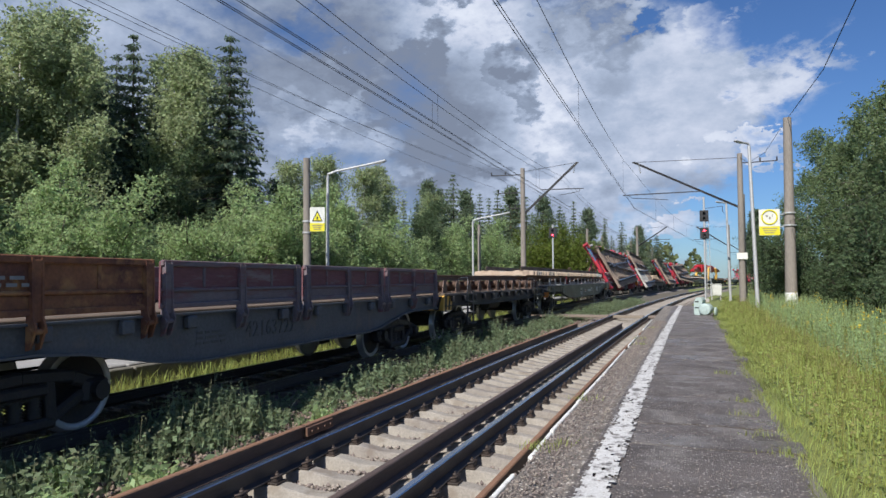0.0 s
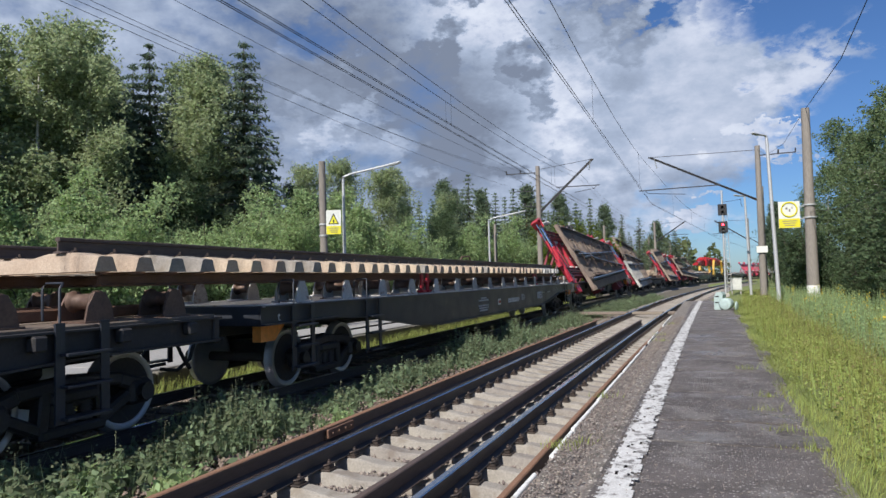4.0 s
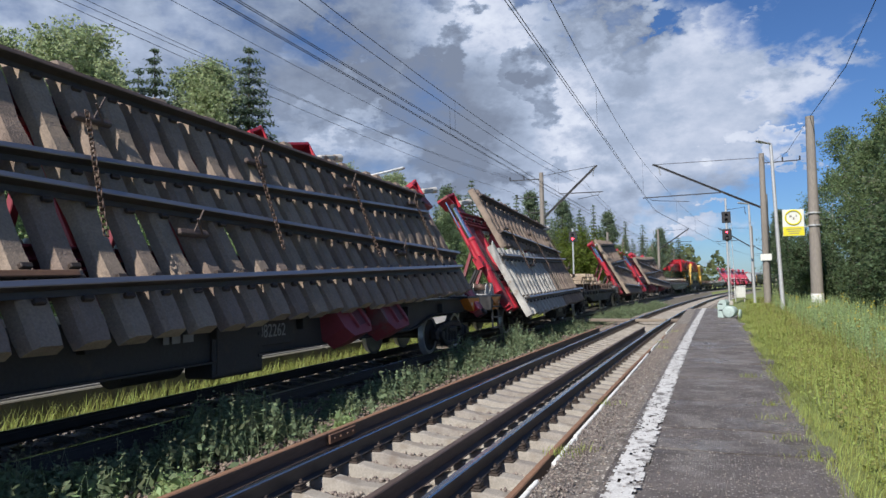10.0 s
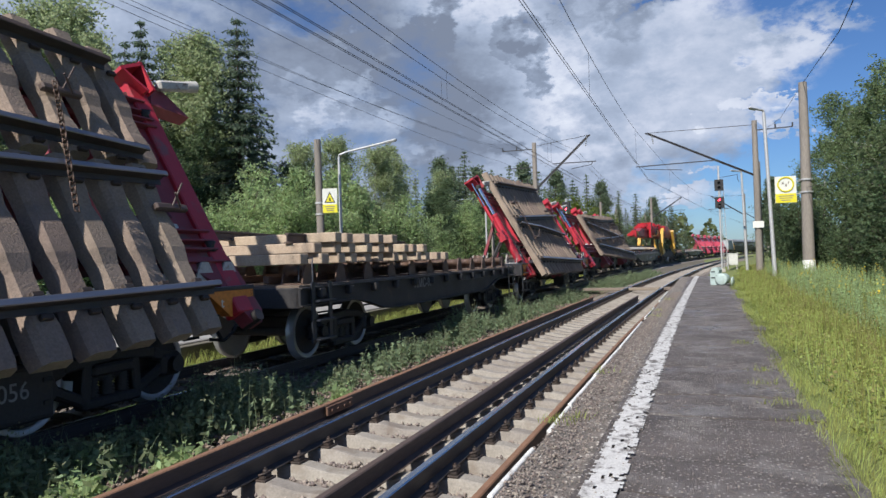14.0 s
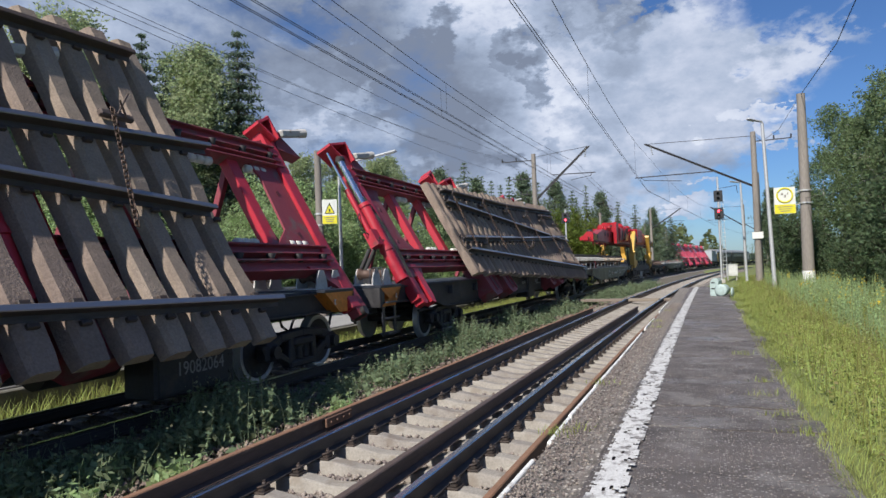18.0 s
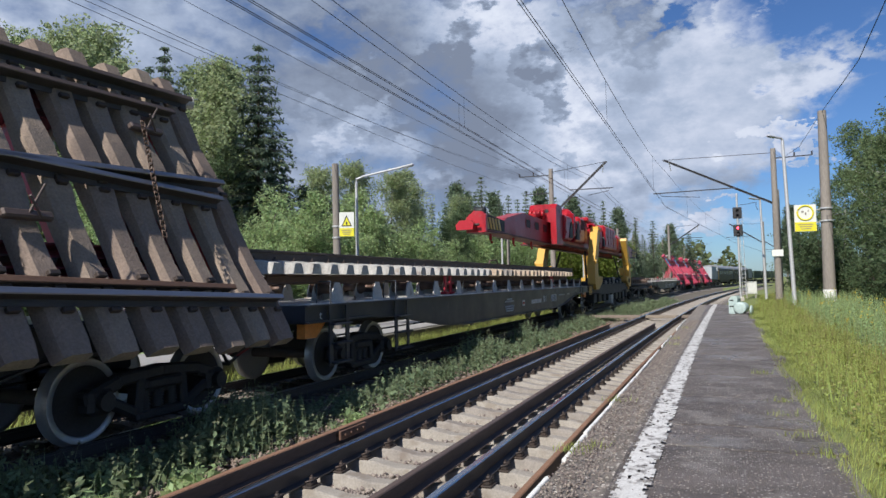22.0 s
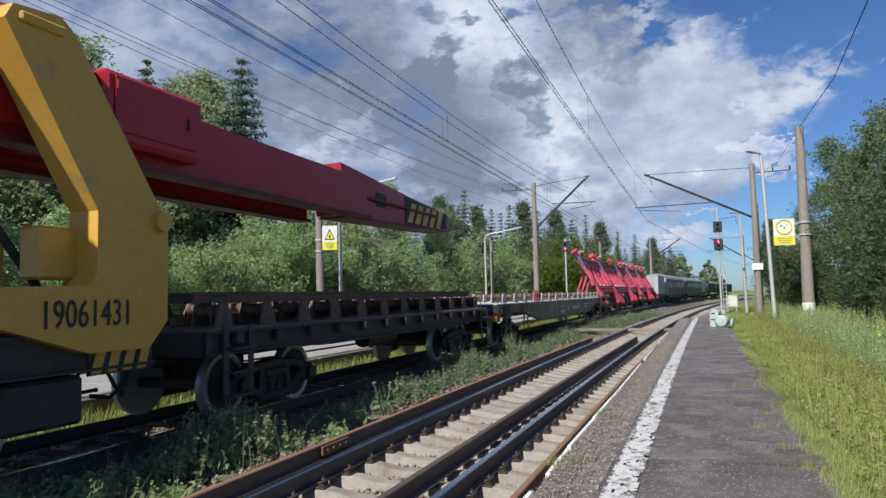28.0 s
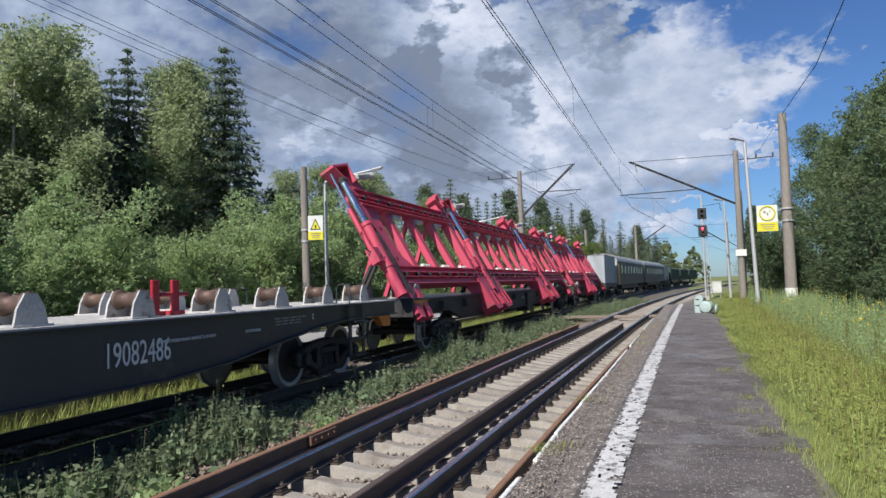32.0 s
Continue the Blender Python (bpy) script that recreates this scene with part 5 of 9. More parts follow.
def build_grass():
    rng = np.random.default_rng(5)

    def patch(n, x0, x1, y0, y1, power=1.6):
        y = y0 + (y1 - y0) * rng.random(n) ** power
        x = rng.uniform(x0, x1, n)
        bend = np.array([near_at(float(q))[0].x + 3.03 for q in y])
        return np.stack([x + bend, y], 1)

    def zs(xy):
        return np.array([ground_height(float(a), float(b)) for a, b in xy])

    # verge behind the platform
    xy = patch(170000, 0.80, 5.2, 2.0, 62, 2.3)
    u = xy[:, 0] - np.array([near_at(float(q))[0].x + 3.03 for q in xy[:, 1]])
    rag = np.array([noise.noise((float(b) * 0.9, 2, 6)) + 0.6 * noise.noise((float(b) * 3.1, 5, 1)) for b in xy[:, 1]])
    xy = xy[(u > 1.10 + 0.38 * rag) | (rng.random(len(u)) < 0.06)]
    u = xy[:, 0] - np.array([near_at(float(q))[0].x + 3.03 for q in xy[:, 1]])
    clump = np.array([noise.noise((a * 1.3, b * 0.9, 7)) for a, b in xy])
    tall = np.clip((u - 0.75) / 3.6, 0.07, 0.9) * np.clip(1 + 0.9 * clump, 0.35, 1.6) * np.clip(0.08 + xy[:, 1] / 19, 0.22, 1)
    blades("verge_grass", xy, np.maximum(zs(xy), 0.1), tall * rng.uniform(0.18, 0.66, len(xy)), 0.0014 + 0.00016 * xy[:, 1], M["grass"], rng, "long bright green grass beside the platform", "grass", 1.25, True)
    xy = patch(7000, 1.9, 5.2, 2.0, 55, 1.8)
    blades("dry_verge_grass", xy, zs(xy), rng.uniform(0.25, 0.75, len(xy)), np.full(len(xy), 0.0024), M["grass_dry"], rng, "dry yellowed grass stems among the green", "grass")
    xy = patch(4600, 2.5, 5.6, 3.0, 45, 1.5)
    stalks("verge_herbs", xy, zs(xy), rng.uniform(0.4, 1.0, len(xy)), (M["leaf_young"], M["flower"]), rng, "leafy herbs with a few yellow flowers", "weeds", 12, 0.05, 0.07)
    xy = patch(7000, 1.1, 4.5, 2.0, 40, 1.8)
    stalks("verge_clover", xy, zs(xy) + 0.02, rng.uniform(0.08, 0.35, len(xy)), (M["grass"], M["grass_dry"]), rng, "low clover and herbs among the verge grass", "weeds", 7, 0.032, 0.15)
    # mown tufts at the platform's edge
    xy = patch(9000, 0.78, 1.15, 2.5, 40, 1.6)
    blades("edge_tufts", xy, np.full(len(xy), 0.15), rng.uniform(0.03, 0.13, len(xy)), np.full(len(xy), 0.0022), M["grass"], rng, "short tufts creeping over the platform edge", "grass", 1.3, True)
    xs = [(-1.28, 6.1), (-1.22, 6.3), (-1.3, 8.8), (0.62, 9.2), (0.55, 8.3), (0.74, 6.6), (-1.12, 16.5), (-1.2, 18.0), (-1.1, 22), (0.5, 11.8), (0.62, 7.3)]
    xy = np.concatenate([np.array([p]) + rng.normal(size=(46, 2)) * np.array((0.10, 0.05)) for p in xs])
    blades("platform_weeds", xy, np.full(len(xy), 0.19), rng.uniform(0.02, 0.10, len(xy)), np.full(len(xy), 0.0035), M["grass"], rng, "weeds growing through platform cracks", "weeds", 0.9)
    # weeds between the tracks: thick by the far rail, thinner towards the stones
    xy = patch(17000, -6.3, -4.6, 1.0, 62, 1.8)
    lump = np.array([noise.noise((a * 1.1, b * 0.6, 3)) for a, b in xy])
    thick = np.clip((-5.12 - xy[:, 0] + np.array([near_at(float(q))[0].x + 3.03 for q in xy[:, 1]])) / 0.7, 0.03, 1)
    xy, lump = xy[rng.random(len(xy)) < thick * np.clip(0.75 + 1.2 * lump, 0.15, 1)], None
    lump = np.array([noise.noise((a * 0.9, b * 0.5, 9)) for a, b in xy])
    hts = np.clip(0.38 + 0.42 * lump, 0.12, 0.9) * rng.uniform(0.45, 1.35, len(xy))
    stalks("track_weeds", xy, np.full(len(xy), -0.38), hts, (M["weed"], M["weed_tip"]), rng, "tangled dull green weeds between the tracks", "weeds", 13, 0.085, 0.18)
    k = rng.random(len(xy)) < 0.55
    g = np.concatenate([xy[k], xy[k]]) + rng.normal(size=(2 * k.sum(), 2)) * 0.12
    blades("track_grass", g, np.full(len(g), -0.38), np.concatenate([hts[k], hts[k]]) * rng.uniform(0.5, 1.4, len(g)), np.full(len(g), 0.0045), M["weed"], rng, "dull grass between the tracks", "grass", 0.6)
    k = rng.random(len(xy)) < 0.035
    stalks("dry_stalks", xy[k], np.full(k.sum(), -0.38), hts[k] * 1.2 + 0.10, (M["weed_tip"], M["weed_tip"]), rng, "dry brown weed stalks between the tracks", "weeds", 6, 0.04, 0.7)
    xy = np.concatenate([np.array([p]) + rng.normal(size=(70, 2)) * 0.10 for p in ((-4.75, 5.2), (-4.9, 4.2), (-5.6, 5.0), (-4.7, 8.2), (-6.0, 4.2))])
    stalks("broad_weeds", xy, np.full(len(xy), -0.38), rng.uniform(0.1, 0.4, len(xy)), (M["leaf_young"], M["leaf_young"]), rng, "fresh green broad-leaved weeds on the ballast", "weeds", 5, 0.12)
    # lit strip between the far track and its platform
    y = rng.uniform(2, 60, 15000)
    lat = rng.uniform(-2.05, -1.2, len(y))
    xy = np.array([far_at(float(a), float(b))[0][:2] for a, b in zip(y, lat)])
    blades("far_strip_grass", xy, np.full(len(xy), -0.36), rng.uniform(0.15, 0.5, len(xy)), np.full(len(xy), 0.008), M["grass"], rng, "sunlit yellow-green grass beyond the far rails", "grass", 0.7)
    # scrub behind the far platform
    y = rng.uniform(2, 62, 5000)
    xy = np.stack([rng.uniform(-19, -13.6, len(y)), y], 1)
    stalks("far_scrub", xy, zs(xy), rng.uniform(0.5, 1.5, len(xy)), (M["leaf_birch"], M["weed_tip"]), rng, "rough herbs behind the far platform", "weeds", 10, 0.16)


build_trees()
build_grass()


# ---- rolling stock ----
M.update(
    wagon_grey=material("wagon_grey_paint", (0.027, 0.031, 0.041), 0.42, second=(0.022, 0.025, 0.033), scale=1.2, fine=25, bump=0.06, wear=(0.055, 0.054, 0.056), wear_amount=0.05, amount=0.6),
    wagon_black=material("sooty_wagon_paint", (0.026, 0.026, 0.028), 0.65, second=(0.046, 0.039, 0.036), scale=1.5, fine=25, bump=0.2, wear=(0.055, 0.043, 0.035), wear_amount=0.1),
    wagon_faded=material("faded_wagon_paint", (0.105, 0.110, 0.118), 0.7, second=(0.075, 0.072, 0.075), scale=1.0, fine=25, bump=0.2, wear=(0.14, 0.12, 0.11), wear_amount=0.12),
    bogie=material("oily_cast_steel", (0.026, 0.024, 0.025), 0.6, 0.2, second=(0.042, 0.036, 0.034), scale=4, fine=30, bump=0.3),
    wheel_rim=material("polished_wheel_rim", (0.42, 0.42, 0.43), 0.40, 0.6, second=(0.5, 0.49, 0.48), scale=4, fine=30, bump=0.05),
    wheel_disc=material("brown_wheel_disc", (0.038, 0.031, 0.028), 0.8, 0.0, second=(0.055, 0.044, 0.039), scale=4, fine=30),
    deck_wood=material("deck_planks", (0.16, 0.12, 0.09), 0.9, second=(0.09, 0.07, 0.06), scale=2, fine=30, spread=0.15),
    red=material("red_frame_paint", (0.42, 0.02, 0.036), 0.45, second=(0.3, 0.02, 0.035), scale=0.8, fine=14, bump=0.06, wear=(0.19, 0.075, 0.075), wear_amount=0.12),
    red_dull=material("dusty_red_paint", (0.23, 0.038, 0.052), 0.6, second=(0.16, 0.034, 0.045), scale=0.9, fine=16, bump=0.1, wear=(0.15, 0.09, 0.085), wear_amount=0.2),
    red_faded=material("faded_pink_red_paint", (0.50, 0.055, 0.10), 0.55, second=(0.40, 0.05, 0.085), scale=0.8, fine=16, bump=0.06, wear=(0.25, 0.10, 0.11), wear_amount=0.1),
    red_crane=material("crane_red_paint", (0.37, 0.0095, 0.018), 0.38, second=(0.28, 0.009, 0.017), scale=0.6, fine=12, bump=0.04, wear=(0.22, 0.05, 0.05), wear_amount=0.04),
    red_boom=material("boom_maroon_paint", (0.33, 0.015, 0.022), 0.4, second=(0.24, 0.013, 0.02), scale=0.6, fine=12, bump=0.04, wear=(0.15, 0.05, 0.05), wear_amount=0.04),
    # Darker copy of the crane's red, carrying shade for undersides, seams and openings
    crane_dark=material("shade_dark_red", (0.10, 0.014, 0.020), 0.6, second=(0.06, 0.012, 0.016), scale=1.2, fine=16),
    maroon=material("maroon_side_boards", (0.155, 0.060, 0.068), 0.75, second=(0.115, 0.052, 0.060), scale=1.5, fine=25, bump=0.15, wear=(0.20, 0.165, 0.165), wear_amount=0.14, stretch=(1, 0.35, 2)),
    violet=material("faded_violet_boards", (0.150, 0.125, 0.138), 0.75, second=(0.12, 0.085, 0.095), scale=1.5, fine=25, bump=0.15, wear=(0.16, 0.07, 0.075), wear_amount=0.22, stretch=(1, 0.35, 2)),
    rusty_board=material("rusty_side_boards", (0.28, 0.115, 0.050), 0.85, second=(0.085, 0.035, 0.032), scale=1.6, fine=25, bump=0.25, wear=(0.34, 0.17, 0.07), wear_amount=0.24, amount=1.0),
    yellow=material("yellow_paint", (0.55, 0.32, 0.055), 0.45, second=(0.46, 0.265, 0.05), scale=0.7, fine=14, bump=0.05, wear=(0.36, 0.24, 0.09), wear_amount=0.02),
    orange=material("orange_paint", (0.62, 0.22, 0.035), 0.55, second=(0.5, 0.17, 0.03), scale=2, fine=14),
    black=material("matt_black_paint", (0.015, 0.015, 0.016), 0.6, bump=0.05),
    chrome=material("bare_cylinder_rod", (0.75, 0.77, 0.80), 0.18, 1.0, second=(0.6, 0.62, 0.65), scale=2, fine=10, bump=0),
    bracket=material("grey_white_bracket", (0.46, 0.45, 0.43), 0.7, second=(0.33, 0.31, 0.29), scale=5, fine=30, bump=0.15, wear=(0.18, 0.11, 0.08), wear_amount=0.14),
    roller=material("rusty_roller", (0.14, 0.088, 0.066), 0.6, 0.3, second=(0.09, 0.062, 0.05), scale=4, fine=30),
    roller_white=material("white_roller", (0.58, 0.58, 0.54), 0.6, second=(0.42, 0.42, 0.38), scale=5, fine=20),
    lettering=material("stencilled_white_paint", (0.62, 0.63, 0.63), 0.7, bump=0),
    lettering_dull=material("dusty_stencil_paint", (0.26, 0.26, 0.26), 0.7, bump=0),
    lettering_faint=material("worn_stencil_paint", (0.095, 0.095, 0.095), 0.8, bump=0),
    lettering_red=material("red_stencil_paint", (0.36, 0.04, 0.03), 0.6, bump=0),
    rubber=material("black_rubber", (0.02, 0.02, 0.02), 0.75, bump=0.05),
    panel_brown=material("dusty_brown_concrete", (0.25, 0.192, 0.152), 0.92, second=(0.15, 0.115, 0.092), scale=2.2, fine=35, bump=0.5, spread=0.14, wear=(0.19, 0.15, 0.12), wear_amount=0.12),
    panel_pale=material("new_pale_concrete", (0.387, 0.378, 0.352), 0.9, second=(0.255, 0.238, 0.22), scale=2.5, fine=35, bump=0.3, spread=0.08, wear=(0.24, 0.20, 0.17), wear_amount=0.14),
    panel_end=material("sawn_concrete_end", (0.30, 0.255, 0.20), 0.9, second=(0.20, 0.165, 0.13), scale=5, fine=35, bump=0.3, spread=0.2),
    chain=material("rusty_chain", (0.13, 0.085, 0.065), 0.7, 0.3, second=(0.08, 0.06, 0.05), scale=8, fine=40),
    coach=material("dark_olive_coach", (0.050, 0.047, 0.041), 0.6, second=(0.038, 0.035, 0.031), scale=1, fine=15),
    coach_roof=material("grey_coach_roof", (0.24, 0.245, 0.25), 0.5, second=(0.26, 0.27, 0.28), scale=1, fine=15),
    coach_pale=material("pale_grey_box", (0.36, 0.39, 0.41), 0.5, second=(0.30, 0.33, 0.35), scale=1, fine=15),
    coach_glass=material("coach_window_glass", (0.02, 0.025, 0.03), 0.08, bump=0),
    hopper_green=material("green_gondola_paint", (0.045, 0.075, 0.058), 0.7, second=(0.035, 0.05, 0.042), scale=1, fine=15),
)


def sleeper_data(name, mat, length=2.7):
    """Concrete sleeper along x, its underside at z = 0, thick at the rail seats and hollow in the middle."""
    h = length / 2
    secs = [(-h, 0.145, 0.15, 0.27), (-h + 0.06, 0.155, 0.17, 0.30), (-1.02, 0.19, 0.17, 0.30), (-0.58, 0.19, 0.17, 0.30), (-0.30, 0.14, 0.18, 0.27),
            (0.30, 0.14, 0.18, 0.27), (0.58, 0.19, 0.17, 0.30), (1.02, 0.19, 0.17, 0.30), (h - 0.06, 0.155, 0.17, 0.30), (h, 0.145, 0.15, 0.27)]
    m = Mesh()
    vs = []
    for x, z, wt, wb in secs:
        vs += [(x, -wb / 2, 0), (x, wb / 2, 0), (x, wt / 2 + 0.012, z - 0.012), (x, wt / 2 - 0.012, z), (x, -wt / 2 + 0.012, z), (x, -wt / 2 - 0.012, z - 0.012)]
    n = 6
    fs = [(i * n + j, i * n + (j + 1) % n, (i + 1) * n + (j + 1) % n, (i + 1) * n + j) for i in range(len(secs) - 1) for j in range(n)]
    fs += [tuple(reversed(range(n))), tuple(range((len(secs) - 1) * n, len(secs) * n))]
    m.add(vs, fs)
    return m.data(name, mat)


SLEEPER = {k: sleeper_data("sleeper", M[k]) for k in ("concrete", "concrete_rust", "concrete_shaded_dirty", "panel_pale")}


def wheelset_data():
    m = Mesh()
    for s in (-1, 1):
        prof = [(0.0, 0.73), (0.20, 0.735), (0.40, 0.745), (0.435, 0.725), (0.507, 0.728), (0.505, 0.745), (0.482, 0.762), (0.476, 0.84), (0.470, 0.86)]
        m.lathe([(max(r, 0.002), s * x) for r, x in prof], (0, 0, 0), 0, 32, 1, False)
        m.lathe([(0.470, s * 0.86), (0.405, s * 0.862), (0.395, s * 0.845)], (0, 0, 0), 0, 32, 1, False)
        m.lathe([(0.395, s * 0.845), (0.29, s * 0.80), (0.14, s * 0.83), (0.11, s * 0.87), (0.09, s * 0.90), (0.002, s * 0.90)], (0, 0, 0), 0, 32, 0, False)
    m.tube([(-1.05, 0, 0), (1.05, 0, 0)], 0.085, 10)
    return m.data("wheelset", [M["wheel_disc"], M["wheel_rim"]])


def side_frame_data():
    """Cast side frame of a freight bogie, in the plane y z, with two windows and the spring opening."""
    m = Mesh()
    for s in (-1, 1):
        m.bar((0, s * 1.12, 0.50), (0, s * 0.62, 0.66), 0.17, 0.16, b=0.03)
        m.bar((0, s * 0.66, 0.67), (0, -0.02 * s, 0.72), 0.18, 0.15, b=0.03)
        m.bar((0, s * 0.80, 0.46), (0, s * 0.36, 0.24), 0.16, 0.13, b=0.03)
        m.bar((0, s * 0.38, 0.22), (0, s * 0.33, 0.68), 0.17, 0.13, b=0.02)
        m.box((0, s * 0.925, 0.478), (0.24, 0.34, 0.30), 0.05)
        m.tube([(0.10, s * 0.925, 0.478), (0.20, s * 0.925, 0.478)], 0.105, 12)
    m.box((0, 0, 0.21), (0.20, 0.84, 0.12), 0.03)
    return m.data("side_frame", M["bogie"])


def spring_data():
    prof = []
    for i in range(7):
        prof += [(0.064, 0.265 + i * 0.036), (0.094, 0.283 + i * 0.036)]
    return Mesh().lathe(prof + [(0.064, 0.52)], (0, 0, 0), 2, 12).data("spring", M["bogie"])


WHEELSET, SIDE_FRAME, SPRINGS = wheelset_data(), side_frame_data(), spring_data()
BOLSTER = Mesh().box((0, 0, 0.56), (2.1, 0.42, 0.26), 0.04).box((0, 0, 0.76), (0.6, 0.6, 0.16), 0.04).data("bolster", M["bogie"])
BOLSTER_END = Mesh().box((0, 0, 0.57), (0.30, 0.60, 0.13), 0.03).data("bolster_end", M["bogie"])


WHEELS = []


def bogie(t, y, base=1.85, axles=2):
    b = part("bogie", BOLSTER, None, t, "black cast freight bogie", Matrix.Translation((0, y, 0)))
    for s in (-1, 1):
        part("side_frame", SIDE_FRAME, None, b, m=Matrix.Translation((s * 1.03, 0, 0)) @ Matrix.Diagonal((s, base / 1.85, 1, 1)))
        part("bolster_end", BOLSTER_END, None, b, m=Matrix.Translation((s * 1.0, 0, 0)))
        for dy in (-0.22, 0, 0.22):
            part("spring", SPRINGS, None, b, m=Matrix.Translation((s * 1.0, dy, 0)))
    for i in range(axles):
        yy = (i - (axles - 1) / 2) * base / (axles - 1)
        w = part("wheelset", WHEELSET, None, b, "steel wheels with bright rims", Matrix.Translation((0, yy, 0.475)))
        WHEELS.append((w, yy))
    return b


COUPLER = Mesh().bar((0, -0.55, 0.98), (0, 0.25, 0.98), 0.16, 0.20, b=0.02).box((0.03, 0.36, 0.98), (0.34, 0.30, 0.30), 0.07).data("coupler", M["bogie"])


def hose_data(side):
    m = Mesh()
    m.tube([(side, -0.25, 0.95), (side, 0.0, 0.88), (side * 1.05, 0.12, 0.66), (side * 0.9, 0.30, 0.52), (side * 0.5, 0.46, 0.55)], 0.028, 7)
    return m.data("brake_hose", M["rubber"])


HOSE = {s: hose_data(s) for s in (-0.42, 0.42)}


def ends(t, half):
    """Couplers and brake hoses at both ends of a wagon; half: from its middle to the coupling face."""
    for s in (-1, 1):
        r = Matrix.Translation((0, s * (half - 0.30), 0)) @ Matrix.Rotation(0 if s > 0 else math.pi, 4, "Z")
        part("coupler", COUPLER, None, t, m=r)
        for k in HOSE:
            part("brake_hose", HOSE[k], None, t, m=r)


def sill(length, top, ends_z, mid_z, flat, run, x, thick=0.045, flange=0.16, mat="wagon_grey"):
    """Fish-bellied side sill at x: deep between +-flat, sloping over run metres to the shallow ends."""
    h = length / 2
    poly = [(-h, top), (-h, ends_z), (-flat - run, ends_z)]
    for u in (0.25, 0.5, 0.75):
        k = u * u * (3 - 2 * u)
        poly.append((-flat - run * (1 - u), ends_z + (mid_z - ends_z) * k))
    poly.append((-flat, mid_z))
    poly += [(-y, z) for y, z in reversed(poly[2:])] + [(h, ends_z), (h, top)]
    m = Mesh()
    m.prism(poly, 0, x - thick / 2, x + thick / 2)
    s = 1 if x > 0 else -1
    m.box((x + s * 0.02, 0, top - 0.012), (flange, length, 0.028), 0.004)
    low = poly[1:-1]
    for a, b in zip(low, low[1:]):
        m.bar((x + s * 0.02, a[0], a[1]), (x + s * 0.02, b[0], b[1]), flange, 0.026)
    return m.data("side_sill", M[mat])


LADDER_STILE = Mesh().bar((0, 0, 0.37), (0, 0, 1.38), 0.025, 0.11, up=(0, 1, 0)).data("step_ladder", M["wagon_grey"])
LADDER_STEP = Mesh().box((0.03, 0.275, 0), (0.18, 0.55, 0.03), 0.004).data("step", M["wagon_grey"])


def hoop_data(w=0.55, z0=1.0, z1=1.78):
    m = Mesh()
    m.tube([(0, -w / 2, z0), (0, -w / 2, z1 - 0.06), (-0.02, -w / 2 + 0.05, z1), (-0.25, -w / 2 + 0.05, z1), (-0.30, -w / 2 + 0.05, z1 - 0.05), (-0.30, -w / 2 + 0.05, 1.4)], 0.014, 6)
    return m.data("hand_hoop", M["wagon_grey"])


STEP_HOOP = hoop_data()


def boarding_ladder(t, m):
    """Boarding step on a wagon's flank: two stiles, three treads and a hand hoop above the deck."""
    st = part("step_ladder", LADDER_STILE, None, t, m=m @ Matrix.Translation((0, -0.275, 0)))
    part("stile", LADDER_STILE, None, st, m=Matrix.Translation((0, 0.55, 0)))
    for z in (0.42, 0.74, 1.06):
        part("step", LADDER_STEP, None, st, m=Matrix.Translation((0, 0, z)))
    part("hand_hoop", STEP_HOOP, None, st, m=Matrix.Translation((0, 0.275, 0)))
    return st



def roller_stand_data(mat, hgt=0.34, w=0.40):
    """Pair of upright plates on a base, with sloping cheeks."""
    m = Mesh()
    for s in (-1, 1):
        x = s * w / 2
        poly = [(-0.20, 0), (0.20, 0), (0.16, hgt * 0.55), (0.07, hgt), (-0.07, hgt), (-0.16, hgt * 0.55)]
        m.prism(poly, 0, x - 0.014, x + 0.014)
    m.box((0, 0, 0.012), (w + 0.10, 0.46, 0.024), 0.003)
    m.bar((-w / 2, 0.17, 0.10), (w / 2, 0.17, 0.10), 0.02, 0.12)
    return m.data("roller_stand", M[mat])


STAND = {k: roller_stand_data(k) for k in ("bracket", "roller")}
ROLLER = Mesh().lathe([(0.02, -0.19), (0.125, -0.188), (0.125, -0.155), (0.088, -0.15), (0.088, 0.15), (0.125, 0.155), (0.125, 0.188), (0.02, 0.19)], (0, 0, 0.235), 0, 16).data("roller", M["roller"])


def rollers(t, ys, z, xs=(-1.05, 1.05), mat="bracket"):
    for y in ys:
        for x in xs:
            r = part("roller_stand", STAND[mat], None, t, m=Matrix.Translation((x, y, z)))
            part("roller", ROLLER, None, r, "rusty steel roller")


def stencil(t, text, size, x, y, z, mat="lettering"):
    me = words(text, size)
    me.materials.append(M[mat])
    return part("lettering", me, None, t, "stencilled lettering", Matrix.Translation((x, y, z)))


def text_bars(t, x, y, z, rows, w, h=0.035, mat="lettering_dull", gap=0.07):
    """Unreadable stencilled lines, as bars broken into word lengths."""
    rng = random.Random(int(abs(y) * 100) + rows)
    for i in range(rows):
        y0 = y - w / 2 * rng.uniform(0.8, 1)
        while y0 < y + w / 2:
            n = rng.uniform(0.08, 0.24)
            part("text_bar", Mesh().box((x, y0 + n / 2, z - i * gap), (0.006, n, h), 0), M[mat], t)
            y0 += n + 0.05


def wagon(name, label, half, pivot, category="flat wagon", s_mid=0.0, bogies=None):
    """A wagon on the far track with couplers; half: to the coupling face, pivot: to its bogies."""
    t = thing(name, label, category, group="wagons of the work train")
    ends(t, half)
    for y in bogies or (-pivot, pivot):
        bogie(t, y)
    CARS.append((t, s_mid, pivot))
    return t


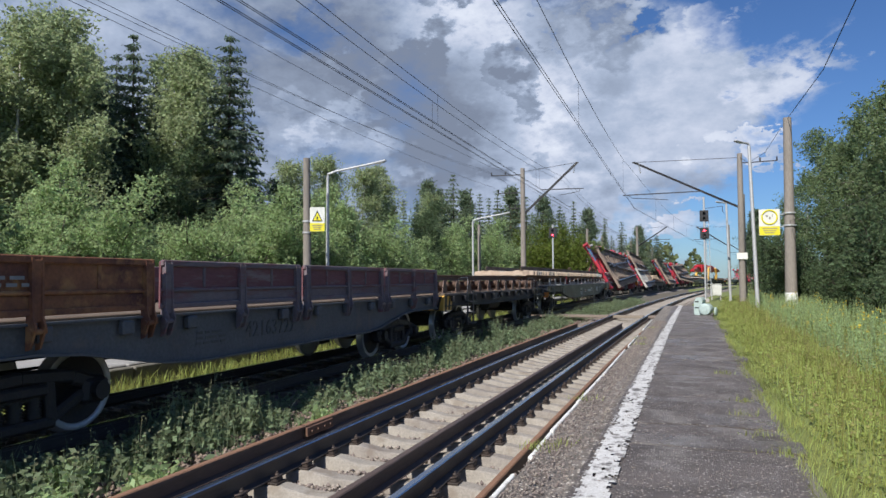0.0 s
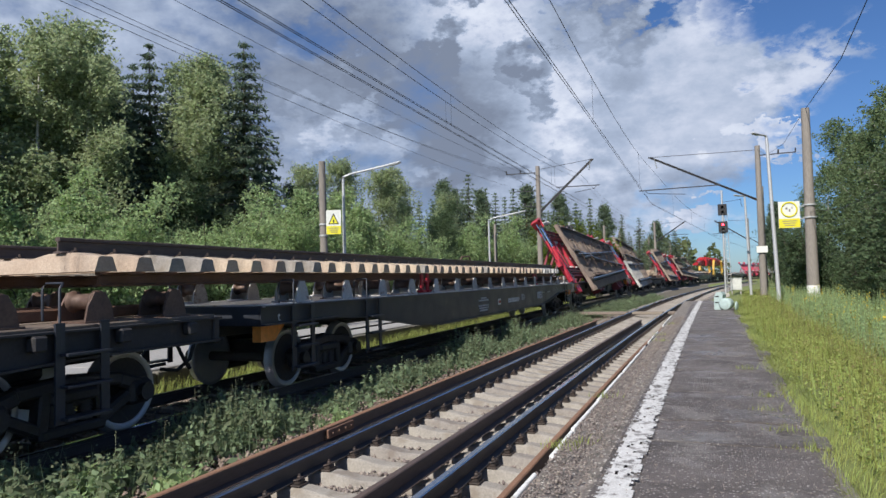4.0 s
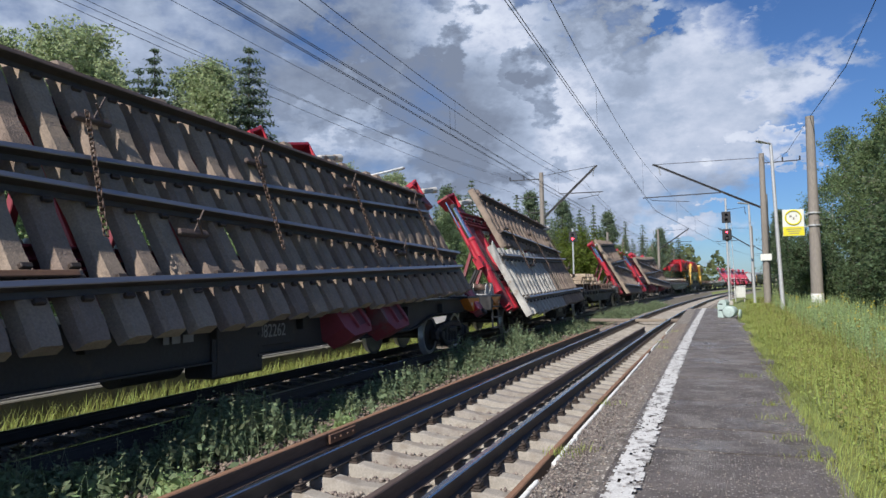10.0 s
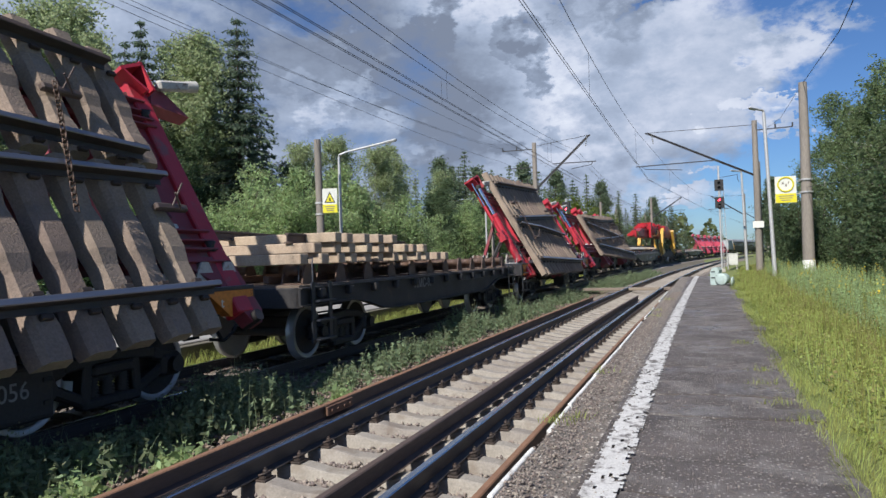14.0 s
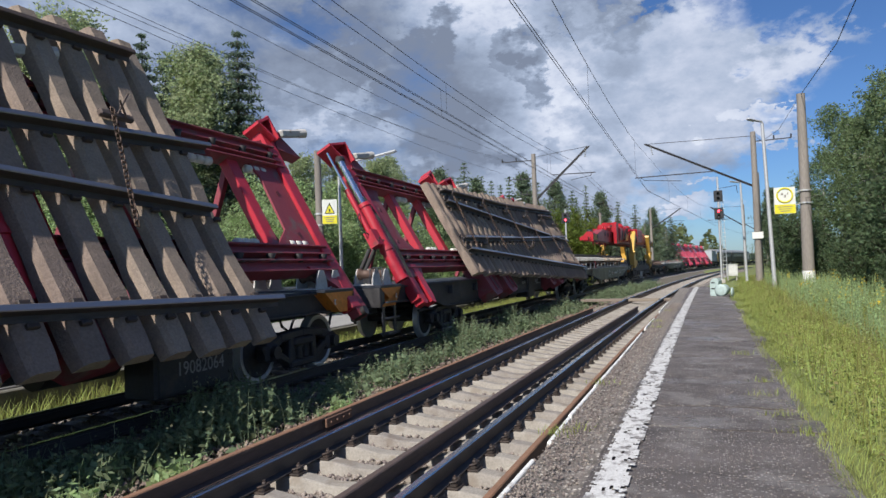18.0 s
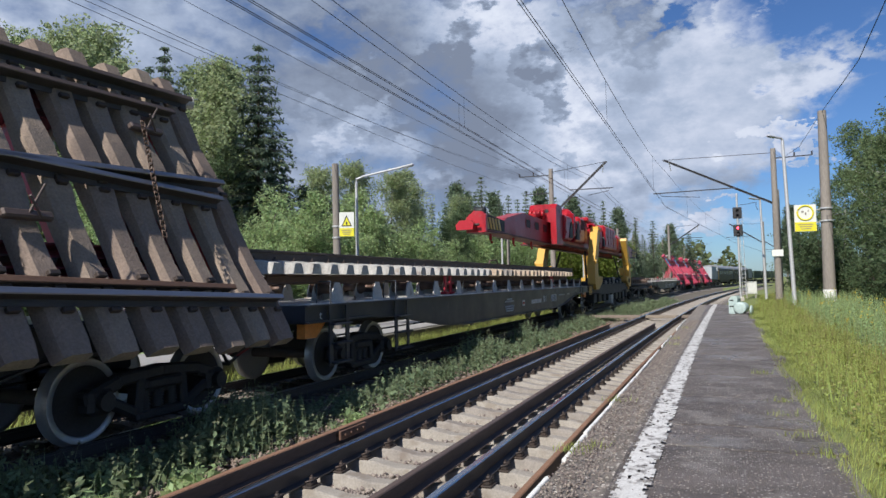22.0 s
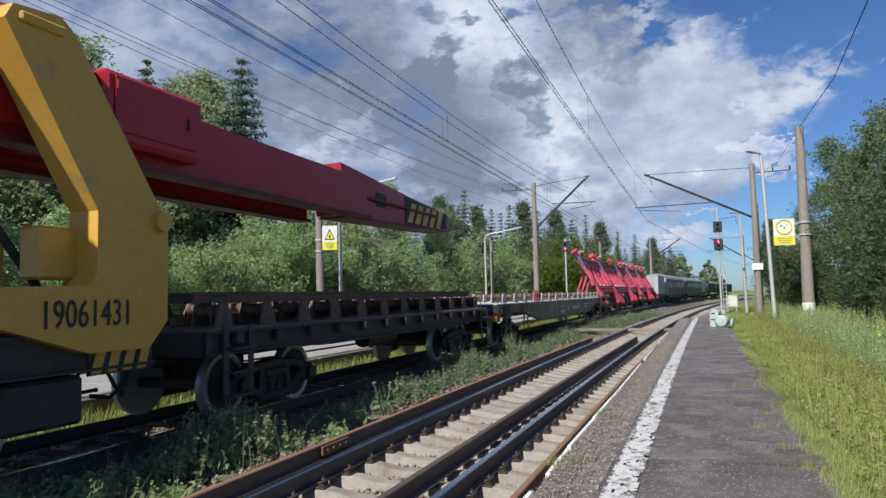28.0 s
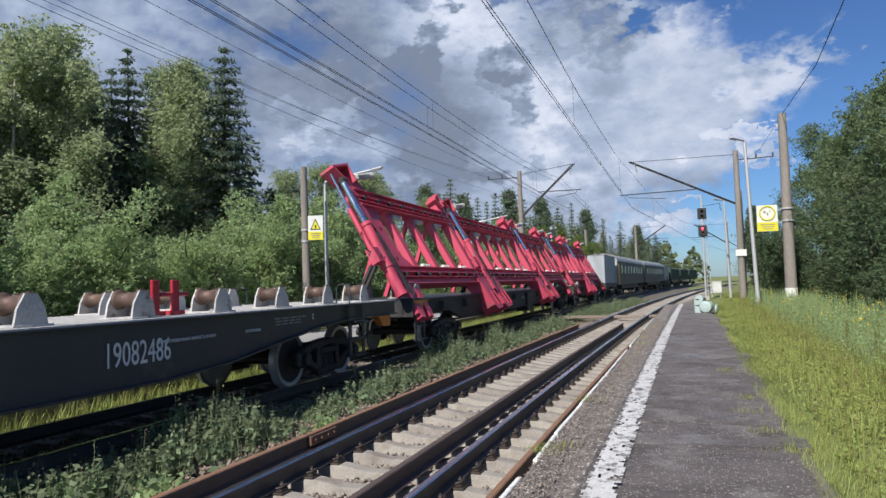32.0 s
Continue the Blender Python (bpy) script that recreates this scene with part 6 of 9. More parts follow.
CARS = []


def underframe(t, length, z, mat):
    """Centre sill, cross-bearers, brake gear and air tank below the deck."""
    m = Mesh().box((0, 0, z - 0.28), (0.42, length - 0.2, 0.42), 0.02)
    part("centre_sill", m, M["wagon_black"], t)
    n = int(length / 2.1)
    for i in range(n + 1):
        y = -length / 2 + 0.5 + (length - 1.0) * i / n
        part("cross_bearer", Mesh().box((0, y, z - 0.18), (2.6, 0.12, 0.22), 0.01), M["wagon_black"], t)
    part("air_tank", Mesh().tube([(0.75, -0.7, 0.85), (0.75, 0.7, 0.85)], 0.19, 14), M["wagon_black"], t)
    part("brake_cylinder", Mesh().tube([(-0.4, 1.2, 0.86), (-0.4, 1.9, 0.86)], 0.17, 12), M["wagon_black"], t)
    part("brake_rod", Mesh().tube([(0.15, -length / 2 + 2, 0.68), (0.15, length / 2 - 2, 0.68)], 0.02, 6), M["wagon_black"], t)


def end_sills(t, length, z, depth, mat):
    for s in (-1, 1):
        part("end_sill", Mesh().box((0, s * (length / 2 - 0.06), z - depth / 2), (2.84, 0.12, depth), 0.015), M[mat], t)


# open flat wagon with hinged side boards
def side_board_wagon(s_mid):
    t = wagon("side_board_wagon", "grey flat wagon with worn maroon and rusty side boards", 7.31, 4.86, s_mid=s_mid)
    length = 13.4
    for x in (-1.36, 1.36):
        part("side_sill", sill(length, 1.30, 0.98, 0.66, 2.6, 2.4, x, mat="wagon_faded"), None, t)
    end_sills(t, length, 1.30, 0.34, "wagon_faded")
    underframe(t, length, 1.28, "wagon_faded")
    part("deck", Mesh().box((0, 0, 1.31), (2.74, length - 0.1, 0.05), 0.01), M["deck_wood"], t)
    for x in (-1, 1):
        n = 4
        for i in range(n):
            y0 = -length / 2 + 0.08 + (length - 0.1) * i / n
            y1 = y0 + (length - 0.1) / n - 0.14
            rust = i == 0
            px = x * 1.43
            b = part("side_board", Mesh().box((px, (y0 + y1) / 2, 1.665), (0.035, y1 - y0, 0.58), 0.006), M["rusty_board" if rust else "maroon"], t, "hinged steel side board, paint worn to rust" if rust else "hinged steel side board in worn maroon")
            trim = M["rusty_board" if rust else "violet"]
            for z, h in ((1.935, 0.08), (1.405, 0.07), (1.60, 0.045)):
                part("edge_rail", Mesh().box((px + x * 0.03, (y0 + y1) / 2, z), (0.055, y1 - y0, h), 0.012), trim, b)
            low = Mesh().box((px + x * 0.021, (y0 + y1) / 2, 1.505), (0.012, y1 - y0 - 0.1, 0.13), 0.003)
            part("lower_sheet", low, trim, b)
            for yy in (y0 + 0.09, (y0 + y1) / 2, y1 - 0.09):
                k = Mesh()
                for d in (-0.055, 0.055):
                    k.prism([(px + x * o, z) for o, z in ((0.0, 1.03), (0.06, 1.05), (0.13, 1.26), (0.09, 1.36), (0.07, 1.95), (0.0, 1.95))], 1, yy + d - 0.012, yy + d + 0.012)
                k.box((px + x * 0.06, yy, 1.62), (0.02, 0.12, 0.62), 0.004)
                k.tube([(px + x * 0.08, yy - 0.09, 1.22), (px + x * 0.08, yy + 0.09, 1.22)], 0.03, 8)
                part("hinge", k, trim, b)
            for yy in (y0 + 0.8, y1 - 0.8):
                part("sheet_rib", Mesh().box((px + x * 0.022, yy, 1.76), (0.02, 0.05, 0.26), 0.005), trim, b)
        for i in range(12):
            y = -length / 2 + 0.7 + i * 1.09
            part("stake_pocket", Mesh().box((x * 1.44, y, 1.18), (0.10, 0.18, 0.17), 0.02), M["wagon_faded"], t)
    for s in (-1, 1):
        part("end_board", Mesh().box((0, s * (length / 2 - 0.03), 1.60), (2.7, 0.04, 0.46), 0.008), M["maroon"], t)
    stencil(t, "42163722", 0.34, 1.392, -0.8, 0.98, "lettering_faint")
    text_bars(t, 1.392, -2.3, 1.02, 3, 0.6, mat="lettering_faint")
    text_bars(t, 1.475, -5.4, 1.75, 2, 0.5, mat="lettering_dull")
    return t


# long platform with rollers
def roller_platform(s_mid, half, number, logo, gap, label=""):
    """Long wagon with a fish-bellied sill; logo: where its white plate sits, from the middle; gap: from there to its number."""
    t = wagon("roller_platform", label, half, half - 3.0, s_mid=s_mid)
    length = 2 * half - 1.1
    for x in (-1.40, 1.40):
        part("side_sill", sill(length, 1.40, 1.12, 0.65, half - 7.7, 5.0, x), None, t)
    end_sills(t, length, 1.40, 0.30, "wagon_grey")
    underframe(t, length, 1.38, "wagon_grey")
    part("deck", Mesh().box((0, 0, 1.405), (2.84, length - 0.05, 0.03), 0.006), M["bracket"], t, "pale worn steel deck")
    for s in (-1, 1):
        for x, y in ((1, 10.75), (-1, 10.75)) if s > 0 else ((1, 11.7), (1, 9.2), (-1, 11.7)):
            boarding_ladder(t, Matrix.Translation((x * 1.48, s * y, 0)) @ Matrix.Rotation(0 if x > 0 else math.pi, 4, "Z"))
        part("corner_gusset", Mesh().prism([(length / 2 - 0.75, 1.12), (length / 2 - 0.1, 1.12), (length / 2 - 0.1, 0.86), (length / 2 - 0.45, 0.86)], 0, 1.2, 1.35), M["orange"], t, "orange gusset plate").scale = (1, s, 1)
    rollers(t, [3.93 + 1.53 * i for i in range(-10, 6)], 1.42)
    for y in (-5.7, 5.98):
        for dy in (-0.18, 0.18):
            st = part("stop_post", Mesh().box((1.12, y + dy, 1.66), (0.05, 0.13, 0.46), 0.01), M["red"], t, "small red stop post")
            part("stop_foot", Mesh().box((1.12, y + dy, 1.46), (0.16, 0.22, 0.06), 0.01), M["red"], st)
        part("stop_bolt", Mesh().tube([(1.12, y - 0.1, 1.70), (1.12, y + 0.42, 1.70)], 0.03, 8), M["red"], t)
    stencil(t, number, 0.40, 1.43, logo + gap, 1.02).scale = (1, 0.66, 1)
    stencil(t, "ПР-1", 0.30, 1.43, logo + 3.07, 1.02).scale = (1, 0.8, 1)
    for i in range(12):
        part("maker_mark", Mesh().box((1.43, logo + 1.10 + i * 0.122, 0.99), (0.006, 0.080, 0.14), 0), M["lettering"], t)
    lg = part("logo_plate", Mesh().box((1.43, logo, 0.99), (0.008, 0.30, 0.19), 0), M["lettering"], t, "white plate with a red emblem")
    part("logo_emblem", Mesh().box((1.437, logo, 0.99), (0.006, 0.22, 0.07), 0), M["lettering_red"], lg)
    for text, z in (("ОСЕВАЯ НАГРУЗКА", 1.155), ("В ПОРОЖНЕМ СОСТОЯНИИ,ТС 8,5", 1.09), ("ТОРМОЗНОЕ НАЖАТИЕ НА ОСЬ, ТС", 0.94), ("В ПОРОЖНЕМ СОСТОЯНИИ 3,50", 0.87), ("В ГРУЖЕНОМ СОСТОЯНИИ", 0.80)):
        stencil(t, text, 0.062, 1.43, logo - 1.65, z).scale = (1, 0.92, 1)
    stencil(t, "КОНСТРУКЦИОННАЯ СКОРОСТЬ 90 КМ/Ч", 0.058, 1.43, logo + 6.05, 1.12).scale = (1, 0.92, 1)
    stencil(t, "АВТОРЕЖИМ", 0.058, 1.43, logo + 7.45, 1.12)
    text_bars(t, 1.43, logo + 8.4, 1.26, 3, 0.8, 0.022, gap=0.045)
    stencil(t, "t", 0.2, 1.43, logo + 9.2, 1.25)
    stencil(t, "t", 0.2, 1.43, -half + 1.0, 1.22)
    return t


def loaded_track(s_mid, s0, s1, pale=(), label="", over=-0.1):
    """Length of track ready to lay: concrete sleepers with rails, on low brown beams; rides with its wagon."""
    t = thing("track_length", label, "loaded track", group="loaded lengths of track")
    rng = random.Random(int(s0))
    h = (s1 - s0) / 2
    for x in (-0.8, 0.8):
        m = Mesh()
        m.v, n = [], 14
        pr = rail_profile(x, 2.30)
        m.add([(a, -h + 0.1, z) for a, z in pr] + [(a, h + over, z) for a, z in pr], [(j, (j + 1) % n, n + (j + 1) % n, n + j) for j in range(n)] + [tuple(reversed(range(n))), tuple(range(n, 2 * n))])
        part("rail", m, M["rail_old"], t, "dark rail clipped on the sleepers")
        m = Mesh()
        pr = rail_profile(x * 1.18, 1.915, 0.95)
        m.add([(a, -h + 0.5, z) for a, z in pr] + [(a, h - 0.5, z) for a, z in pr], [(j, (j + 1) % n, n + (j + 1) % n, n + j) for j in range(n)] + [tuple(reversed(range(n))), tuple(range(n, 2 * n))])
        part("skid_rail", m, M["rail_rust"], t, "brown skid rail under the sleepers")
    k = int((2 * h - 0.4) / 0.55)
    for i in range(k):
        y = -h + 0.25 + i * 0.55
        u = (y + h) / (2 * h)
        mat = "panel_pale" if any(a <= u <= b for a, b in pale) else ("concrete_rust" if noise.noise((y * 0.7, s_mid, 0)) > -0.35 else "concrete")
        part("sleeper", SLEEPER[mat], None, t, m=pose(rng.uniform(-0.03, 0.03), y, 1.905, 0, 0, rng.uniform(-0.6, 0.6)) @ Matrix.Diagonal((1, 1.12, 1.15, 1)))
        for x in (-0.8, 0.8):
            for d in (-0.10, 0.10):
                part("clip", CLIP, None, t, m=pose(x + d, y, 2.125))
    m = Mesh()
    m.tube([(0.5, 1.0, 2.15), (0.55, 1.15, 2.42), (0.6, 1.7, 2.45), (0.62, 1.95, 2.15)], 0.03, 6)
    part("lifting_eye", m, M["chain"], t)
    CARS.append((t, s_mid, h * 0.75))
    return t


CLIP = Mesh().box((0, 0, 0), (0.05, 0.12, 0.05), 0.01).tube([(0, 0, 0.0), (0, 0, 0.06)], 0.022, 6).data("clip", M["clip"])


# short flat wagons with rusty rollers
def short_flat(s_mid, half, label, load="", mark="", stripes=False):
    t = wagon("flat_wagon", label, half, half - 2.6, s_mid=s_mid)
    length = 2 * half - 1.2
    for x in (-1.36, 1.36):
        part("side_sill", sill(length, 1.30, 1.00, 0.94 if not load == "planks" else 0.70, 3.2, 1.8, x, mat="wagon_black"), None, t)
    end_sills(t, length, 1.30, 0.34, "wagon_black")
    underframe(t, length, 1.28, "wagon_black")
    part("deck", Mesh().box((0, 0, 1.315), (2.74, length - 0.1, 0.05), 0.01), M["deck_wood"], t)
    for x in (-1, 1):
        for i in range(13):
            y = -length / 2 + 0.6 + i * (length - 1.2) / 12
            part("stake_pocket", Mesh().box((x * 1.45, y, 1.19), (0.12, 0.16, 0.16), 0.02), M["wagon_black"], t)
    rollers(t, [-length / 2 + 0.6 + i * (length - 1.2) / 11 for i in range(12)], 1.34, (-1.0, 1.0), "roller")
    for x in (-0.55, 0.55):
        part("guide_rail", Mesh().box((x, 0, 1.43), (0.12, length - 0.6, 0.14), 0.02), M["rail_rust"], t, "rusty guide beam on the deck")
    for s in (-1, 1):
        r = Matrix.Translation((1.46, s * (length / 2 - (2.2 if stripes else 0.6)), 0))
        boarding_ladder(t, r)
    if stripes:
        y0 = -length / 2
        for i in range(6):
            m = Mesh().prism([(y0 - 0.14 + i * 0.14, 0.88), (y0 + i * 0.14, 0.88), (y0 + i * 0.14 + 0.10, 1.30), (y0 - 0.04 + i * 0.14, 1.30)], 0, 1.385, 1.415)
            part("stripe", m, M["yellow" if i % 2 == 0 else "black"], t, "yellow and black warning stripe")
        part("stripe_board", Mesh().box((0, y0 - 0.02, 1.08), (2.8, 0.05, 0.4), 0.01), M["yellow"], t)
        for i in range(9):
            m = Mesh().prism([(-1.3 + i * 0.3, 0.89), (-1.15 + i * 0.3, 0.89), (-1.05 + i * 0.3, 1.27), (-1.2 + i * 0.3, 1.27)], 1, y0 - 0.055, y0 - 0.046)
            part("stripe", m, M["black"], t)
    if mark:
        stencil(t, mark, 0.30, 1.41, -1.5, 1.14, "lettering_dull")
    text_bars(t, 1.41, 2.0, 1.14, 1, 2.2, 0.12, mat="lettering_faint")
    return t


TIMBER = Mesh().box((0, 0, 0), (2.75, 0.25, 0.18), 0.015).data("timber", M["concrete_rust"])


def timber_stack(s_mid, s0):
    """Loose sleepers stacked across the front half of a wagon, some old rails on top."""
    t = thing("sleeper_stack", "untidy stack of pale and rusty sleepers with rails", "sleeper stack")
    y0 = s0 - s_mid
    rng = random.Random(7)
    for k, (z, n) in enumerate(((1.77, 12), (1.96, 9), (2.15, 5))):
        for i in range(n):
            part("sleeper", TIMBER, None, t, m=pose(rng.uniform(-0.08, 0.08), y0 + 0.2 + i * 0.60 + 0.5 * k, z, 0, 0, rng.uniform(-1.5, 1.5)))
    for x in (-0.8, 0.8):
        m = Mesh()
        pr = rail_profile(x, 2.36 if x < 0 else 2.24)
        m.add([(a, y0 + 0.5, z) for a, z in pr] + [(a, y0 + 5.5, z - 0.1) for a, z in pr], [(j, (j + 1) % 14, 14 + (j + 1) % 14, 14 + j) for j in range(14)] + [tuple(reversed(range(14))), tuple(range(14, 28))])
        part("rail", m, M["rail_old"], t)
    CARS.append((t, s_mid, 4.5))


def rail_bundle(s_mid, s0, s1):
    """Bundle of brown rails lying on the rollers."""
    t = thing("rail_bundle", "bundle of rusty brown rails lying on the rollers", "rail bundle")
    for i, x in enumerate((-1.02, -0.75, -0.3, 0.2, 0.62, 0.98)):
        m = Mesh()
        pr = rail_profile(x, 1.70 + 0.15, 0.9)
        o = 0.3 * math.sin(i * 2.1)
        m.add([(a, s0 - s_mid + o, z) for a, z in pr] + [(a, s1 - s_mid + o, z) for a, z in pr], [(j, (j + 1) % 14, 14 + (j + 1) % 14, 14 + j) for j in range(14)] + [tuple(reversed(range(14))), tuple(range(14, 28))])
        part("rail", m, M["rail_rust" if i % 2 else "rail_old"], t)
    CARS.append((t, s_mid, 4.5))


# ---- wagons that carry switches on a tilted frame ----
# The frame's plane leans back: w runs up it from the near foot, n stands off it towards the platform.
FOOT, UPW, OUT = Vector((1.45, 0, 0.95)), Vector((-0.489, 0, 0.872)), Vector((0.872, 0, 0.489))


def slope(y, w, n=0.0):
    return FOOT + UPW * w + OUT * n + Vector((0, y, 0))


def slope_bar(mesh, a, b, width, depth, n=0.0, bevel=0.01, slot=0):
    """Bar in the frame's plane between (y, w) points a and b; depth across the plane."""
    return mesh.bar(slope(a[0], a[1], n), slope(b[0], b[1], n), width, depth, up=OUT, b=bevel, slot=slot)


def slope_plate(mesh, pts, n0, n1, slot=0):
    k = len(pts)
    vs = [slope(y, w, n0) for y, w in pts] + [slope(y, w, n1) for y, w in pts]
    return mesh.add(vs, [(i, (i + 1) % k, k + (i + 1) % k, k + i) for i in range(k)] + [tuple(reversed(range(k))), tuple(range(k, 2 * k))], slot)


SMALL_ROLLER = Mesh().lathe([(0.02, -0.07), (0.075, -0.06), (0.075, 0.06), (0.02, 0.07)], (0, 0, 0), 1, 12).data("frame_roller", M["roller_white"])
BOLT_ROLLER = Mesh().lathe([(0.02, -0.08), (0.09, -0.07), (0.06, 0.0), (0.09, 0.07), (0.02, 0.08)], (0, 0, 0), 2, 12).data("guide_roller", M["bogie"])


def cylinder_set(t, y, red):
    """Hydraulic ram with its chrome rod before a frame column, and a thinner one next to it."""
    yc = y - 0.52
    m = Mesh().tube([slope(yc, 0.55, 0.10), slope(yc, 2.55, 0.16)], 0.135, 18)
    c = part("ram_barrel", m, red, t, "red hydraulic cylinder")
    for w in (0.6, 1.35, 2.5):
        q, d = slope(yc, w, 0.10 + 0.06 * (w - 0.55) / 2.0), UPW * 0.045
        part("ram_collar", Mesh().tube([q - d, q + d], 0.158, 18), red, c)
    part("ram_rod", Mesh().tube([slope(yc, 2.55, 0.16), slope(yc, 3.72, 0.18)], 0.08, 14), M["chrome"], c, "bright chromed piston rod")
    part("ram_clevis", Mesh().box(slope(yc + 0.02, 3.76, 0.18), (0.2, 0.2, 0.2), 0.05), M["bogie"], c)
    part("slim_barrel", Mesh().tube([slope(yc - 0.30, 1.55, 0.08), slope(yc - 0.30, 2.95, 0.10)], 0.062, 12), red, c)
    part("slim_rod", Mesh().tube([slope(yc - 0.30, 2.95, 0.10), slope(yc - 0.30, 3.95, 0.12)], 0.03, 10), M["chrome"], c)
    lug = Mesh()
    slope_plate(lug, [(yc - 0.42, 1.45), (yc + 0.10, 1.45), (yc + 0.16, 1.62), (yc - 0.10, 1.84), (yc - 0.42, 1.84)], -0.02, 0.20)
    part("ram_lug", lug, red, c, "bolted red lug")
    for i in range(4):
        q = slope(yc - 0.34 + 0.12 * i, 1.54 + 0.07 * (i % 2), 0.20)
        part("bolt", Mesh().tube([q, q + OUT * 0.03], 0.022, 6), M["bogie"], c)
    for dy in (-0.30, -0.05):
        part("prop", Mesh().tube([slope(yc + dy, 1.5, -0.1), (0.25, yc + dy - 0.05, 1.42)], 0.05, 8), M["wagon_black"], c)
    for k in range(3):
        o = 0.06 * k
        part("hydraulic_hose", Mesh().tube([slope(yc + 0.14 + o, 0.55, 0.25), slope(yc + 0.20 + o, 1.3, 0.26), slope(yc + 0.13 + o, 2.0, 0.27), slope(yc + 0.10 + o, 2.75, 0.2)], 0.014, 6), M["rubber"], c)
    part("hose_loop", Mesh().tube([slope(yc - 0.36, 2.3, 0.12), slope(yc - 0.58, 2.15, 0.10), slope(yc - 0.60, 1.85, 0.08), slope(yc - 0.40, 1.75, 0.10)], 0.012, 6), M["rubber"], c)


def column(t, y, red, dull, cyl=False, plate=0, latch=False, last=False):
    """Sloping box column with a tray-shaped head, and where it ends the frame a broad gusset plate."""
    m = Mesh()
    slope_bar(m, (y, 0.05), (y, 4.05), 0.34, 0.26, 0.0, 0.02)
    c = part("column", m, red, t, "sloping red box column")
    back, tip = (y - 0.78, y + 0.22) if cyl else (y - 0.30, y + 0.24)
    hd = Mesh()
    slope_plate(hd, [(back, 4.10), (tip - 0.05, 4.06), (tip, 3.86), (back + 0.35, 3.80)], -0.14, -0.09)
    slope_plate(hd, [(back, 4.14), (tip, 4.38), (tip, 4.32), (back, 4.08)], -0.14, 0.26)
    slope_plate(hd, [(back, 4.14), (back + 0.05, 4.14), (back + 0.40, 3.80), (back + 0.33, 3.78)], -0.14, 0.26)
    slope_plate(hd, [(tip - 0.05, 4.38), (tip, 4.38), (tip, 3.84), (tip - 0.05, 3.84)], -0.14, 0.26)
    slope_plate(hd, [(back + 0.02, 4.12), (tip - 0.02, 4.34), (tip - 0.02, 4.0), (back + 0.35, 3.82)], -0.14, -0.05)
    part("column_head", hd, red, c, "flared open tray head")
    if latch:
        q = slope(y + 0.42, 4.02, 0.20)
        part("latch_arm", Mesh().bar(q, q + Vector((0.10, 0.62, 0.10)), 0.15, 0.16, b=0.03).tube([q + Vector((0.08, 0.55, 0.09)), q + Vector((0.14, 0.72, 0.12))], 0.095, 12), M["bracket"], c, "pale grey latch arm")
        st = Mesh()
        slope_plate(st, [(y + 0.18, 3.66), (y + 0.95, 3.58), (y + 0.62, 3.98), (y + 0.40, 4.12)], -0.10, 0.12)
        part("latch_bracket", st, dull, c)
    if last:
        leg = Mesh()
        slope_plate(leg, [(y - 0.95, 0.95), (y + 0.20, 0.95), (y + 0.36, 0.05), (y + 0.22, -0.14), (y + 0.02, -0.10), (y - 0.28, 0.50)], -0.10, 0.12)
        part("leg_plate", leg, dull, c, "tapering red leg plate")
        part("leg_pin", Mesh().tube([slope(y + 0.12, -0.05, -0.1), slope(y + 0.12, -0.05, 0.2)], 0.09, 12), M["bogie"], c)
    elif cyl and plate:
        for dy in (-0.06, 0.48):
            leg = Mesh()
            slope_plate(leg, [(y + dy - 0.14, 0.95), (y + dy + 0.16, 0.95), (y + dy + 0.24, 0.10), (y + dy + 0.16, -0.10), (y + dy - 0.02, -0.05)], -0.10, 0.14)
            part("foot", leg, red, c)
        hd = Mesh()
        slope_plate(hd, [(y - 0.16, 0.98), (y + 1.0, 0.98), (y + 0.75, 0.62), (y, 0.62)], -0.06, 0.13)
        part("foot_plate", hd, dull, c)
        blk = Mesh()
        slope_plate(blk, [(y + 0.14, 0.6), (y + 0.34, 0.6), (y + 0.38, -0.02), (y + 0.20, -0.06)], -0.2, 0.06)
        part("foot_block", blk, M["bracket"], c, "grey steel block in the foot")
    else:
        leg = Mesh()
        slope_plate(leg, [(y - 0.50, 1.0), (y + 0.42, 1.0), (y + 0.72, 0.05), (y + 0.60, -0.14), (y - 0.10, -0.20), (y - 0.30, -0.02)], -0.30, 0.20)
        f = part("skid", leg, dull, c, "boxy red skid below the frame")
        # dark sheet on the face gives the opening its shade
        w = Mesh()
        slope_plate(w, [(y + 0.08, 0.42), (y + 0.40, 0.42), (y + 0.52, 0.02), (y + 0.20, -0.02)], 0.20, 0.206)
        part("skid_opening", w, M["crane_dark"], f)
        for d in (0.02, 0.44):
            rim = Mesh()
            slope_bar(rim, (y + d, 0.46), (y + d + 0.13, -0.06), 0.05, 0.05, 0.22, 0.008)
            part("opening_rim", rim, dull, f)
    if plate:
        p = Mesh()
        k = plate
        slope_plate(p, [(y + k * 0.15, 0.95), (y + k * 1.75, 0.95), (y + k * 1.5, 1.36), (y + k * 0.95, 1.75), (y + k * 0.86, 2.9), (y + k * 1.1, 3.3), (y + k * 0.9, 3.62), (y + k * 0.15, 3.85)], 0.02, 0.06)
        g = part("gusset_plate", p, dull, c, "dusty red gusset plate")
        for w0 in (1.6, 2.5):
            q = Mesh()
            slope_bar(q, (y + k * 0.55, w0), (y + k * 0.58, w0 + 0.10), 0.10, 0.02, 0.06, 0.002)
            part("slot", q, M["crane_dark"], g)
    if cyl:
        cylinder_set(t, y, red)
    return c


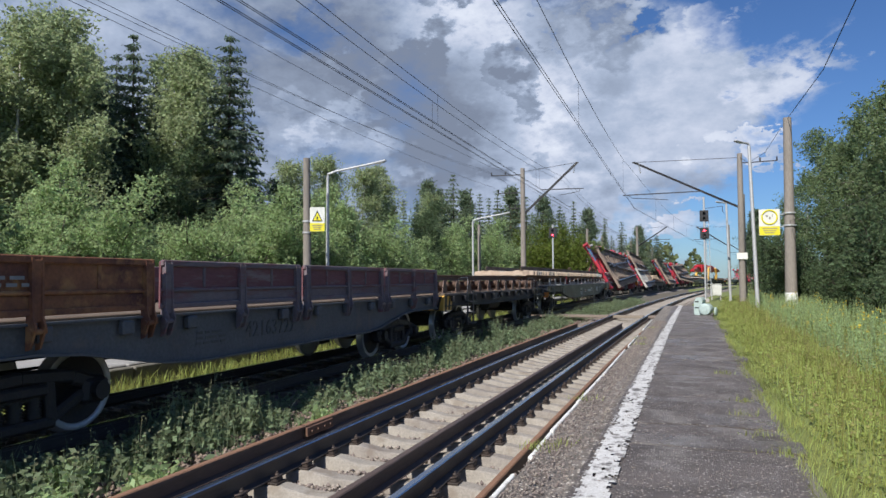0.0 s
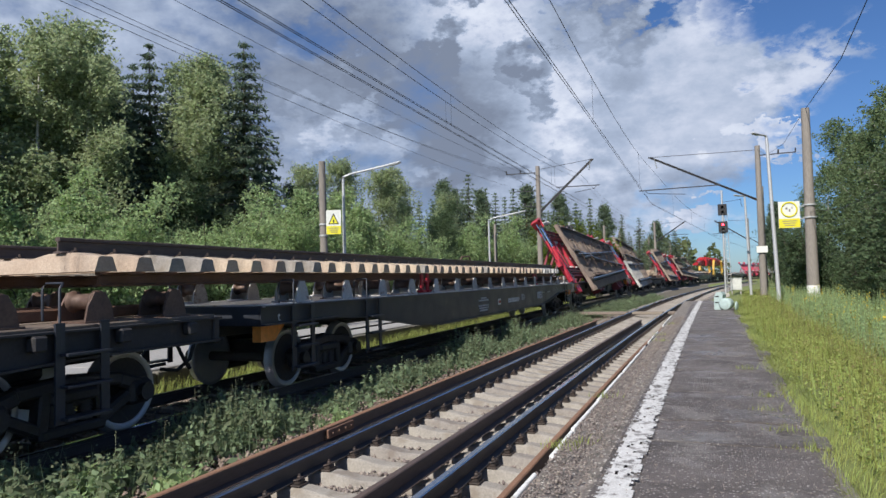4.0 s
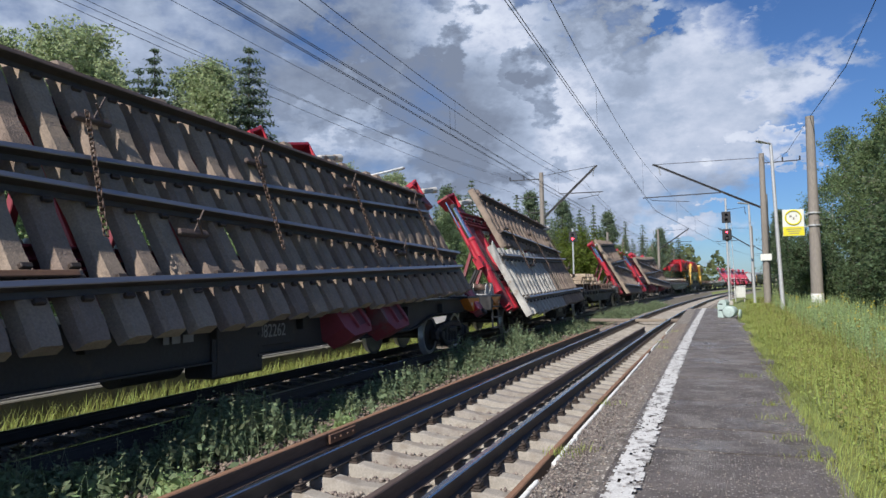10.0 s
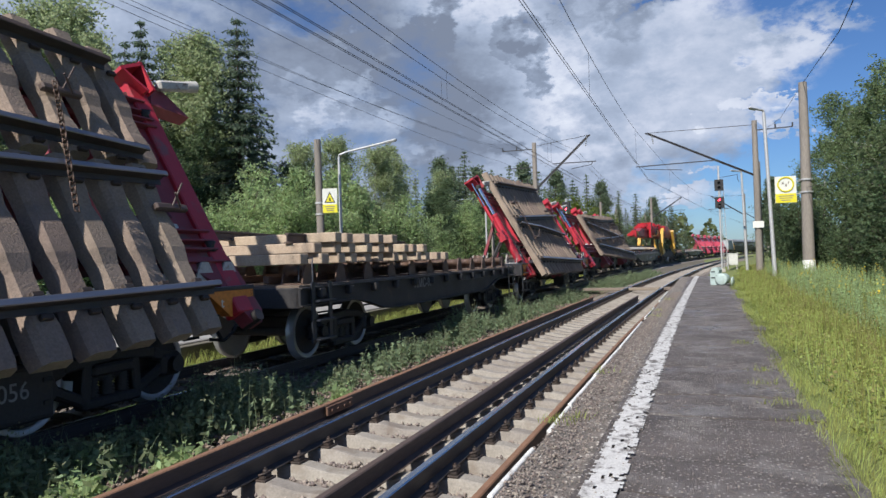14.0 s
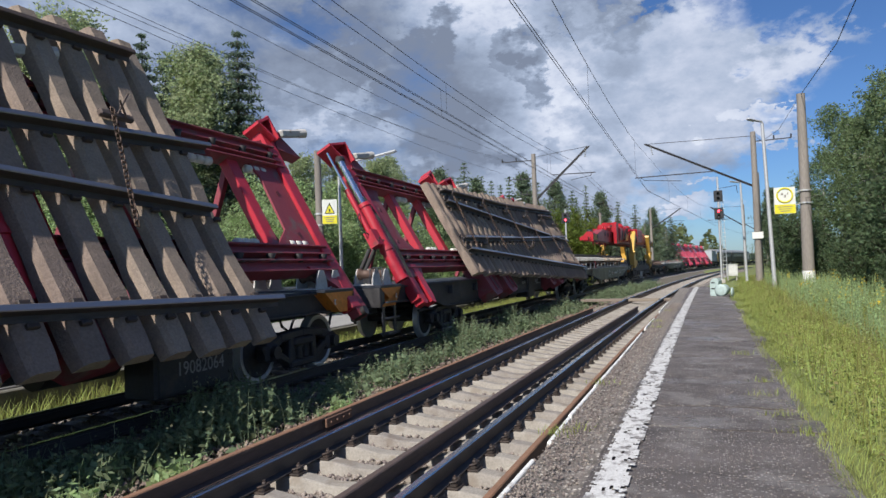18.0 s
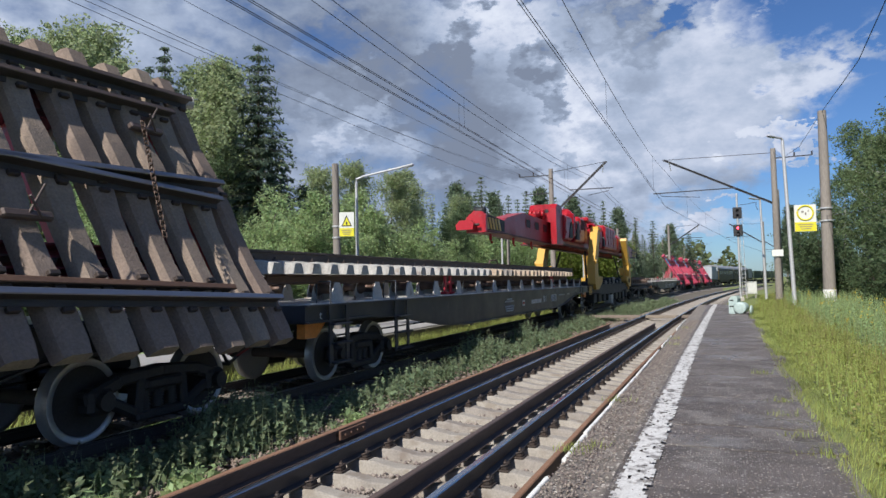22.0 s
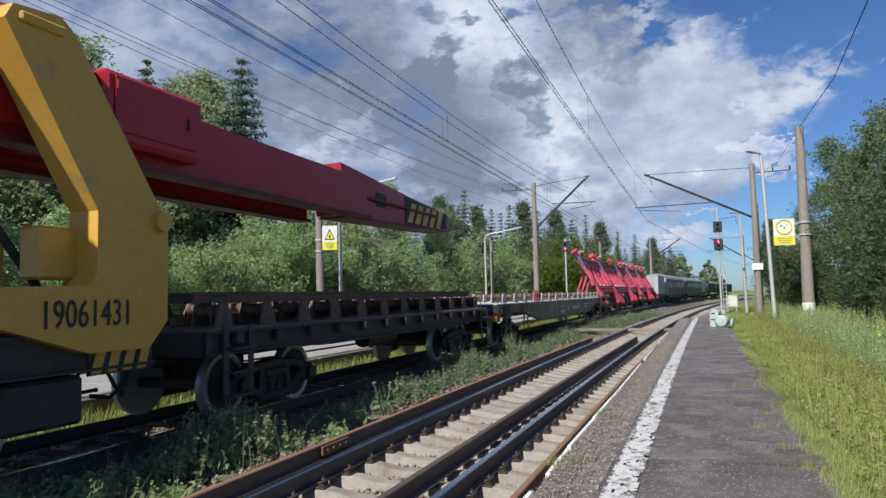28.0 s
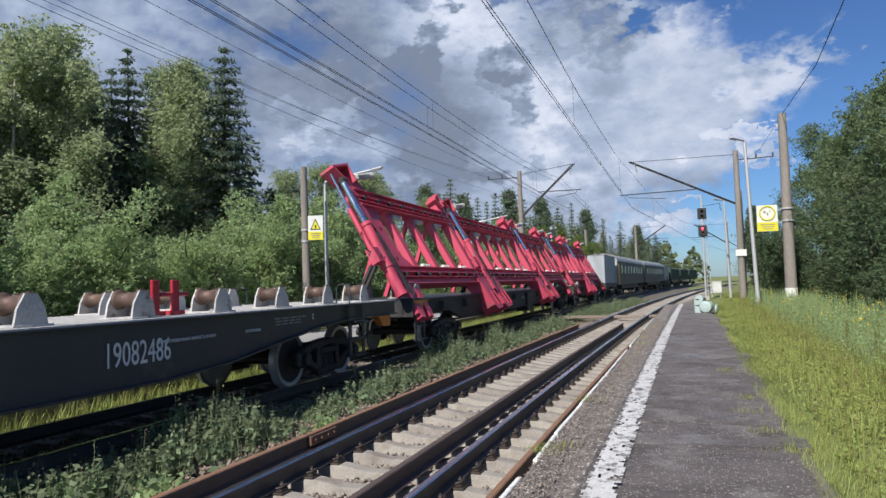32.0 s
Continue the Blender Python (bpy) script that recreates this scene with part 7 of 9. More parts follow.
def tilt_wagon(s_mid, half, cols, red, dull, label, number, bogies, kit):
    """Black flat wagon with a leaning red frame; cols: (y, has ram, plate side, latch) along it; kit: where its box and its number sit."""
    t = wagon("tilting_frame_wagon", label, half, half - 2.65, "frame wagon", s_mid, bogies)
    length = 2 * half - 1.1
    for x in (-1.15, 1.15):
        part("side_sill", sill(length, 1.36, 1.02, 0.74, half - 5, 1.5, x, mat="wagon_black"), None, t)
    end_sills(t, length, 1.36, 0.40, "wagon_black")
    underframe(t, length, 1.34, "wagon_black")
    part("deck", Mesh().box((0, 0, 1.37), (2.3, length - 0.1, 0.03), 0.006), M["wagon_grey"], t)
    for s in (-1, 1):
        y = s * (length / 2 - 0.55)
        part("end_platform", Mesh().box((0, y, 1.39), (2.86, 1.05, 0.06), 0.01), M["wagon_grey"], t)
        part("end_box", Mesh().prism([(y - 0.5, 1.36), (y + 0.5, 1.36), (y + 0.5 * s, 0.98), (y - 0.2 * s, 0.98)] if s < 0 else [(y - 0.5, 1.36), (y + 0.5, 1.36), (y + 0.5, 1.0), (y, 1.0)], 0, 1.1, 1.42), M["orange"], t, "orange end gusset")
        if s < 0:
            boarding_ladder(t, Matrix.Translation((1.40, s * (length / 2 - 0.45), 0)))
        rollers(t, [y - 0.25, y + 0.25], 1.42, (-0.3, 1.0))
        stencil(t, "t", 0.2, 1.44, s * (length / 2 - 0.75), 1.2)
    y, z, tall, wide = (kit[0], 0.90, 0.80, 1.10) if half > 10 else (kit[0], 0.50, 0.58, 1.50)
    box = part("equipment_box", Mesh().box((0.98, y, z), (0.52, wide, tall), 0.03), M["wagon_black"], t)
    part("box_lid", Mesh().box((1.245, y, z), (0.02, wide - 0.10, tall - 0.10), 0.008), M["wagon_black"], box)
    for dz in (-0.2, 0.2):
        part("hinge", Mesh().box((1.262, y + wide / 2 - 0.10, z + dz * tall), (0.02, 0.10, 0.05), 0.006), M["wagon_black"], box)
    for dy in (-0.35, 0.35):
        part("hanger", Mesh().box((0.92, y + dy * wide, (z + tall / 2 + 1.34) / 2), (0.30, 0.07, 1.34 - z - tall / 2), 0.006), M["wagon_black"], t)
    part("brake_reservoir", Mesh().tube([(0.62, y - wide / 2 - 1.15, 0.74), (0.62, y - wide / 2 - 0.1, 0.74)], 0.22, 16), M["wagon_black"], t)
    part("far_box", Mesh().box((-0.9, y - 1.2, 0.9), (0.5, 1.2, 0.6), 0.04), M["wagon_black"], t)
    part("air_pipe", Mesh().tube([(1.05, -half + 3.4, 0.72), (1.05, -half * 0.3, 0.66), (1.05, y - wide / 2, 0.80)], 0.03, 7), M["wagon_black"], t)
    for k in range(4):
        yy = -half * 0.42 + 0.9 * k
        part("cable_loop", Mesh().tube([(1.12, yy - 0.4, 0.92), (1.14, yy - 0.15, 0.62), (1.14, yy + 0.15, 0.60), (1.12, yy + 0.45, 0.90)], 0.016, 6), M["rubber"], t)
    y0, y1 = cols[0][0], cols[-1][0]
    for w, wd in ((0.96, 0.20), (1.28, 0.16), (3.24, 0.12), (3.54, 0.20)):
        m = Mesh()
        slope_bar(m, (y0, w), (y1, w), wd, 0.20, -0.02, 0.015)
        part("chord", m, dull, t, "long dusty red chord of the frame")
        for e in (-1, 1):
            fl = Mesh()
            slope_bar(fl, (y0, w + e * wd / 2), (y1, w + e * wd / 2), 0.03, 0.30, 0.02, 0.004)
            part("chord_flange", fl, dull, t)
    ribs = []
    ys = [c[0] for c in cols]
    for a, b in zip(ys, ys[1:]):
        n = max(1, int(round((b - a) / 1.62)))
        ribs += [a + (b - a) * i / n for i in range(1, n)]
    for y in ribs:
        m = Mesh()
        slope_bar(m, (y, 1.0), (y, 3.6), 0.30, 0.18, -0.04, 0.015)
        r = part("rib", m, red, t)
        d = Mesh()
        slope_plate(d, [(y + 0.13, 1.1), (y + 0.55, 1.1), (y + 0.36, 1.8), (y + 0.22, 2.9), (y + 0.40, 3.3), (y + 0.13, 3.3)], -0.10, -0.075)
        part("web_plate", d, dull, r)
        d = Mesh()
        d.bar(slope(y, 3.1, -0.1), (-0.9, y, 1.42), 0.12, 0.12, b=0.01)
        part("back_strut", d, dull, r)
        for k in range(3):
            part("frame_roller", SMALL_ROLLER, None, r, m=Matrix.Translation(slope(y + 0.55 + 0.2 * k, 1.46, 0.02)))
            part("frame_roller", SMALL_ROLLER, None, r, m=Matrix.Translation(slope(y + 0.45 + 0.2 * k, 3.08, 0.0)))
    y = y0 + 0.4
    while y < y1:
        for w in (1.12, 3.40):
            part("guide_roller", BOLT_ROLLER, None, t, m=Matrix.Translation(slope(y, w, 0.12)))
        y += 0.82
    for i, (y, cyl, plate, latch) in enumerate(cols):
        column(t, y, red, dull, cyl, plate, latch, i == len(cols) - 1)
    if half > 10:
        part("number_plate", Mesh().box((1.215, kit[1], 1.06), (0.03, 1.5, 0.40), 0.01), M["wagon_black"], t)
        if number:
            stencil(t, number, 0.28, 1.235, kit[1], 1.07, "lettering_dull").scale = (1, 0.84, 1)
        text_bars(t, 1.235, kit[0] - 1.25, 1.10, 1, 0.55, 0.10)
    elif number:
        stencil(t, number, 0.25, 1.26, kit[1], 0.54, "lettering_dull").scale = (1, 0.92, 1)
    return t


def panel_sleeper(mat, length):
    """Long switch sleeper along z, its face towards +x: broad at the rail seats, hollow between them."""
    m = Mesh()
    vs, n = [], 6
    secs = [(0.0, 0.9, -0.01), (0.04, 1.0, 0.0), (0.16, 1.0, 0.0), (0.26, 0.86, -0.035), (0.40, 0.86, -0.035), (0.48, 1.0, 0.0), (0.62, 1.0, 0.0), (0.72, 0.88, -0.03), (0.84, 1.0, 0.0), (1.0, 0.95, -0.005)]
    for u, k, d in secs:
        vs += [(x + (d if x > 0 else 0), yy * k, u * length) for x, yy in ((-0.11, -0.185), (-0.11, 0.185), (0.045, 0.155), (0.10, 0.105), (0.10, -0.105), (0.045, -0.155))]
    fs = [(i * n + j, i * n + (j + 1) % n, (i + 1) * n + (j + 1) % n, (i + 1) * n + j) for i in range(len(secs) - 1) for j in range(n)]
    m.add(vs, fs)
    m.add(vs[:n], [tuple(reversed(range(n)))], 1)
    m.add(vs[-n:], [tuple(range(n))], 1)
    return m.data("sleeper", [M[mat], M["panel_end"]])


def chain_data(length):
    m = Mesh()
    n = int(length / 0.075)
    for i in range(n):
        z = -i * 0.075
        a = (0.028, 0) if i % 2 else (0, 0.028)
        m.tube([(a[0], a[1], z + 0.045), (a[0], a[1], z - 0.045), (-a[0], -a[1], z - 0.045), (-a[0], -a[1], z + 0.045), (a[0], a[1], z + 0.045)], 0.011, 4, caps=False)
    return m.data("chain", M["chain"])


CHAIN = chain_data(1.9)


def along(line, v):
    """Height on a polyline of (s, w) at s = v, run on past its ends."""
    for (a, p), (b, q) in zip(line, line[1:]):
        if v <= b or (b, q) == line[-1]:
            return p + (q - p) * (v - a) / (b - a)


def switch_panel(s_mid, rows, rails, label="", seed=1):
    """Switch section lying on a leaning frame: long sleepers, diverging rails, fastening chains.
    rows: (from, to, lower edge, upper edge, fresh until) for each row of sleepers, edges as ((s, w), (s, w));
    rails: (material, standing off the frame, line of (s, w))."""
    t = thing("switch_section", label, "track switch", group="switch panels on leaning frames")
    rng = random.Random(seed)
    turn = Matrix(((OUT.x, 0, UPW.x, 0), (0, 1, 0, 0), (OUT.z, 0, UPW.z, 0), (0, 0, 0, 1)))
    meshes = {}
    for s0, s1, lo, hi, fresh in rows:
        k = int((s1 - s0) / 0.53)
        for i in range(k):
            v = s0 + 0.13 + (s1 - s0 - 0.26) * i / (k - 1)
            w0, w1 = along(lo, v), along(hi, v)
            ln = round((w1 - w0) * 10) / 10
            mat = "panel_pale" if v < fresh + rng.uniform(-0.9, 0.9) else "panel_brown"
            if (mat, ln) not in meshes:
                meshes[mat, ln] = panel_sleeper(mat, ln)
            tilt = Matrix.Rotation(radians(rng.uniform(-0.7, 0.7)), 4, "X")
            part("sleeper", meshes[mat, ln], None, t, m=Matrix.Translation(slope(v - s_mid + rng.uniform(-0.02, 0.02), w0 + rng.uniform(-0.04, 0.04), 0.36 + rng.uniform(-0.012, 0.012))) @ turn @ tilt @ Matrix.Diagonal((1, 1.14, 1, 1)))
            for mt, n, line in rails:
                if line[0][0] - 0.1 < v < line[-1][0] + 0.1:
                    w = along(line, v)
                    if w0 < w < w1:
                        for d in (-0.12, 0.12):
                            part("clip", PANEL_CLIP, None, t, m=Matrix.Translation(slope(v - s_mid, w + d, 0.485)) @ turn)
    pr = rail_profile(0, 0)
    c = len(pr)
    for mt, n, line in rails:
        m = Mesh()
        pts = []
        for v, w in line:
            pts += [slope(v - s_mid, w + x, n + z) for x, z in pr]
        k = len(line)
        m.add(pts, [(i * c + j, i * c + (j + 1) % c, (i + 1) * c + (j + 1) % c, (i + 1) * c + j) for i in range(k - 1) for j in range(c)] + [tuple(reversed(range(c))), tuple(range((k - 1) * c, k * c))])
        m.k = [1 if i < (k - 1) * c and (i % c) in (6, 7, 8) else 0 for i in range(len(m.f))]
        part("rail", m, [M["rail_side"], M[mt]], t, "rail with a polished head" if mt == "panel_rail" else "dull brown rail")
    # chains with their screw plates hang across the panel in pairs
    a, b = rows[0][0], rows[0][1]
    n = max(2, int((b - a) / 3.0))
    lean = Matrix.Rotation(math.atan2(UPW.x, UPW.z), 4, "Y") @ Matrix.Rotation(radians(-16), 4, "X")
    for i in range(n):
        v = a + 1.1 + (b - a - 2.4) * i / (n - 1)
        part("chain_hook", HOOK, None, t, "dark hook plate with a screw handle", Matrix.Translation(slope(v - s_mid + 0.1, 3.05, 0.52)) @ turn)
        part("chain", CHAIN, None, t, "rusty chain", Matrix.Translation(slope(v - s_mid - 0.15, 2.95, 0.70)) @ lean)
        if i % 2 == 0:
            part("chain_hook", HOOK, None, t, "grey hook plate with a screw handle", Matrix.Translation(slope(v - s_mid + 1.0, 1.45, 0.52)) @ turn)
    CARS.append((t, s_mid, 7.0))
    return t


PANEL_CLIP = Mesh().box((0, 0, 0), (0.06, 0.13, 0.06), 0.01).data("clip", M["clip"])
HOOK = Mesh().box((0, 0, 0), (0.09, 0.55, 0.10), 0.02).tube([(0.03, 0.0, 0.0), (0.20, 0.16, 0.26)], 0.014, 6).tube([(0.06, 0.1, -0.05), (0.22, -0.08, 0.08)], 0.014, 6).data("chain_hook", M["rail_old"])


# ---- track-laying crane ----
def stripes(parent, y0, y1, z0, z1, x, n, tilt=0.25):
    for i in range(n):
        a, b = y0 + (y1 - y0) * i / n, y0 + (y1 - y0) * (i + 0.6) / n
        part("stripe", Mesh().prism([(a, z0), (b, z0), (b + tilt, z1), (a + tilt, z1)], 0, x, x + 0.012), M["yellow"], parent)


def crane(s_mid):
    """Red girder crane on yellow legs above a black wagon; its girder reaches over the neighbours."""
    t = wagon("track_laying_crane", "red track-laying crane on yellow legs above a black wagon", 8.75, 5.4, "railway crane", s_mid)
    o = -s_mid  # along the train to the wagon's own space

    def Y(s):
        return s + o
    length = 16.3
    for x in (-1.4, 1.4):
        part("side_sill", sill(length, 1.42, 1.02, 0.90, 4.5, 1.2, x, mat="wagon_black"), None, t)
    end_sills(t, length, 1.42, 0.42, "wagon_black")
    underframe(t, length, 1.40, "wagon_black")
    part("deck", Mesh().box((0, 0, 1.43), (2.84, length - 0.1, 0.04), 0.01), M["wagon_black"], t)
    for i in range(9):
        y = -6.4 + i * 1.6
        part("equipment_box", Mesh().box((1.05, y, 1.55 + 0.05 * (i % 3)), (0.5, 0.6 + 0.4 * (i % 2), 0.22 + 0.10 * (i % 3)), 0.04), M["wagon_grey"], t)
        part("deck_pipe", Mesh().tube([(1.25, y - 0.6, 1.50), (1.3, y - 0.1, 1.62 + 0.06 * (i % 2)), (1.25, y + 0.9, 1.50)], 0.028, 6), M["bogie"], t)
        part("under_box", Mesh().box((1.15, y + 0.4, 0.72), (0.5, 0.9, 0.5), 0.04), M["wagon_black"], t)
    part("grey_case", Mesh().box((1.35, -1.0, 0.55), (0.4, 0.75, 0.5), 0.02), M["cabinet"], t, "pale grey case under the deck")
    for s in (-1, 1):
        stripes(part("corner_board", Mesh().box((1.43, s * 7.7, 1.18), (0.03, 0.9, 0.46), 0.004), M["black"], t, "yellow and black corner board"), s * 7.7 - 0.42, s * 7.7 + 0.42, 0.97, 1.39, 1.446, 4, 0.12)
    # legs: upright foot, then leaning inwards over the wagon
    for sy, ys in ((-1, Y(181.8)), (1, Y(197.0))):
        for x in (-1, 1):
            u = -sy
            prof = [(ys + u * a, z) for a, z in ((0, 1.50), (0.28, 1.20), (1.1, 1.20), (2.4, 1.60), (2.4, 1.88), (1.12, 1.90), (1.02, 2.02), (1.02, 2.70), (2.1, 4.40), (2.02, 4.56), (1.5, 4.62), (1.34, 4.5), (0, 2.64))]
            m = Mesh().prism(prof, 0, x * 1.18, x * 1.58)
            leg = part("leg", m, M["yellow"], t, "yellow bent steel leg")
            part("leg_collar", Mesh().box((x * 1.38, ys + u * 1.72, 4.46), (0.5, 0.5, 0.10), 0.02), M["yellow"], leg)
            part("leg_box", Mesh().box((x * 1.12, ys + u * 1.2, 2.25), (0.3, 0.5, 0.55), 0.03), M["yellow"], leg)
            part("pivot", Mesh().tube([(x * 1.56, ys + u * 0.14, 2.66), (x * 1.66, ys + u * 0.14, 2.66)], 0.12, 12), M["yellow"], leg)
            part("stay", Mesh().tube([(x * 0.95, ys + u * 0.9, 1.5), (x * 0.7, ys + u * 2.1, 3.3)], 0.05, 8), M["wagon_black"], leg)
            if x > 0 and sy > 0:
                stencil(leg, "19061431", 0.40, 1.59, ys - 1.12, 1.60, "black").scale = (1, 0.72, 1)
    # main girder in two halves behind the mast, a narrow box boom before it
    for x in (-0.75, 0.75):
        prof = [(Y(176.5), 3.42), (Y(176.5), 4.55), (Y(203), 4.3), (Y(203.8), 4.2), (Y(203.8), 3.47), (Y(203), 3.45)]
        part("girder_web", Mesh().prism(prof, 0, x - 0.05, x + 0.05), M["red_crane"], t, "red plate girder")
        low = [(Y(176.5), 3.42), (Y(203), 3.45), (Y(203.8), 3.47)]
        for a, b in zip(low, low[1:]):
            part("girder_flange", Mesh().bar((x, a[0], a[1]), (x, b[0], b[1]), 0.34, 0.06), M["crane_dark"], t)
    prof = [(Y(166.9), 3.38), (Y(166.9), 3.96), (Y(168.9), 3.88), (Y(169.25), 4.01), (Y(171.5), 4.38), (Y(176.0), 4.34), (Y(176.0), 3.38), (Y(168.9), 3.43)]
    boom = part("boom", Mesh().prism(prof, 0, 0.02, 0.62), M["red_boom"], t, "dark red box boom with openings")
    for a, b in (((166.9, 3.38), (168.9, 3.43)), ((168.9, 3.43), (176.0, 3.38))):
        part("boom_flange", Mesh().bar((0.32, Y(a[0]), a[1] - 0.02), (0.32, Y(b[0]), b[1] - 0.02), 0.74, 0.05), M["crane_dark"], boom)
    for s, w in ((172.17, 0.35), (173.55, 0.35), (174.98, 0.33)):
        oc = [(Y(s) + w * a, 4.0 + 0.17 * b) for a, b in ((-1, -0.5), (-0.8, -1), (0.8, -1), (1, -0.5), (1, 0.5), (0.8, 1), (-0.8, 1), (-1, 0.5))]
        part("girder_opening", Mesh().prism(oc, 0, 0.616, 0.626), M["black"], boom, "dark opening in the boom")
        part("opening_rim", Mesh().tube([(0.625, a, z) for a, z in oc + oc[:1]], 0.014, 5, caps=False), M["red_boom"], boom)
    part("girder_deck", Mesh().box((0, Y(192.5), 3.95), (1.4, 32, 0.06), 0.01), M["crane_dark"], t)
    hd = part("girder_head", Mesh().prism([(-0.02, 3.34), (0.66, 3.34), (0.66, 3.90), (0.52, 4.03), (0.25, 4.05), (-0.02, 3.82)], 1, Y(166.75), Y(166.93)), M["red_crane"], t, "bright red end plate of the boom")
    part("head_sheave", Mesh().lathe([(0.05, -0.2), (0.16, -0.18), (0.12, 0), (0.16, 0.18), (0.05, 0.2)], (0.35, Y(167.1), 4.07), 0, 16), M["black"], hd)
    part("head_hook", Mesh().prism([(-0.25, 3.42), (0.30, 3.42), (0.34, 3.62), (0.20, 3.74), (-0.15, 3.72), (-0.28, 3.58)], 1, Y(166.45), Y(166.76)), M["red_crane"], hd, "red hook plate")
    part("hook_pin", Mesh().tube([(0.30, Y(166.6), 3.58), (0.48, Y(166.6), 3.58)], 0.04, 8), M["black"], hd)
    stripes(part("stripe_panel", Mesh().prism([(Y(166.95), 3.43), (Y(168.9), 3.47), (Y(168.9), 3.86), (Y(166.95), 3.93)], 0, 0.62, 0.64), M["black"], t, "black panel with pale yellow stripes"), Y(166.95), Y(168.6), 3.47, 3.86, 0.642, 5, -0.20)
    for s in (168.0, 170.8, 173.4):
        part("boom_hook", Mesh().tube([(0.4, Y(s), 3.40), (0.4, Y(s), 3.15), (0.4, Y(s) + 0.12, 3.08)], 0.05, 7), M["red_crane"], boom)
    stripes(part("stripe_panel", Mesh().prism([(Y(206.3), 3.55), (Y(209.3), 3.66), (Y(209.3), 4.09), (Y(206.3), 4.26)], 0, 0.622, 0.634), M["black"], t, "black panel with yellow stripes"), Y(206.4), Y(208.9), 3.62, 4.13, 0.635, 5, 0.30)
    tail = part("tail_beam", Mesh().prism([(Y(203.0), 3.45), (Y(203.0), 4.55), (Y(206.5), 4.29), (Y(209.35), 4.12), (Y(209.35), 3.62), (Y(206.5), 3.52)], 0, 0.02, 0.62), M["red_boom"], t, "narrow dark red box beam of the girder tail")
    part("tail_flange", Mesh().bar((0.32, Y(203.2), 3.43), (0.32, Y(209.3), 3.60), 0.72, 0.04), M["crane_dark"], tail)
    oc = [(Y(204.9) + 0.3 * a, 3.98 + 0.17 * b) for a, b in ((-1, -0.5), (-0.8, -1), (0.8, -1), (1, -0.5), (1, 0.5), (0.8, 1), (-0.8, 1), (-1, 0.5))]
    part("girder_opening", Mesh().prism(oc, 0, 0.616, 0.626), M["black"], tail, "dark opening in the beam")
    part("tail_head", Mesh().prism([(Y(209.3), 3.60), (Y(209.3), 4.12), (Y(209.55), 4.10), (Y(209.72), 3.95), (Y(209.72), 3.74), (Y(209.55), 3.60)], 0, 0.08, 0.58), M["red_crane"], tail, "rounded red end of the beam")
    part("tail_hook", Mesh().tube([(0.32, Y(209.5), 3.85), (0.32, Y(209.8), 3.88), (0.32, Y(209.95), 3.98)], 0.07, 8), M["red_crane"], tail, "small red hook")
    # mast with its rounded plates and the sheaves before it
    for x0, x1 in ((-0.15, 0.05), (0.80, 1.05)):
        part("mast_plate", Mesh().prism([(Y(175.35), 3.32), (Y(176.6), 3.32), (Y(176.6), 4.92), (Y(176.35), 5.10), (Y(175.6), 5.12), (Y(175.35), 4.92)], 0, x0, x1), M["red_crane"], t, "red mast plate with sheave holes")
        part("mast_hole", Mesh().tube([(x1 - 0.02, Y(176.0), 4.82), (x1 + 0.006, Y(176.0), 4.82)], 0.09, 14), M["black"], t)
    part("mast_front", Mesh().prism([(0.05, 4.3), (0.80, 4.3), (0.80, 5.02), (0.66, 5.10), (0.2, 5.10), (0.05, 5.02)], 1, Y(175.4), Y(175.6)), M["red_crane"], t, "red mast front with a dark hole")
    part("front_hole", Mesh().tube([(0.62, Y(175.39), 4.8), (0.62, Y(175.41), 4.8)], 0.09, 12), M["black"], t)
    part("mast_head", Mesh().box((0.45, Y(176.0), 5.04), (0.9, 1.0, 0.14), 0.05), M["red_crane"], t)
    for i in range(4):
        part("sheave", Mesh().lathe([(0.05, -0.05), (0.18, -0.05), (0.14, 0), (0.18, 0.05), (0.05, 0.05)], (0.0 + 0.17 * i, Y(175.0 + 0.05 * i), 4.66), 0, 14), M["red_crane"], t)
    part("hook_boss", Mesh().tube([(0.3, Y(174.2), 4.50), (0.3, Y(175.4), 4.64)], 0.12, 12), M["red_crane"], t)
    # housings along the girder
    houses = [(176.65, 178.3, 4.72, 0.05, 2.30), (178.3, 179.2, 5.16, 0.30, 2.36), (179.25, 180.45, 4.66, 0.06, 2.28), (180.5, 181.75, 4.96, 0.10, 2.20), (181.8, 182.4, 4.5, 0.05, 2.2),
              (184.75, 186.5, 5.04, 0.32, 2.34), (186.6, 187.3, 4.55, 0.05, 2.2), (187.4, 188.1, 4.92, 0.06, 2.0), (188.2, 192.7, 5.06, 0.10, 2.32), (192.8, 193.7, 4.62, 0.08, 2.2), (194.0, 196.3, 4.86, 0.24, 2.2), (196.5, 198.2, 4.5, 0.06, 2.2)]
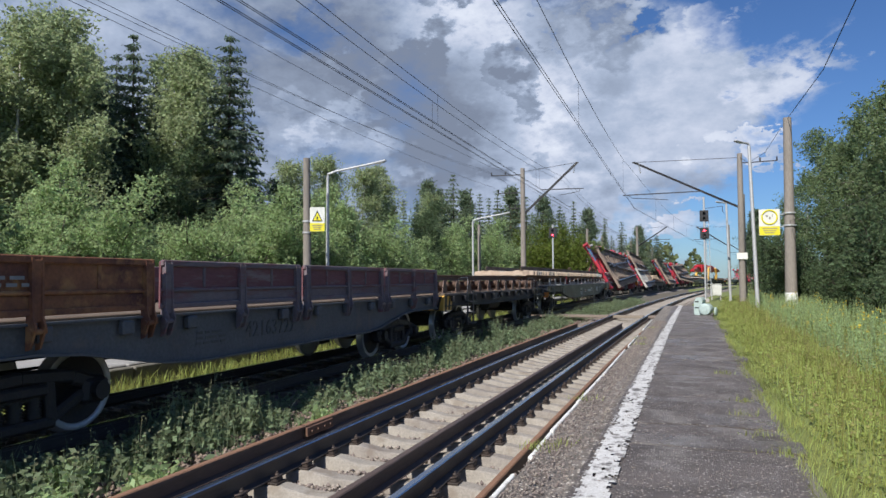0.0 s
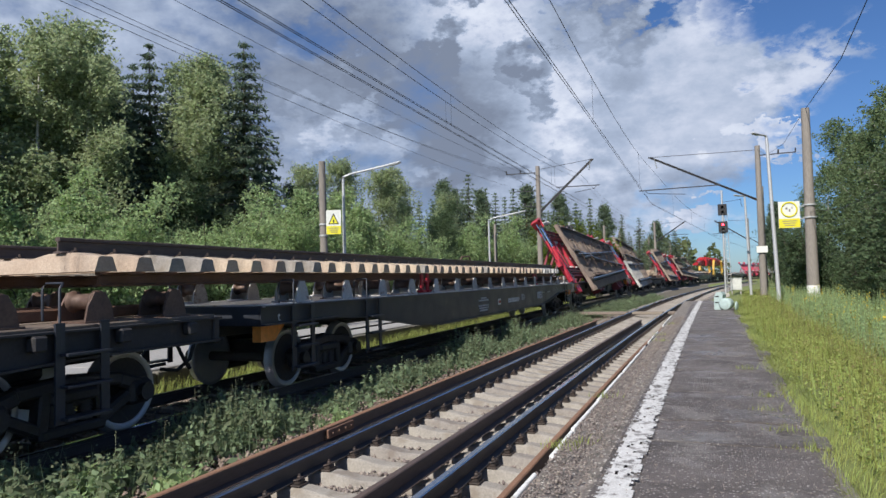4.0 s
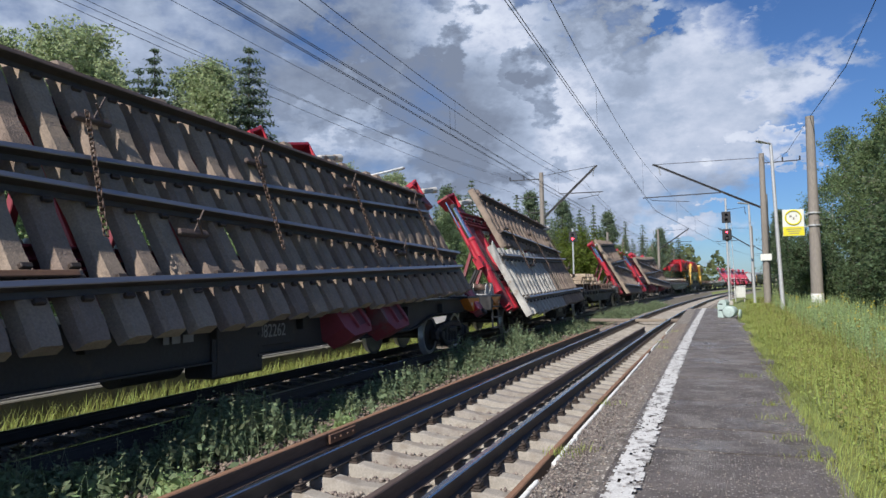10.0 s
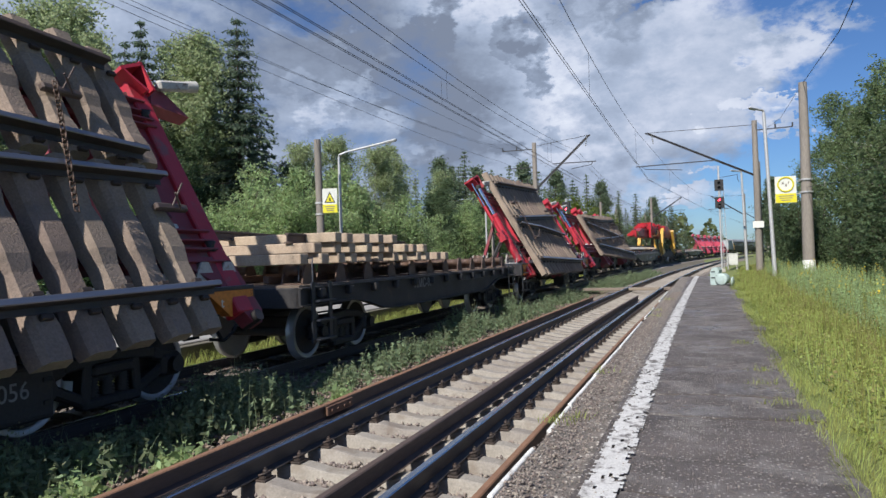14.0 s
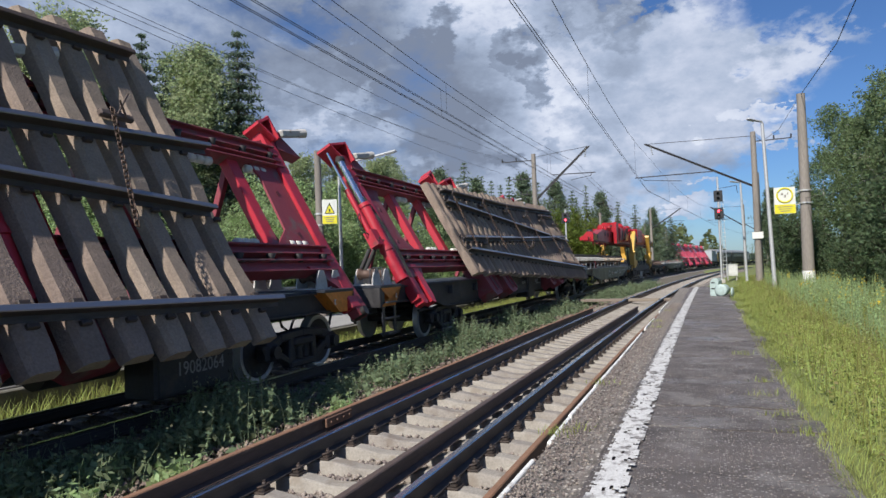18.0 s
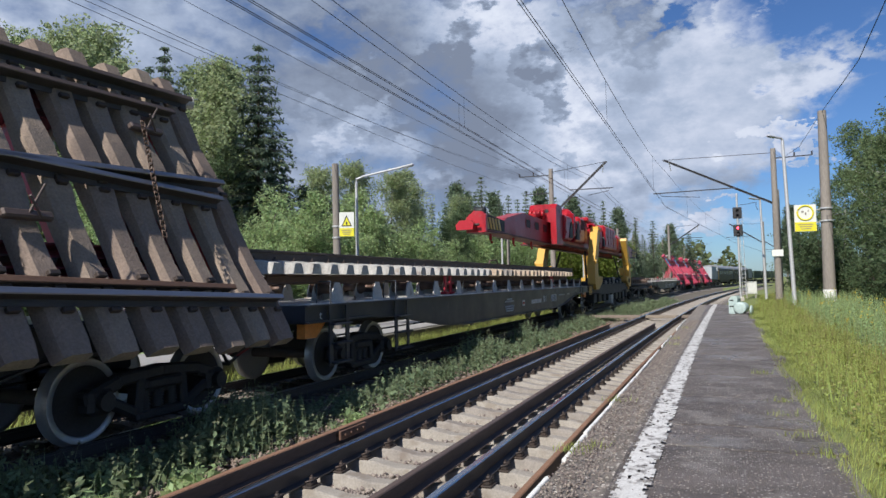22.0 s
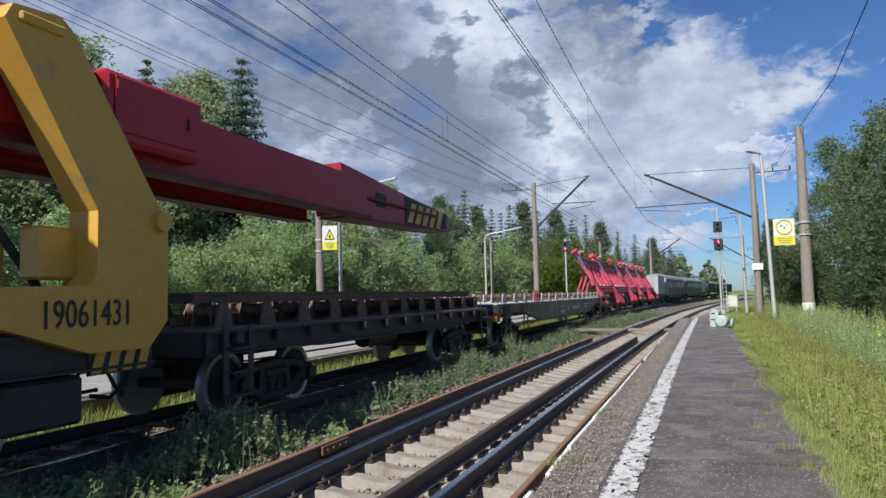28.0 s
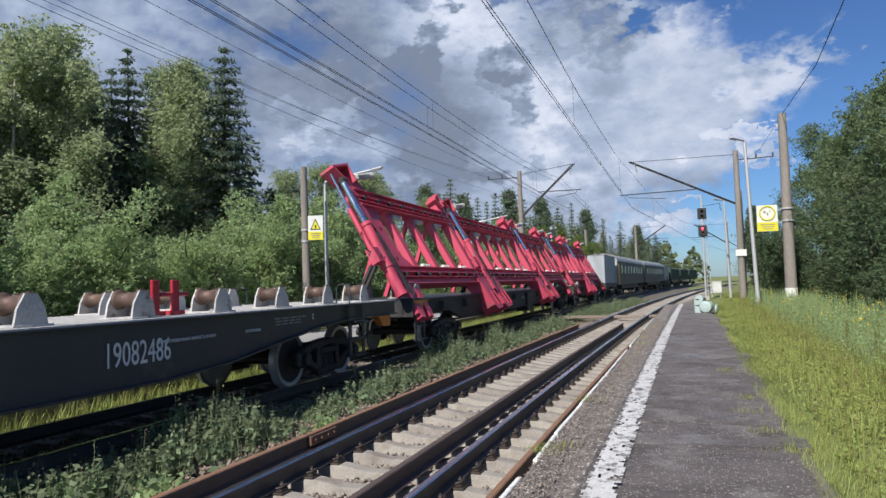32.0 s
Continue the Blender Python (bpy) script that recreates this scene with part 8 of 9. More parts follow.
    for a, b, z, r, wide in houses:
        mid, ln = Y((a + b) / 2), b - a
        hs = part("machine_house", Mesh().box((0.0, mid, (z + 3.62) / 2), (wide, ln, z - 3.62), r), M["red_crane"], t, "red machine housing")
        hx = wide / 2
        if r < 0.2:
            n = max(1, int(ln / 1.0))
            for i in range(n):
                yy = Y(a + ln * (i + 0.5) / n)
                dw = ln / n * 0.84
                door = part("house_door", Mesh().box((hx + 0.012, yy, (z + 3.7) / 2), (0.024, dw, (z - 3.7) * 0.84), 0.006), M["red_crane"], hs)
                part("door_handle", Mesh().box((hx + 0.035, yy + dw * 0.36, (z + 3.7) / 2), (0.03, 0.03, 0.16), 0.006), M["bogie"], door)
                for dz in (-0.28, 0.28):
                    part("door_hinge", Mesh().tube([(hx + 0.03, yy - dw * 0.48, (z + 3.7) / 2 + dz * (z - 3.7) - 0.05), (hx + 0.03, yy - dw * 0.48, (z + 3.7) / 2 + dz * (z - 3.7) + 0.05)], 0.018, 6), M["red_crane"], door)
        else:
            part("house_seam", Mesh().box((hx + 0.004, mid, (z + 3.62) / 2), (0.012, 0.03, (z - 3.62) * 0.6), 0.002), M["crane_dark"], hs)
        part("roof_pipe", Mesh().tube([(hx * 0.6, Y(a) + 0.1, z + 0.03), (hx * 0.6, Y(b) - 0.1, z + 0.05)], 0.022, 6), M["red_crane"], hs)
        for i in range(2):
            yy = Y(a) + ln * (0.3 + 0.4 * i)
            part("roof_vent", Mesh().tube([(0.2 - 0.5 * i, yy, z - 0.02), (0.2 - 0.5 * i, yy, z + 0.12)], 0.06, 8), M["crane_dark"], hs)
    for a, b, hgt in ((177.44, 178.18, 0.78), (179.2, 179.9, 0.95), (183.9, 184.5, 0.8), (187.45, 187.95, 0.6)):
        ya, yb = Y(a), Y(b)
        part("arch_opening", Mesh().prism([(ya, 3.72), (yb, 3.72), (yb, 3.72 + hgt * 0.86), (yb - 0.12, 3.72 + hgt), (yb - 0.34, 3.72 + hgt * 0.92), (ya + 0.1, 3.72 + hgt * 0.45)], 0, 1.10, 1.20), M["black"], t, "dark arched opening")
    # slewing hub over the front legs
    hub = part("turret", Mesh().tube([(0.55, Y(183.2), 4.35), (0.55, Y(183.2), 4.86)], 0.42, 20), M["red_crane"], t, "round red hub over the legs")
    part("turret_cap", Mesh().box((0.45, Y(183.2), 4.96), (1.5, 1.7, 0.22), 0.06), M["red_crane"], hub)
    part("turret_flange", Mesh().tube([(0.55, Y(183.2), 4.50), (0.55, Y(183.2), 4.56)], 0.50, 20), M["red_crane"], hub)
    part("turret_neck", Mesh().tube([(1.2, Y(183.55), 4.55), (1.2, Y(183.55), 4.74)], 0.2, 14), M["red_crane"], hub)
    for k in range(9):
        yy = Y(180.6 + 0.13 * k)
        part("louvre", Mesh().box((1.13, yy, 4.55), (0.03, 0.05, 0.5), 0.004), M["crane_dark"], t)
    for k in range(3):
        o = 0.12 * k
        part("hose", Mesh().tube([(1.16, Y(176.9) + o, 4.7), (1.22, Y(177.0) + o, 4.3), (1.22, Y(177.2) + o, 3.95), (1.18, Y(177.15) + o, 3.7)], 0.016, 6), M["rubber"], t)
    stencil(t, "УК-25/28 СП", 0.16, 1.19, Y(177.35), 4.60, "lettering").scale = (1, 0.9, 1)
    text_bars(t, 1.19, Y(179.7), 4.55, 1, 0.9, 0.08, mat="lettering")
    part("side_beam", Mesh().box((1.18, Y(187.7), 3.52), (0.12, 21.8, 0.26), 0.02), M["red_crane"], t, "red side beam of the girder walk")
    part("side_beam", Mesh().box((-1.18, Y(187.7), 3.52), (0.12, 21.8, 0.26), 0.02), M["red_crane"], t)
    # the belly's shade is put into its darker red
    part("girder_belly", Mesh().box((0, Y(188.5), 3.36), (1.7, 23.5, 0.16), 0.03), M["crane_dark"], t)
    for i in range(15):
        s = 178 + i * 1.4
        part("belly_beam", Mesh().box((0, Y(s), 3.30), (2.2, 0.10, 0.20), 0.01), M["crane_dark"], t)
    # walkway railing
    for x in (-1.42, 1.42):
        rl = part("railing", Mesh().tube([(x, Y(177.0), 4.62), (x, Y(201.2), 4.62)], 0.028, 6), M["red_crane"], t, "thin red railing")
        part("rail_bar", Mesh().tube([(x, Y(177.0), 4.1), (x, Y(201.2), 4.12)], 0.022, 6), M["red_crane"], rl)
        part("walkway", Mesh().box((x * 0.93, Y(189.1), 3.62), (0.36, 24.4, 0.03), 0.006), M["crane_dark"], rl)
        for i in range(17):
            yy = Y(177.0 + 24.2 * i / 16)
            part("post", Mesh().tube([(x, yy, 3.6), (x, yy, 4.62)], 0.024, 6), M["red_crane"], rl)
    # winches at the tail
    part("winch_bed", Mesh().box((0, Y(200.8), 3.95), (2.2, 4.6, 0.55), 0.04), M["red_crane"], t)
    for s, z, x in ((201.2, 5.02, 0.2), (200.9, 4.58, 0.75)):
        w = part("winch_drum", Mesh().tube([(x - 0.45, Y(s), z), (x + 0.4, Y(s), z)], 0.24, 18), M["black"], t, "black winch drum")
        for dx in (-0.48, 0.43):
            part("drum_flange", Mesh().tube([(x + dx - 0.03, Y(s), z), (x + dx + 0.03, Y(s), z)], 0.36, 18), M["red_crane"], w)
        part("winch_motor", Mesh().box((x - 0.9, Y(s), z), (0.7, 0.5, 0.5), 0.1), M["red_crane"], w)
    part("winch_house", Mesh().prism([(Y(199.3), 4.9), (Y(201.0), 4.75), (Y(201.0), 4.95), (Y(199.7), 5.42), (Y(199.3), 5.42)], 0, -0.5, 0.45), M["red_crane"], t, "red winch housing")
    for yy in (199.4, 200.9):
        for x in (-0.45, 0.40):
            part("house_post", Mesh().box((x, Y(yy), 4.55), (0.08, 0.08, 0.9), 0.01), M["red_crane"], t)
    reel = part("cable_reel", Mesh().tube([(0.55, Y(198.7), 4.75), (0.80, Y(198.7), 4.75)], 0.12, 14), M["black"], t, "red spoked cable reel")
    for x in (0.55, 0.80):
        part("reel_rim", Mesh().tube([(x, Y(198.7) + 0.32 * math.cos(a * math.pi / 10), 4.75 + 0.32 * math.sin(a * math.pi / 10)) for a in range(21)], 0.025, 6, caps=False), M["red_crane"], reel)
        for a in range(4):
            d = Vector((0, math.cos(a * math.pi / 4), math.sin(a * math.pi / 4))) * 0.32
            c = Vector((x, Y(198.7), 4.75))
            part("spoke", Mesh().tube([c - d, c + d], 0.014, 5), M["red_crane"], reel)
    part("red_case", Mesh().box((0.5, Y(197.3), 4.72), (0.9, 0.9, 0.7), 0.04), M["red_crane"], t, "red equipment case")
    part("motor", Mesh().tube([(0.75, Y(199.5), 4.42), (0.75, Y(200.3), 4.42)], 0.24, 16), M["red_crane"], t, "red winch motor")
    for i in range(5):
        part("pipe", Mesh().tube([(0.95 - 0.1 * i, Y(198.9), 4.3), (0.95 - 0.1 * i, Y(199.3), 4.5 + 0.04 * i), (0.9 - 0.1 * i, Y(200.4), 4.3)], 0.022, 6), M["red_crane"], t)
    part("gear_case", Mesh().tube([(0.95, Y(202.3), 4.35), (1.25, Y(202.3), 4.35)], 0.42, 20), M["red_crane"], t, "round red gear case")
    part("gear_box", Mesh().box((0.6, Y(202.0), 4.25), (1.0, 0.9, 0.8), 0.12), M["red_crane"], t)
    part("tail_house", Mesh().prism([(Y(202.3), 4.1), (Y(203.6), 4.1), (Y(203.6), 4.55), (Y(203.1), 4.85), (Y(202.3), 4.9)], 0, -0.9, 0.9), M["red_crane"], t, "sloping red tail housing")
    for s, z in ((180.6, 3.0), (184.8, 2.95), (193.0, 2.95)):
        tr = part("load_trolley", Mesh().box((0, Y(s), z), (2.3, 2.6, 0.16), 0.03), M["red_crane"], t, "red hoist trolley below the girder")
        for x in (-0.8, 0.8):
            part("hanger", Mesh().box((x, Y(s) - 0.6, z + 0.25), (0.16, 0.5, 0.5), 0.04), M["crane_dark"], tr)
            part("hook", Mesh().tube([(x, Y(s) + 0.9, z), (x, Y(s) + 0.9, z - 0.35), (x + 0.1, Y(s) + 0.9, z - 0.45)], 0.05, 8), M["red_crane"], tr)
    for x in (-0.16, -0.02, 0.14, 0.26):
        part("hoist_rope", Mesh().tube([(0.30 + x, Y(167.1), 4.22), (0.30 + x, Y(169.3), 4.26), (0.30 + x, Y(171.2), 4.52), (0.30 + x, Y(174.9), 4.78)], 0.022, 6), M["black"], t)
    for s, n in ((169.2, 3), (171.15, 2)):
        stand = part("rope_guide", Mesh().box((0.32, Y(s), 4.10 if s < 170 else 4.42), (0.56, 0.42, 0.16), 0.02), M["red_crane"], t)
        for i in range(n):
            part("guide_sheave", Mesh().lathe([(0.03, -0.04), (0.13, -0.04), (0.10, 0), (0.13, 0.04), (0.03, 0.04)], (0.16 + 0.18 * i, Y(s), 4.22 if s < 170 else 4.50), 0, 14), M["crane_dark"], stand)
    # tackle hung below the boom and the mast
    for s, z, ln in ((169.35, 3.24, 0.40), (172.0, 3.20, 0.42), (174.5, 3.08, 0.85)):
        tk = part("tackle_block", Mesh().box((0.45, Y(s), z), (0.72, ln, 0.16), 0.03), M["red_crane"], t, "red tackle block below the boom")
        for i in range(3):
            part("tackle_sheave", Mesh().lathe([(0.02, -0.05), (0.15, -0.05), (0.11, 0), (0.15, 0.05), (0.02, 0.05)], (0.2 + 0.26 * i, Y(s) + 0.06, z - 0.08), 0, 12), M["crane_dark"], tk)
    for i in range(8):
        yy = Y(176.3 + 0.75 * i)
        part("belly_pipe", Mesh().tube([(-0.9, yy, 3.26), (0.4, yy + 0.1, 3.20), (1.25, yy, 3.34)], 0.035, 6), M["crane_dark"], t)
    for x in (0.55, 1.02):
        part("belly_channel", Mesh().box((x, Y(182.0), 3.22), (0.10, 11.0, 0.12), 0.01), M["red_crane"], t)
    part("mast_slot", Mesh().prism([(Y(176.02), 3.95), (Y(176.30), 3.95), (Y(176.30), 4.84), (Y(176.24), 4.92), (Y(176.08), 4.92), (Y(176.02), 4.84)], 0, 1.045, 1.056), M["black"], t, "tall dark slot in the mast")
    part("mast_window", Mesh().box((0.82, Y(175.395), 5.0), (0.14, 0.02, 0.10), 0.005), M["black"], t)
    part("mast_rib", Mesh().bar((1.08, Y(175.42), 3.35), (1.08, Y(175.42), 4.45), 0.06, 0.05), M["red_crane"], t)
    part("mast_rib", Mesh().bar((1.08, Y(175.42), 4.45), (1.08, Y(175.75), 4.58), 0.06, 0.05), M["red_crane"], t)
    part("emblem", Mesh().tube([(0.618, Y(170.28), 3.78), (0.626, Y(170.28), 3.78)], 0.07, 16), M["lettering"], t, "small round white emblem")
    text_bars(t, 0.626, Y(172.85), 3.74, 3, 0.3, 0.03, mat="lettering", gap=0.055)
    text_bars(t, 0.626, Y(174.1), 3.77, 1, 0.8, 0.035, mat="lettering")
    return t


# ---- coaches and gondolas at the far end ----
def coach(s0, s1, label, yellow_end=False, windows=8):
    mid, half = (s0 + s1) / 2, (s1 - s0) / 2
    t = wagon("service_coach", label, half, half - 3.6, "railway coach", mid)
    length = 2 * half - 0.9
    part("body", Mesh().box((0, 0, 2.3), (3.0, length, 2.3), 0.05), M["coach"], t)
    rf = Mesh()
    pts = [(1.5 * math.cos(a * math.pi / 10), 3.4 + 0.75 * math.sin(a * math.pi / 10)) for a in range(11)]
    rf.prism(pts, 1, -length / 2, length / 2)
    part("roof", rf, M["coach_roof"], t, "grey rounded roof")
    for i in range(windows):
        y = -length / 2 + 3 + (length - 6) * i / (windows - 1)
        for x in (-1, 1):
            w = part("window_frame", Mesh().box((x * 1.505, y, 2.65), (0.03, 1.0, 0.9), 0.01), M["coach"], t)
            part("pane", Mesh().box((x * 1.523, y, 2.65), (0.012, 0.84, 0.74), 0), M["coach_glass"], w)
    for s in (-1, 1):
        part("end_door", Mesh().box((0, s * (length / 2 + 0.02), 2.25), (0.9, 0.06, 2.0), 0.02), M["coach_pale"], t)
        part("vestibule", Mesh().box((0, s * (length / 2 + 0.2), 2.3), (1.2, 0.4, 2.2), 0.08), M["rubber"], t)
    if yellow_end:
        part("side_door", Mesh().box((1.51, -length / 2 + 0.8, 2.2), (0.04, 0.8, 1.9), 0.01), M["yellow"], t, "yellow side door")
        part("end_panel", Mesh().box((0.9, -length / 2 - 0.02, 2.35), (1.15, 0.05, 2.2), 0.02), M["coach_pale"], t, "pale grey end panel")
    part("skirt", Mesh().box((0, 0, 1.0), (2.5, length - 9, 0.5), 0.05), M["wagon_black"], t)


def box_wagon(s0, s1):
    mid, half = (s0 + s1) / 2, (s1 - s0) / 2
    t = wagon("container_wagon", "short wagon with a pale grey box body", half, half - 2.0, "box wagon", mid)
    length = 2 * half - 0.9
    part("body", Mesh().box((0, 0, 2.55), (2.7, length, 2.3), 0.04), M["coach_pale"], t)
    part("roof", Mesh().box((0, 0, 3.72), (2.76, length + 0.06, 0.06), 0.02), M["coach_roof"], t)
    part("frame", Mesh().box((0, 0, 1.2), (2.8, length + 0.2, 0.3), 0.02), M["wagon_black"], t)
    n = int(length / 0.6)
    for i in range(n):
        y = -length / 2 + 0.3 + (length - 0.6) * i / (n - 1)
        part("body_rib", Mesh().box((1.36, y, 2.55), (0.04, 0.08, 2.1), 0.01), M["coach_pale"], t)


def gondola(s0):
    t = wagon("gondola_wagon", "dark green open gondola wagon with ribbed sides", 6.95, 4.35, "gondola", s0 + 6.95)
    for x in (-1, 1):
        part("side_wall", Mesh().box((x * 1.5, 0, 2.25), (0.05, 12.7, 1.9), 0.01), M["hopper_green"], t)
        part("top_rail", Mesh().box((x * 1.52, 0, 3.22), (0.14, 12.8, 0.14), 0.02), M["coach_pale"], t)
        for i in range(9):
            part("side_post", Mesh().box((x * 1.56, -6.2 + i * 1.55, 2.25), (0.1, 0.16, 1.9), 0.02), M["hopper_green"], t)
    for s in (-1, 1):
        part("end_wall", Mesh().box((0, s * 6.33, 2.25), (3.0, 0.05, 1.9), 0.01), M["hopper_green"], t)
    part("floor", Mesh().box((0, 0, 1.25), (3.0, 12.6, 0.16), 0.01), M["wagon_black"], t)


# ---- the train, in metres along the line at the clip's start ----
def build_train():
    side_board_wagon(10.0)
    short_flat(24.3, 7.55, "black flat wagon with rusty rollers and a striped end", mark="ПМС-4", stripes=True)
    rail_bundle(24.3, 17.5, 27.8)
    roller_platform(44.9, 13.3, "0000551", -0.25, 5.75, label="long dark grey roller platform carrying a length of track")
    loaded_track(42.5, 29.2, 55.8, ((0.84, 1.0),), "length of track on rust-stained concrete sleepers, loaded on rollers")
    tilt_wagon(70.4, 12.65, [(-11.45, True, 1, True), (-5.0, False, 0, False), (-3.9, True, 0, True), (4.2, False, 0, False), (5.9, True, 0, True), (11.75, False, -1, True)], M["red"], M["red_dull"],
               "black wagon with a leaning red frame and hydraulic cylinders", "19082262", (-8.65, 10.6), (1.55, 2.23))
    switch_panel(70.4, [(62.3, 81.3, ((62.4, -0.18), (80, 0.45)), ((62.5, 4.15), (81, 3.72)), 0)],
                 [("rail_old", 0.64, ((62.3, 3.83), (66, 3.8), (81.1, 3.38))), ("panel_rail", 0.64, ((62.3, 2.26), (65.9, 2.13), (68.3, 1.89), (81.4, 1.56))),
                  ("panel_rail", 0.64, ((62.3, 2.03), (65.9, 2.15), (80.7, 2.81))), ("panel_rail", 0.64, ((62.5, 0.43), (68.1, 0.62), (81.0, 1.13))),
                  ("panel_rail", 0.62, ((64.2, 1.90), (66.6, 2.03))), ("rail_rust", 0.56, ((64.5, 0.70), (69.0, 0.80)))], "rail switch panel on dusty brown sleepers, leaning on its frame", 1)
    tilt_wagon(91.1, 8.05, [(-5.65, True, 1, True), (-0.4, False, 0, False), (1.1, True, 0, True), (7.15, False, -1, True)], M["red"], M["red_dull"], "short black wagon with a leaning red frame", "19082056", (-3.0, 5.2), (3.58, 3.57))
    switch_panel(91.1, [(87.8, 97.5, ((87.8, 2.29), (97, 2.2)), ((87.9, 4.8), (97.2, 4.15)), 0), (86.0, 97.2, ((86.2, -0.50), (96.8, -0.25)), ((86.1, 2.15), (97, 2.15)), 92.6)],
                 [("rail_old", 0.64, ((87.9, 4.40), (97.3, 3.78))), ("panel_rail", 0.64, ((87.9, 2.80), (91.4, 2.62), (97.2, 2.30))), ("panel_rail", 0.64, ((86.1, 1.70), (90.7, 1.74), (97.3, 1.92))),
                  ("panel_rail", 0.64, ((86.2, 0.06), (97.3, 0.28)))], "rail switch panel with pale sleepers below brown ones, leaning", 2)
    short_flat(106.6, 7.4, "black flat wagon with rusty rollers and brackets", "planks", mark="ПМС-97")
    timber_stack(106.6, 99.9)
    tilt_wagon(121.5, 7.5, [(-6.15, True, 1, True), (-0.6, False, 0, False), (0.9, True, 0, True), (6.85, False, -1, True)], M["red"], M["red_dull"], "short black wagon with a leaning red frame", "19082064", (-4.05, 5.65), (2.87, 2.92))
    switch_panel(121.5, [(116.3, 125.1, ((116.4, -0.23), (125, -0.37)), ((116.5, 4.43), (124.8, 4.75)), 0)],
                 [("rail_old", 0.64, ((116.4, 3.90), (124.8, 4.36))), ("panel_rail", 0.64, ((116.5, 2.28), (119.8, 2.47), (125.5, 2.83))), ("panel_rail", 0.64, ((116.5, 2.02), (119.9, 1.96), (124.9, 1.65))),
                  ("panel_rail", 0.64, ((116.5, 0.41), (125.4, 0.16)))], "short switch panel on dusty brown sleepers, leaning on its frame", 3)
    tilt_wagon(141.7, 12.7, [(-10.15, True, 1, True), (-4.5, False, 0, False), (-2.6, True, 0, True), (4.2, False, 0, False), (5.9, True, 0, True), (11.4, False, -1, True)], M["red"], M["red_dull"],
               "black wagon with a leaning red frame and hydraulic cylinders", "19082270", (-7.5, 10.6), (1.93, 3.0))
    switch_panel(141.7, [(135.6, 153.9, ((135.8, 0.50), (153.2, -0.22)), ((136.3, 3.62), (153.7, 4.25)), 0)],
                 [("rail_old", 0.64, ((136.2, 3.27), (143.6, 3.38), (153.9, 3.85))), ("panel_rail", 0.64, ((136.1, 2.87), (143.3, 2.50), (148.6, 2.20), (153.5, 1.97))), ("panel_rail", 0.64, ((135.8, 1.58), (143.0, 1.80), (148.3, 2.01), (153.7, 2.28))),
                  ("panel_rail", 0.64, ((135.7, 1.19), (142.7, 0.87), (153.8, 0.36))), ("rail_old", 0.60, ((149.6, 3.35), (153.4, 3.50))), ("rail_rust", 0.56, ((149.0, 0.75), (153.0, 0.58)))], "long switch panel with several diverging rails, leaning on its frame", 4)
    roller_platform(167.6, 13.2, "19082478", 0.43, 4.53, label="long dark grey roller platform carrying a length of new track")
    loaded_track(166.05, 154.1, 178.0, ((0, 0.45),), "length of new track on pale concrete sleepers, loaded on rollers", 1.6)
    crane(188.75)
    short_flat(204.3, 7.0, "black flat wagon loaded with low brown rails", mark="")
    rail_bundle(204.3, 198.4, 210.4)
    roller_platform(224.5, 13.3, "19082486", 0.0, 5.2, label="long dark grey roller platform, empty, rows of rollers on its deck")
    tilt_wagon(250.5, 12.7, [(-11.9, True, 1, True), (-5.2, False, 0, False), (-3.9, True, 0, True), (4.2, False, 0, False), (5.9, True, 0, True), (11.4, False, -1, True)], M["red_faded"], M["red_faded"],
               "empty wagon with a leaning frame in faded pinkish red", "", (-8.9, 10.6), (1.7, 3.0))
    tilt_wagon(271.2, 8.0, [(-6.7, True, 1, True), (-1.0, False, 0, False), (0.5, True, 0, True), (6.8, False, -1, True)], M["red_faded"], M["red_faded"], "short empty wagon with a leaning frame in faded red", "", None, (3.0, 3.0))
    box_wagon(279.4, 287.4)
    coach(287.4, 312.4, "dark olive service coach with a grey roof and a yellow door", True)
    coach(312.4, 337.4, "dark olive service coach with a grey roof", False, 9)
    box_wagon(337.4, 344.4)
    for i in range(3):
        gondola(344.6 + 13.9 * i)


build_train()


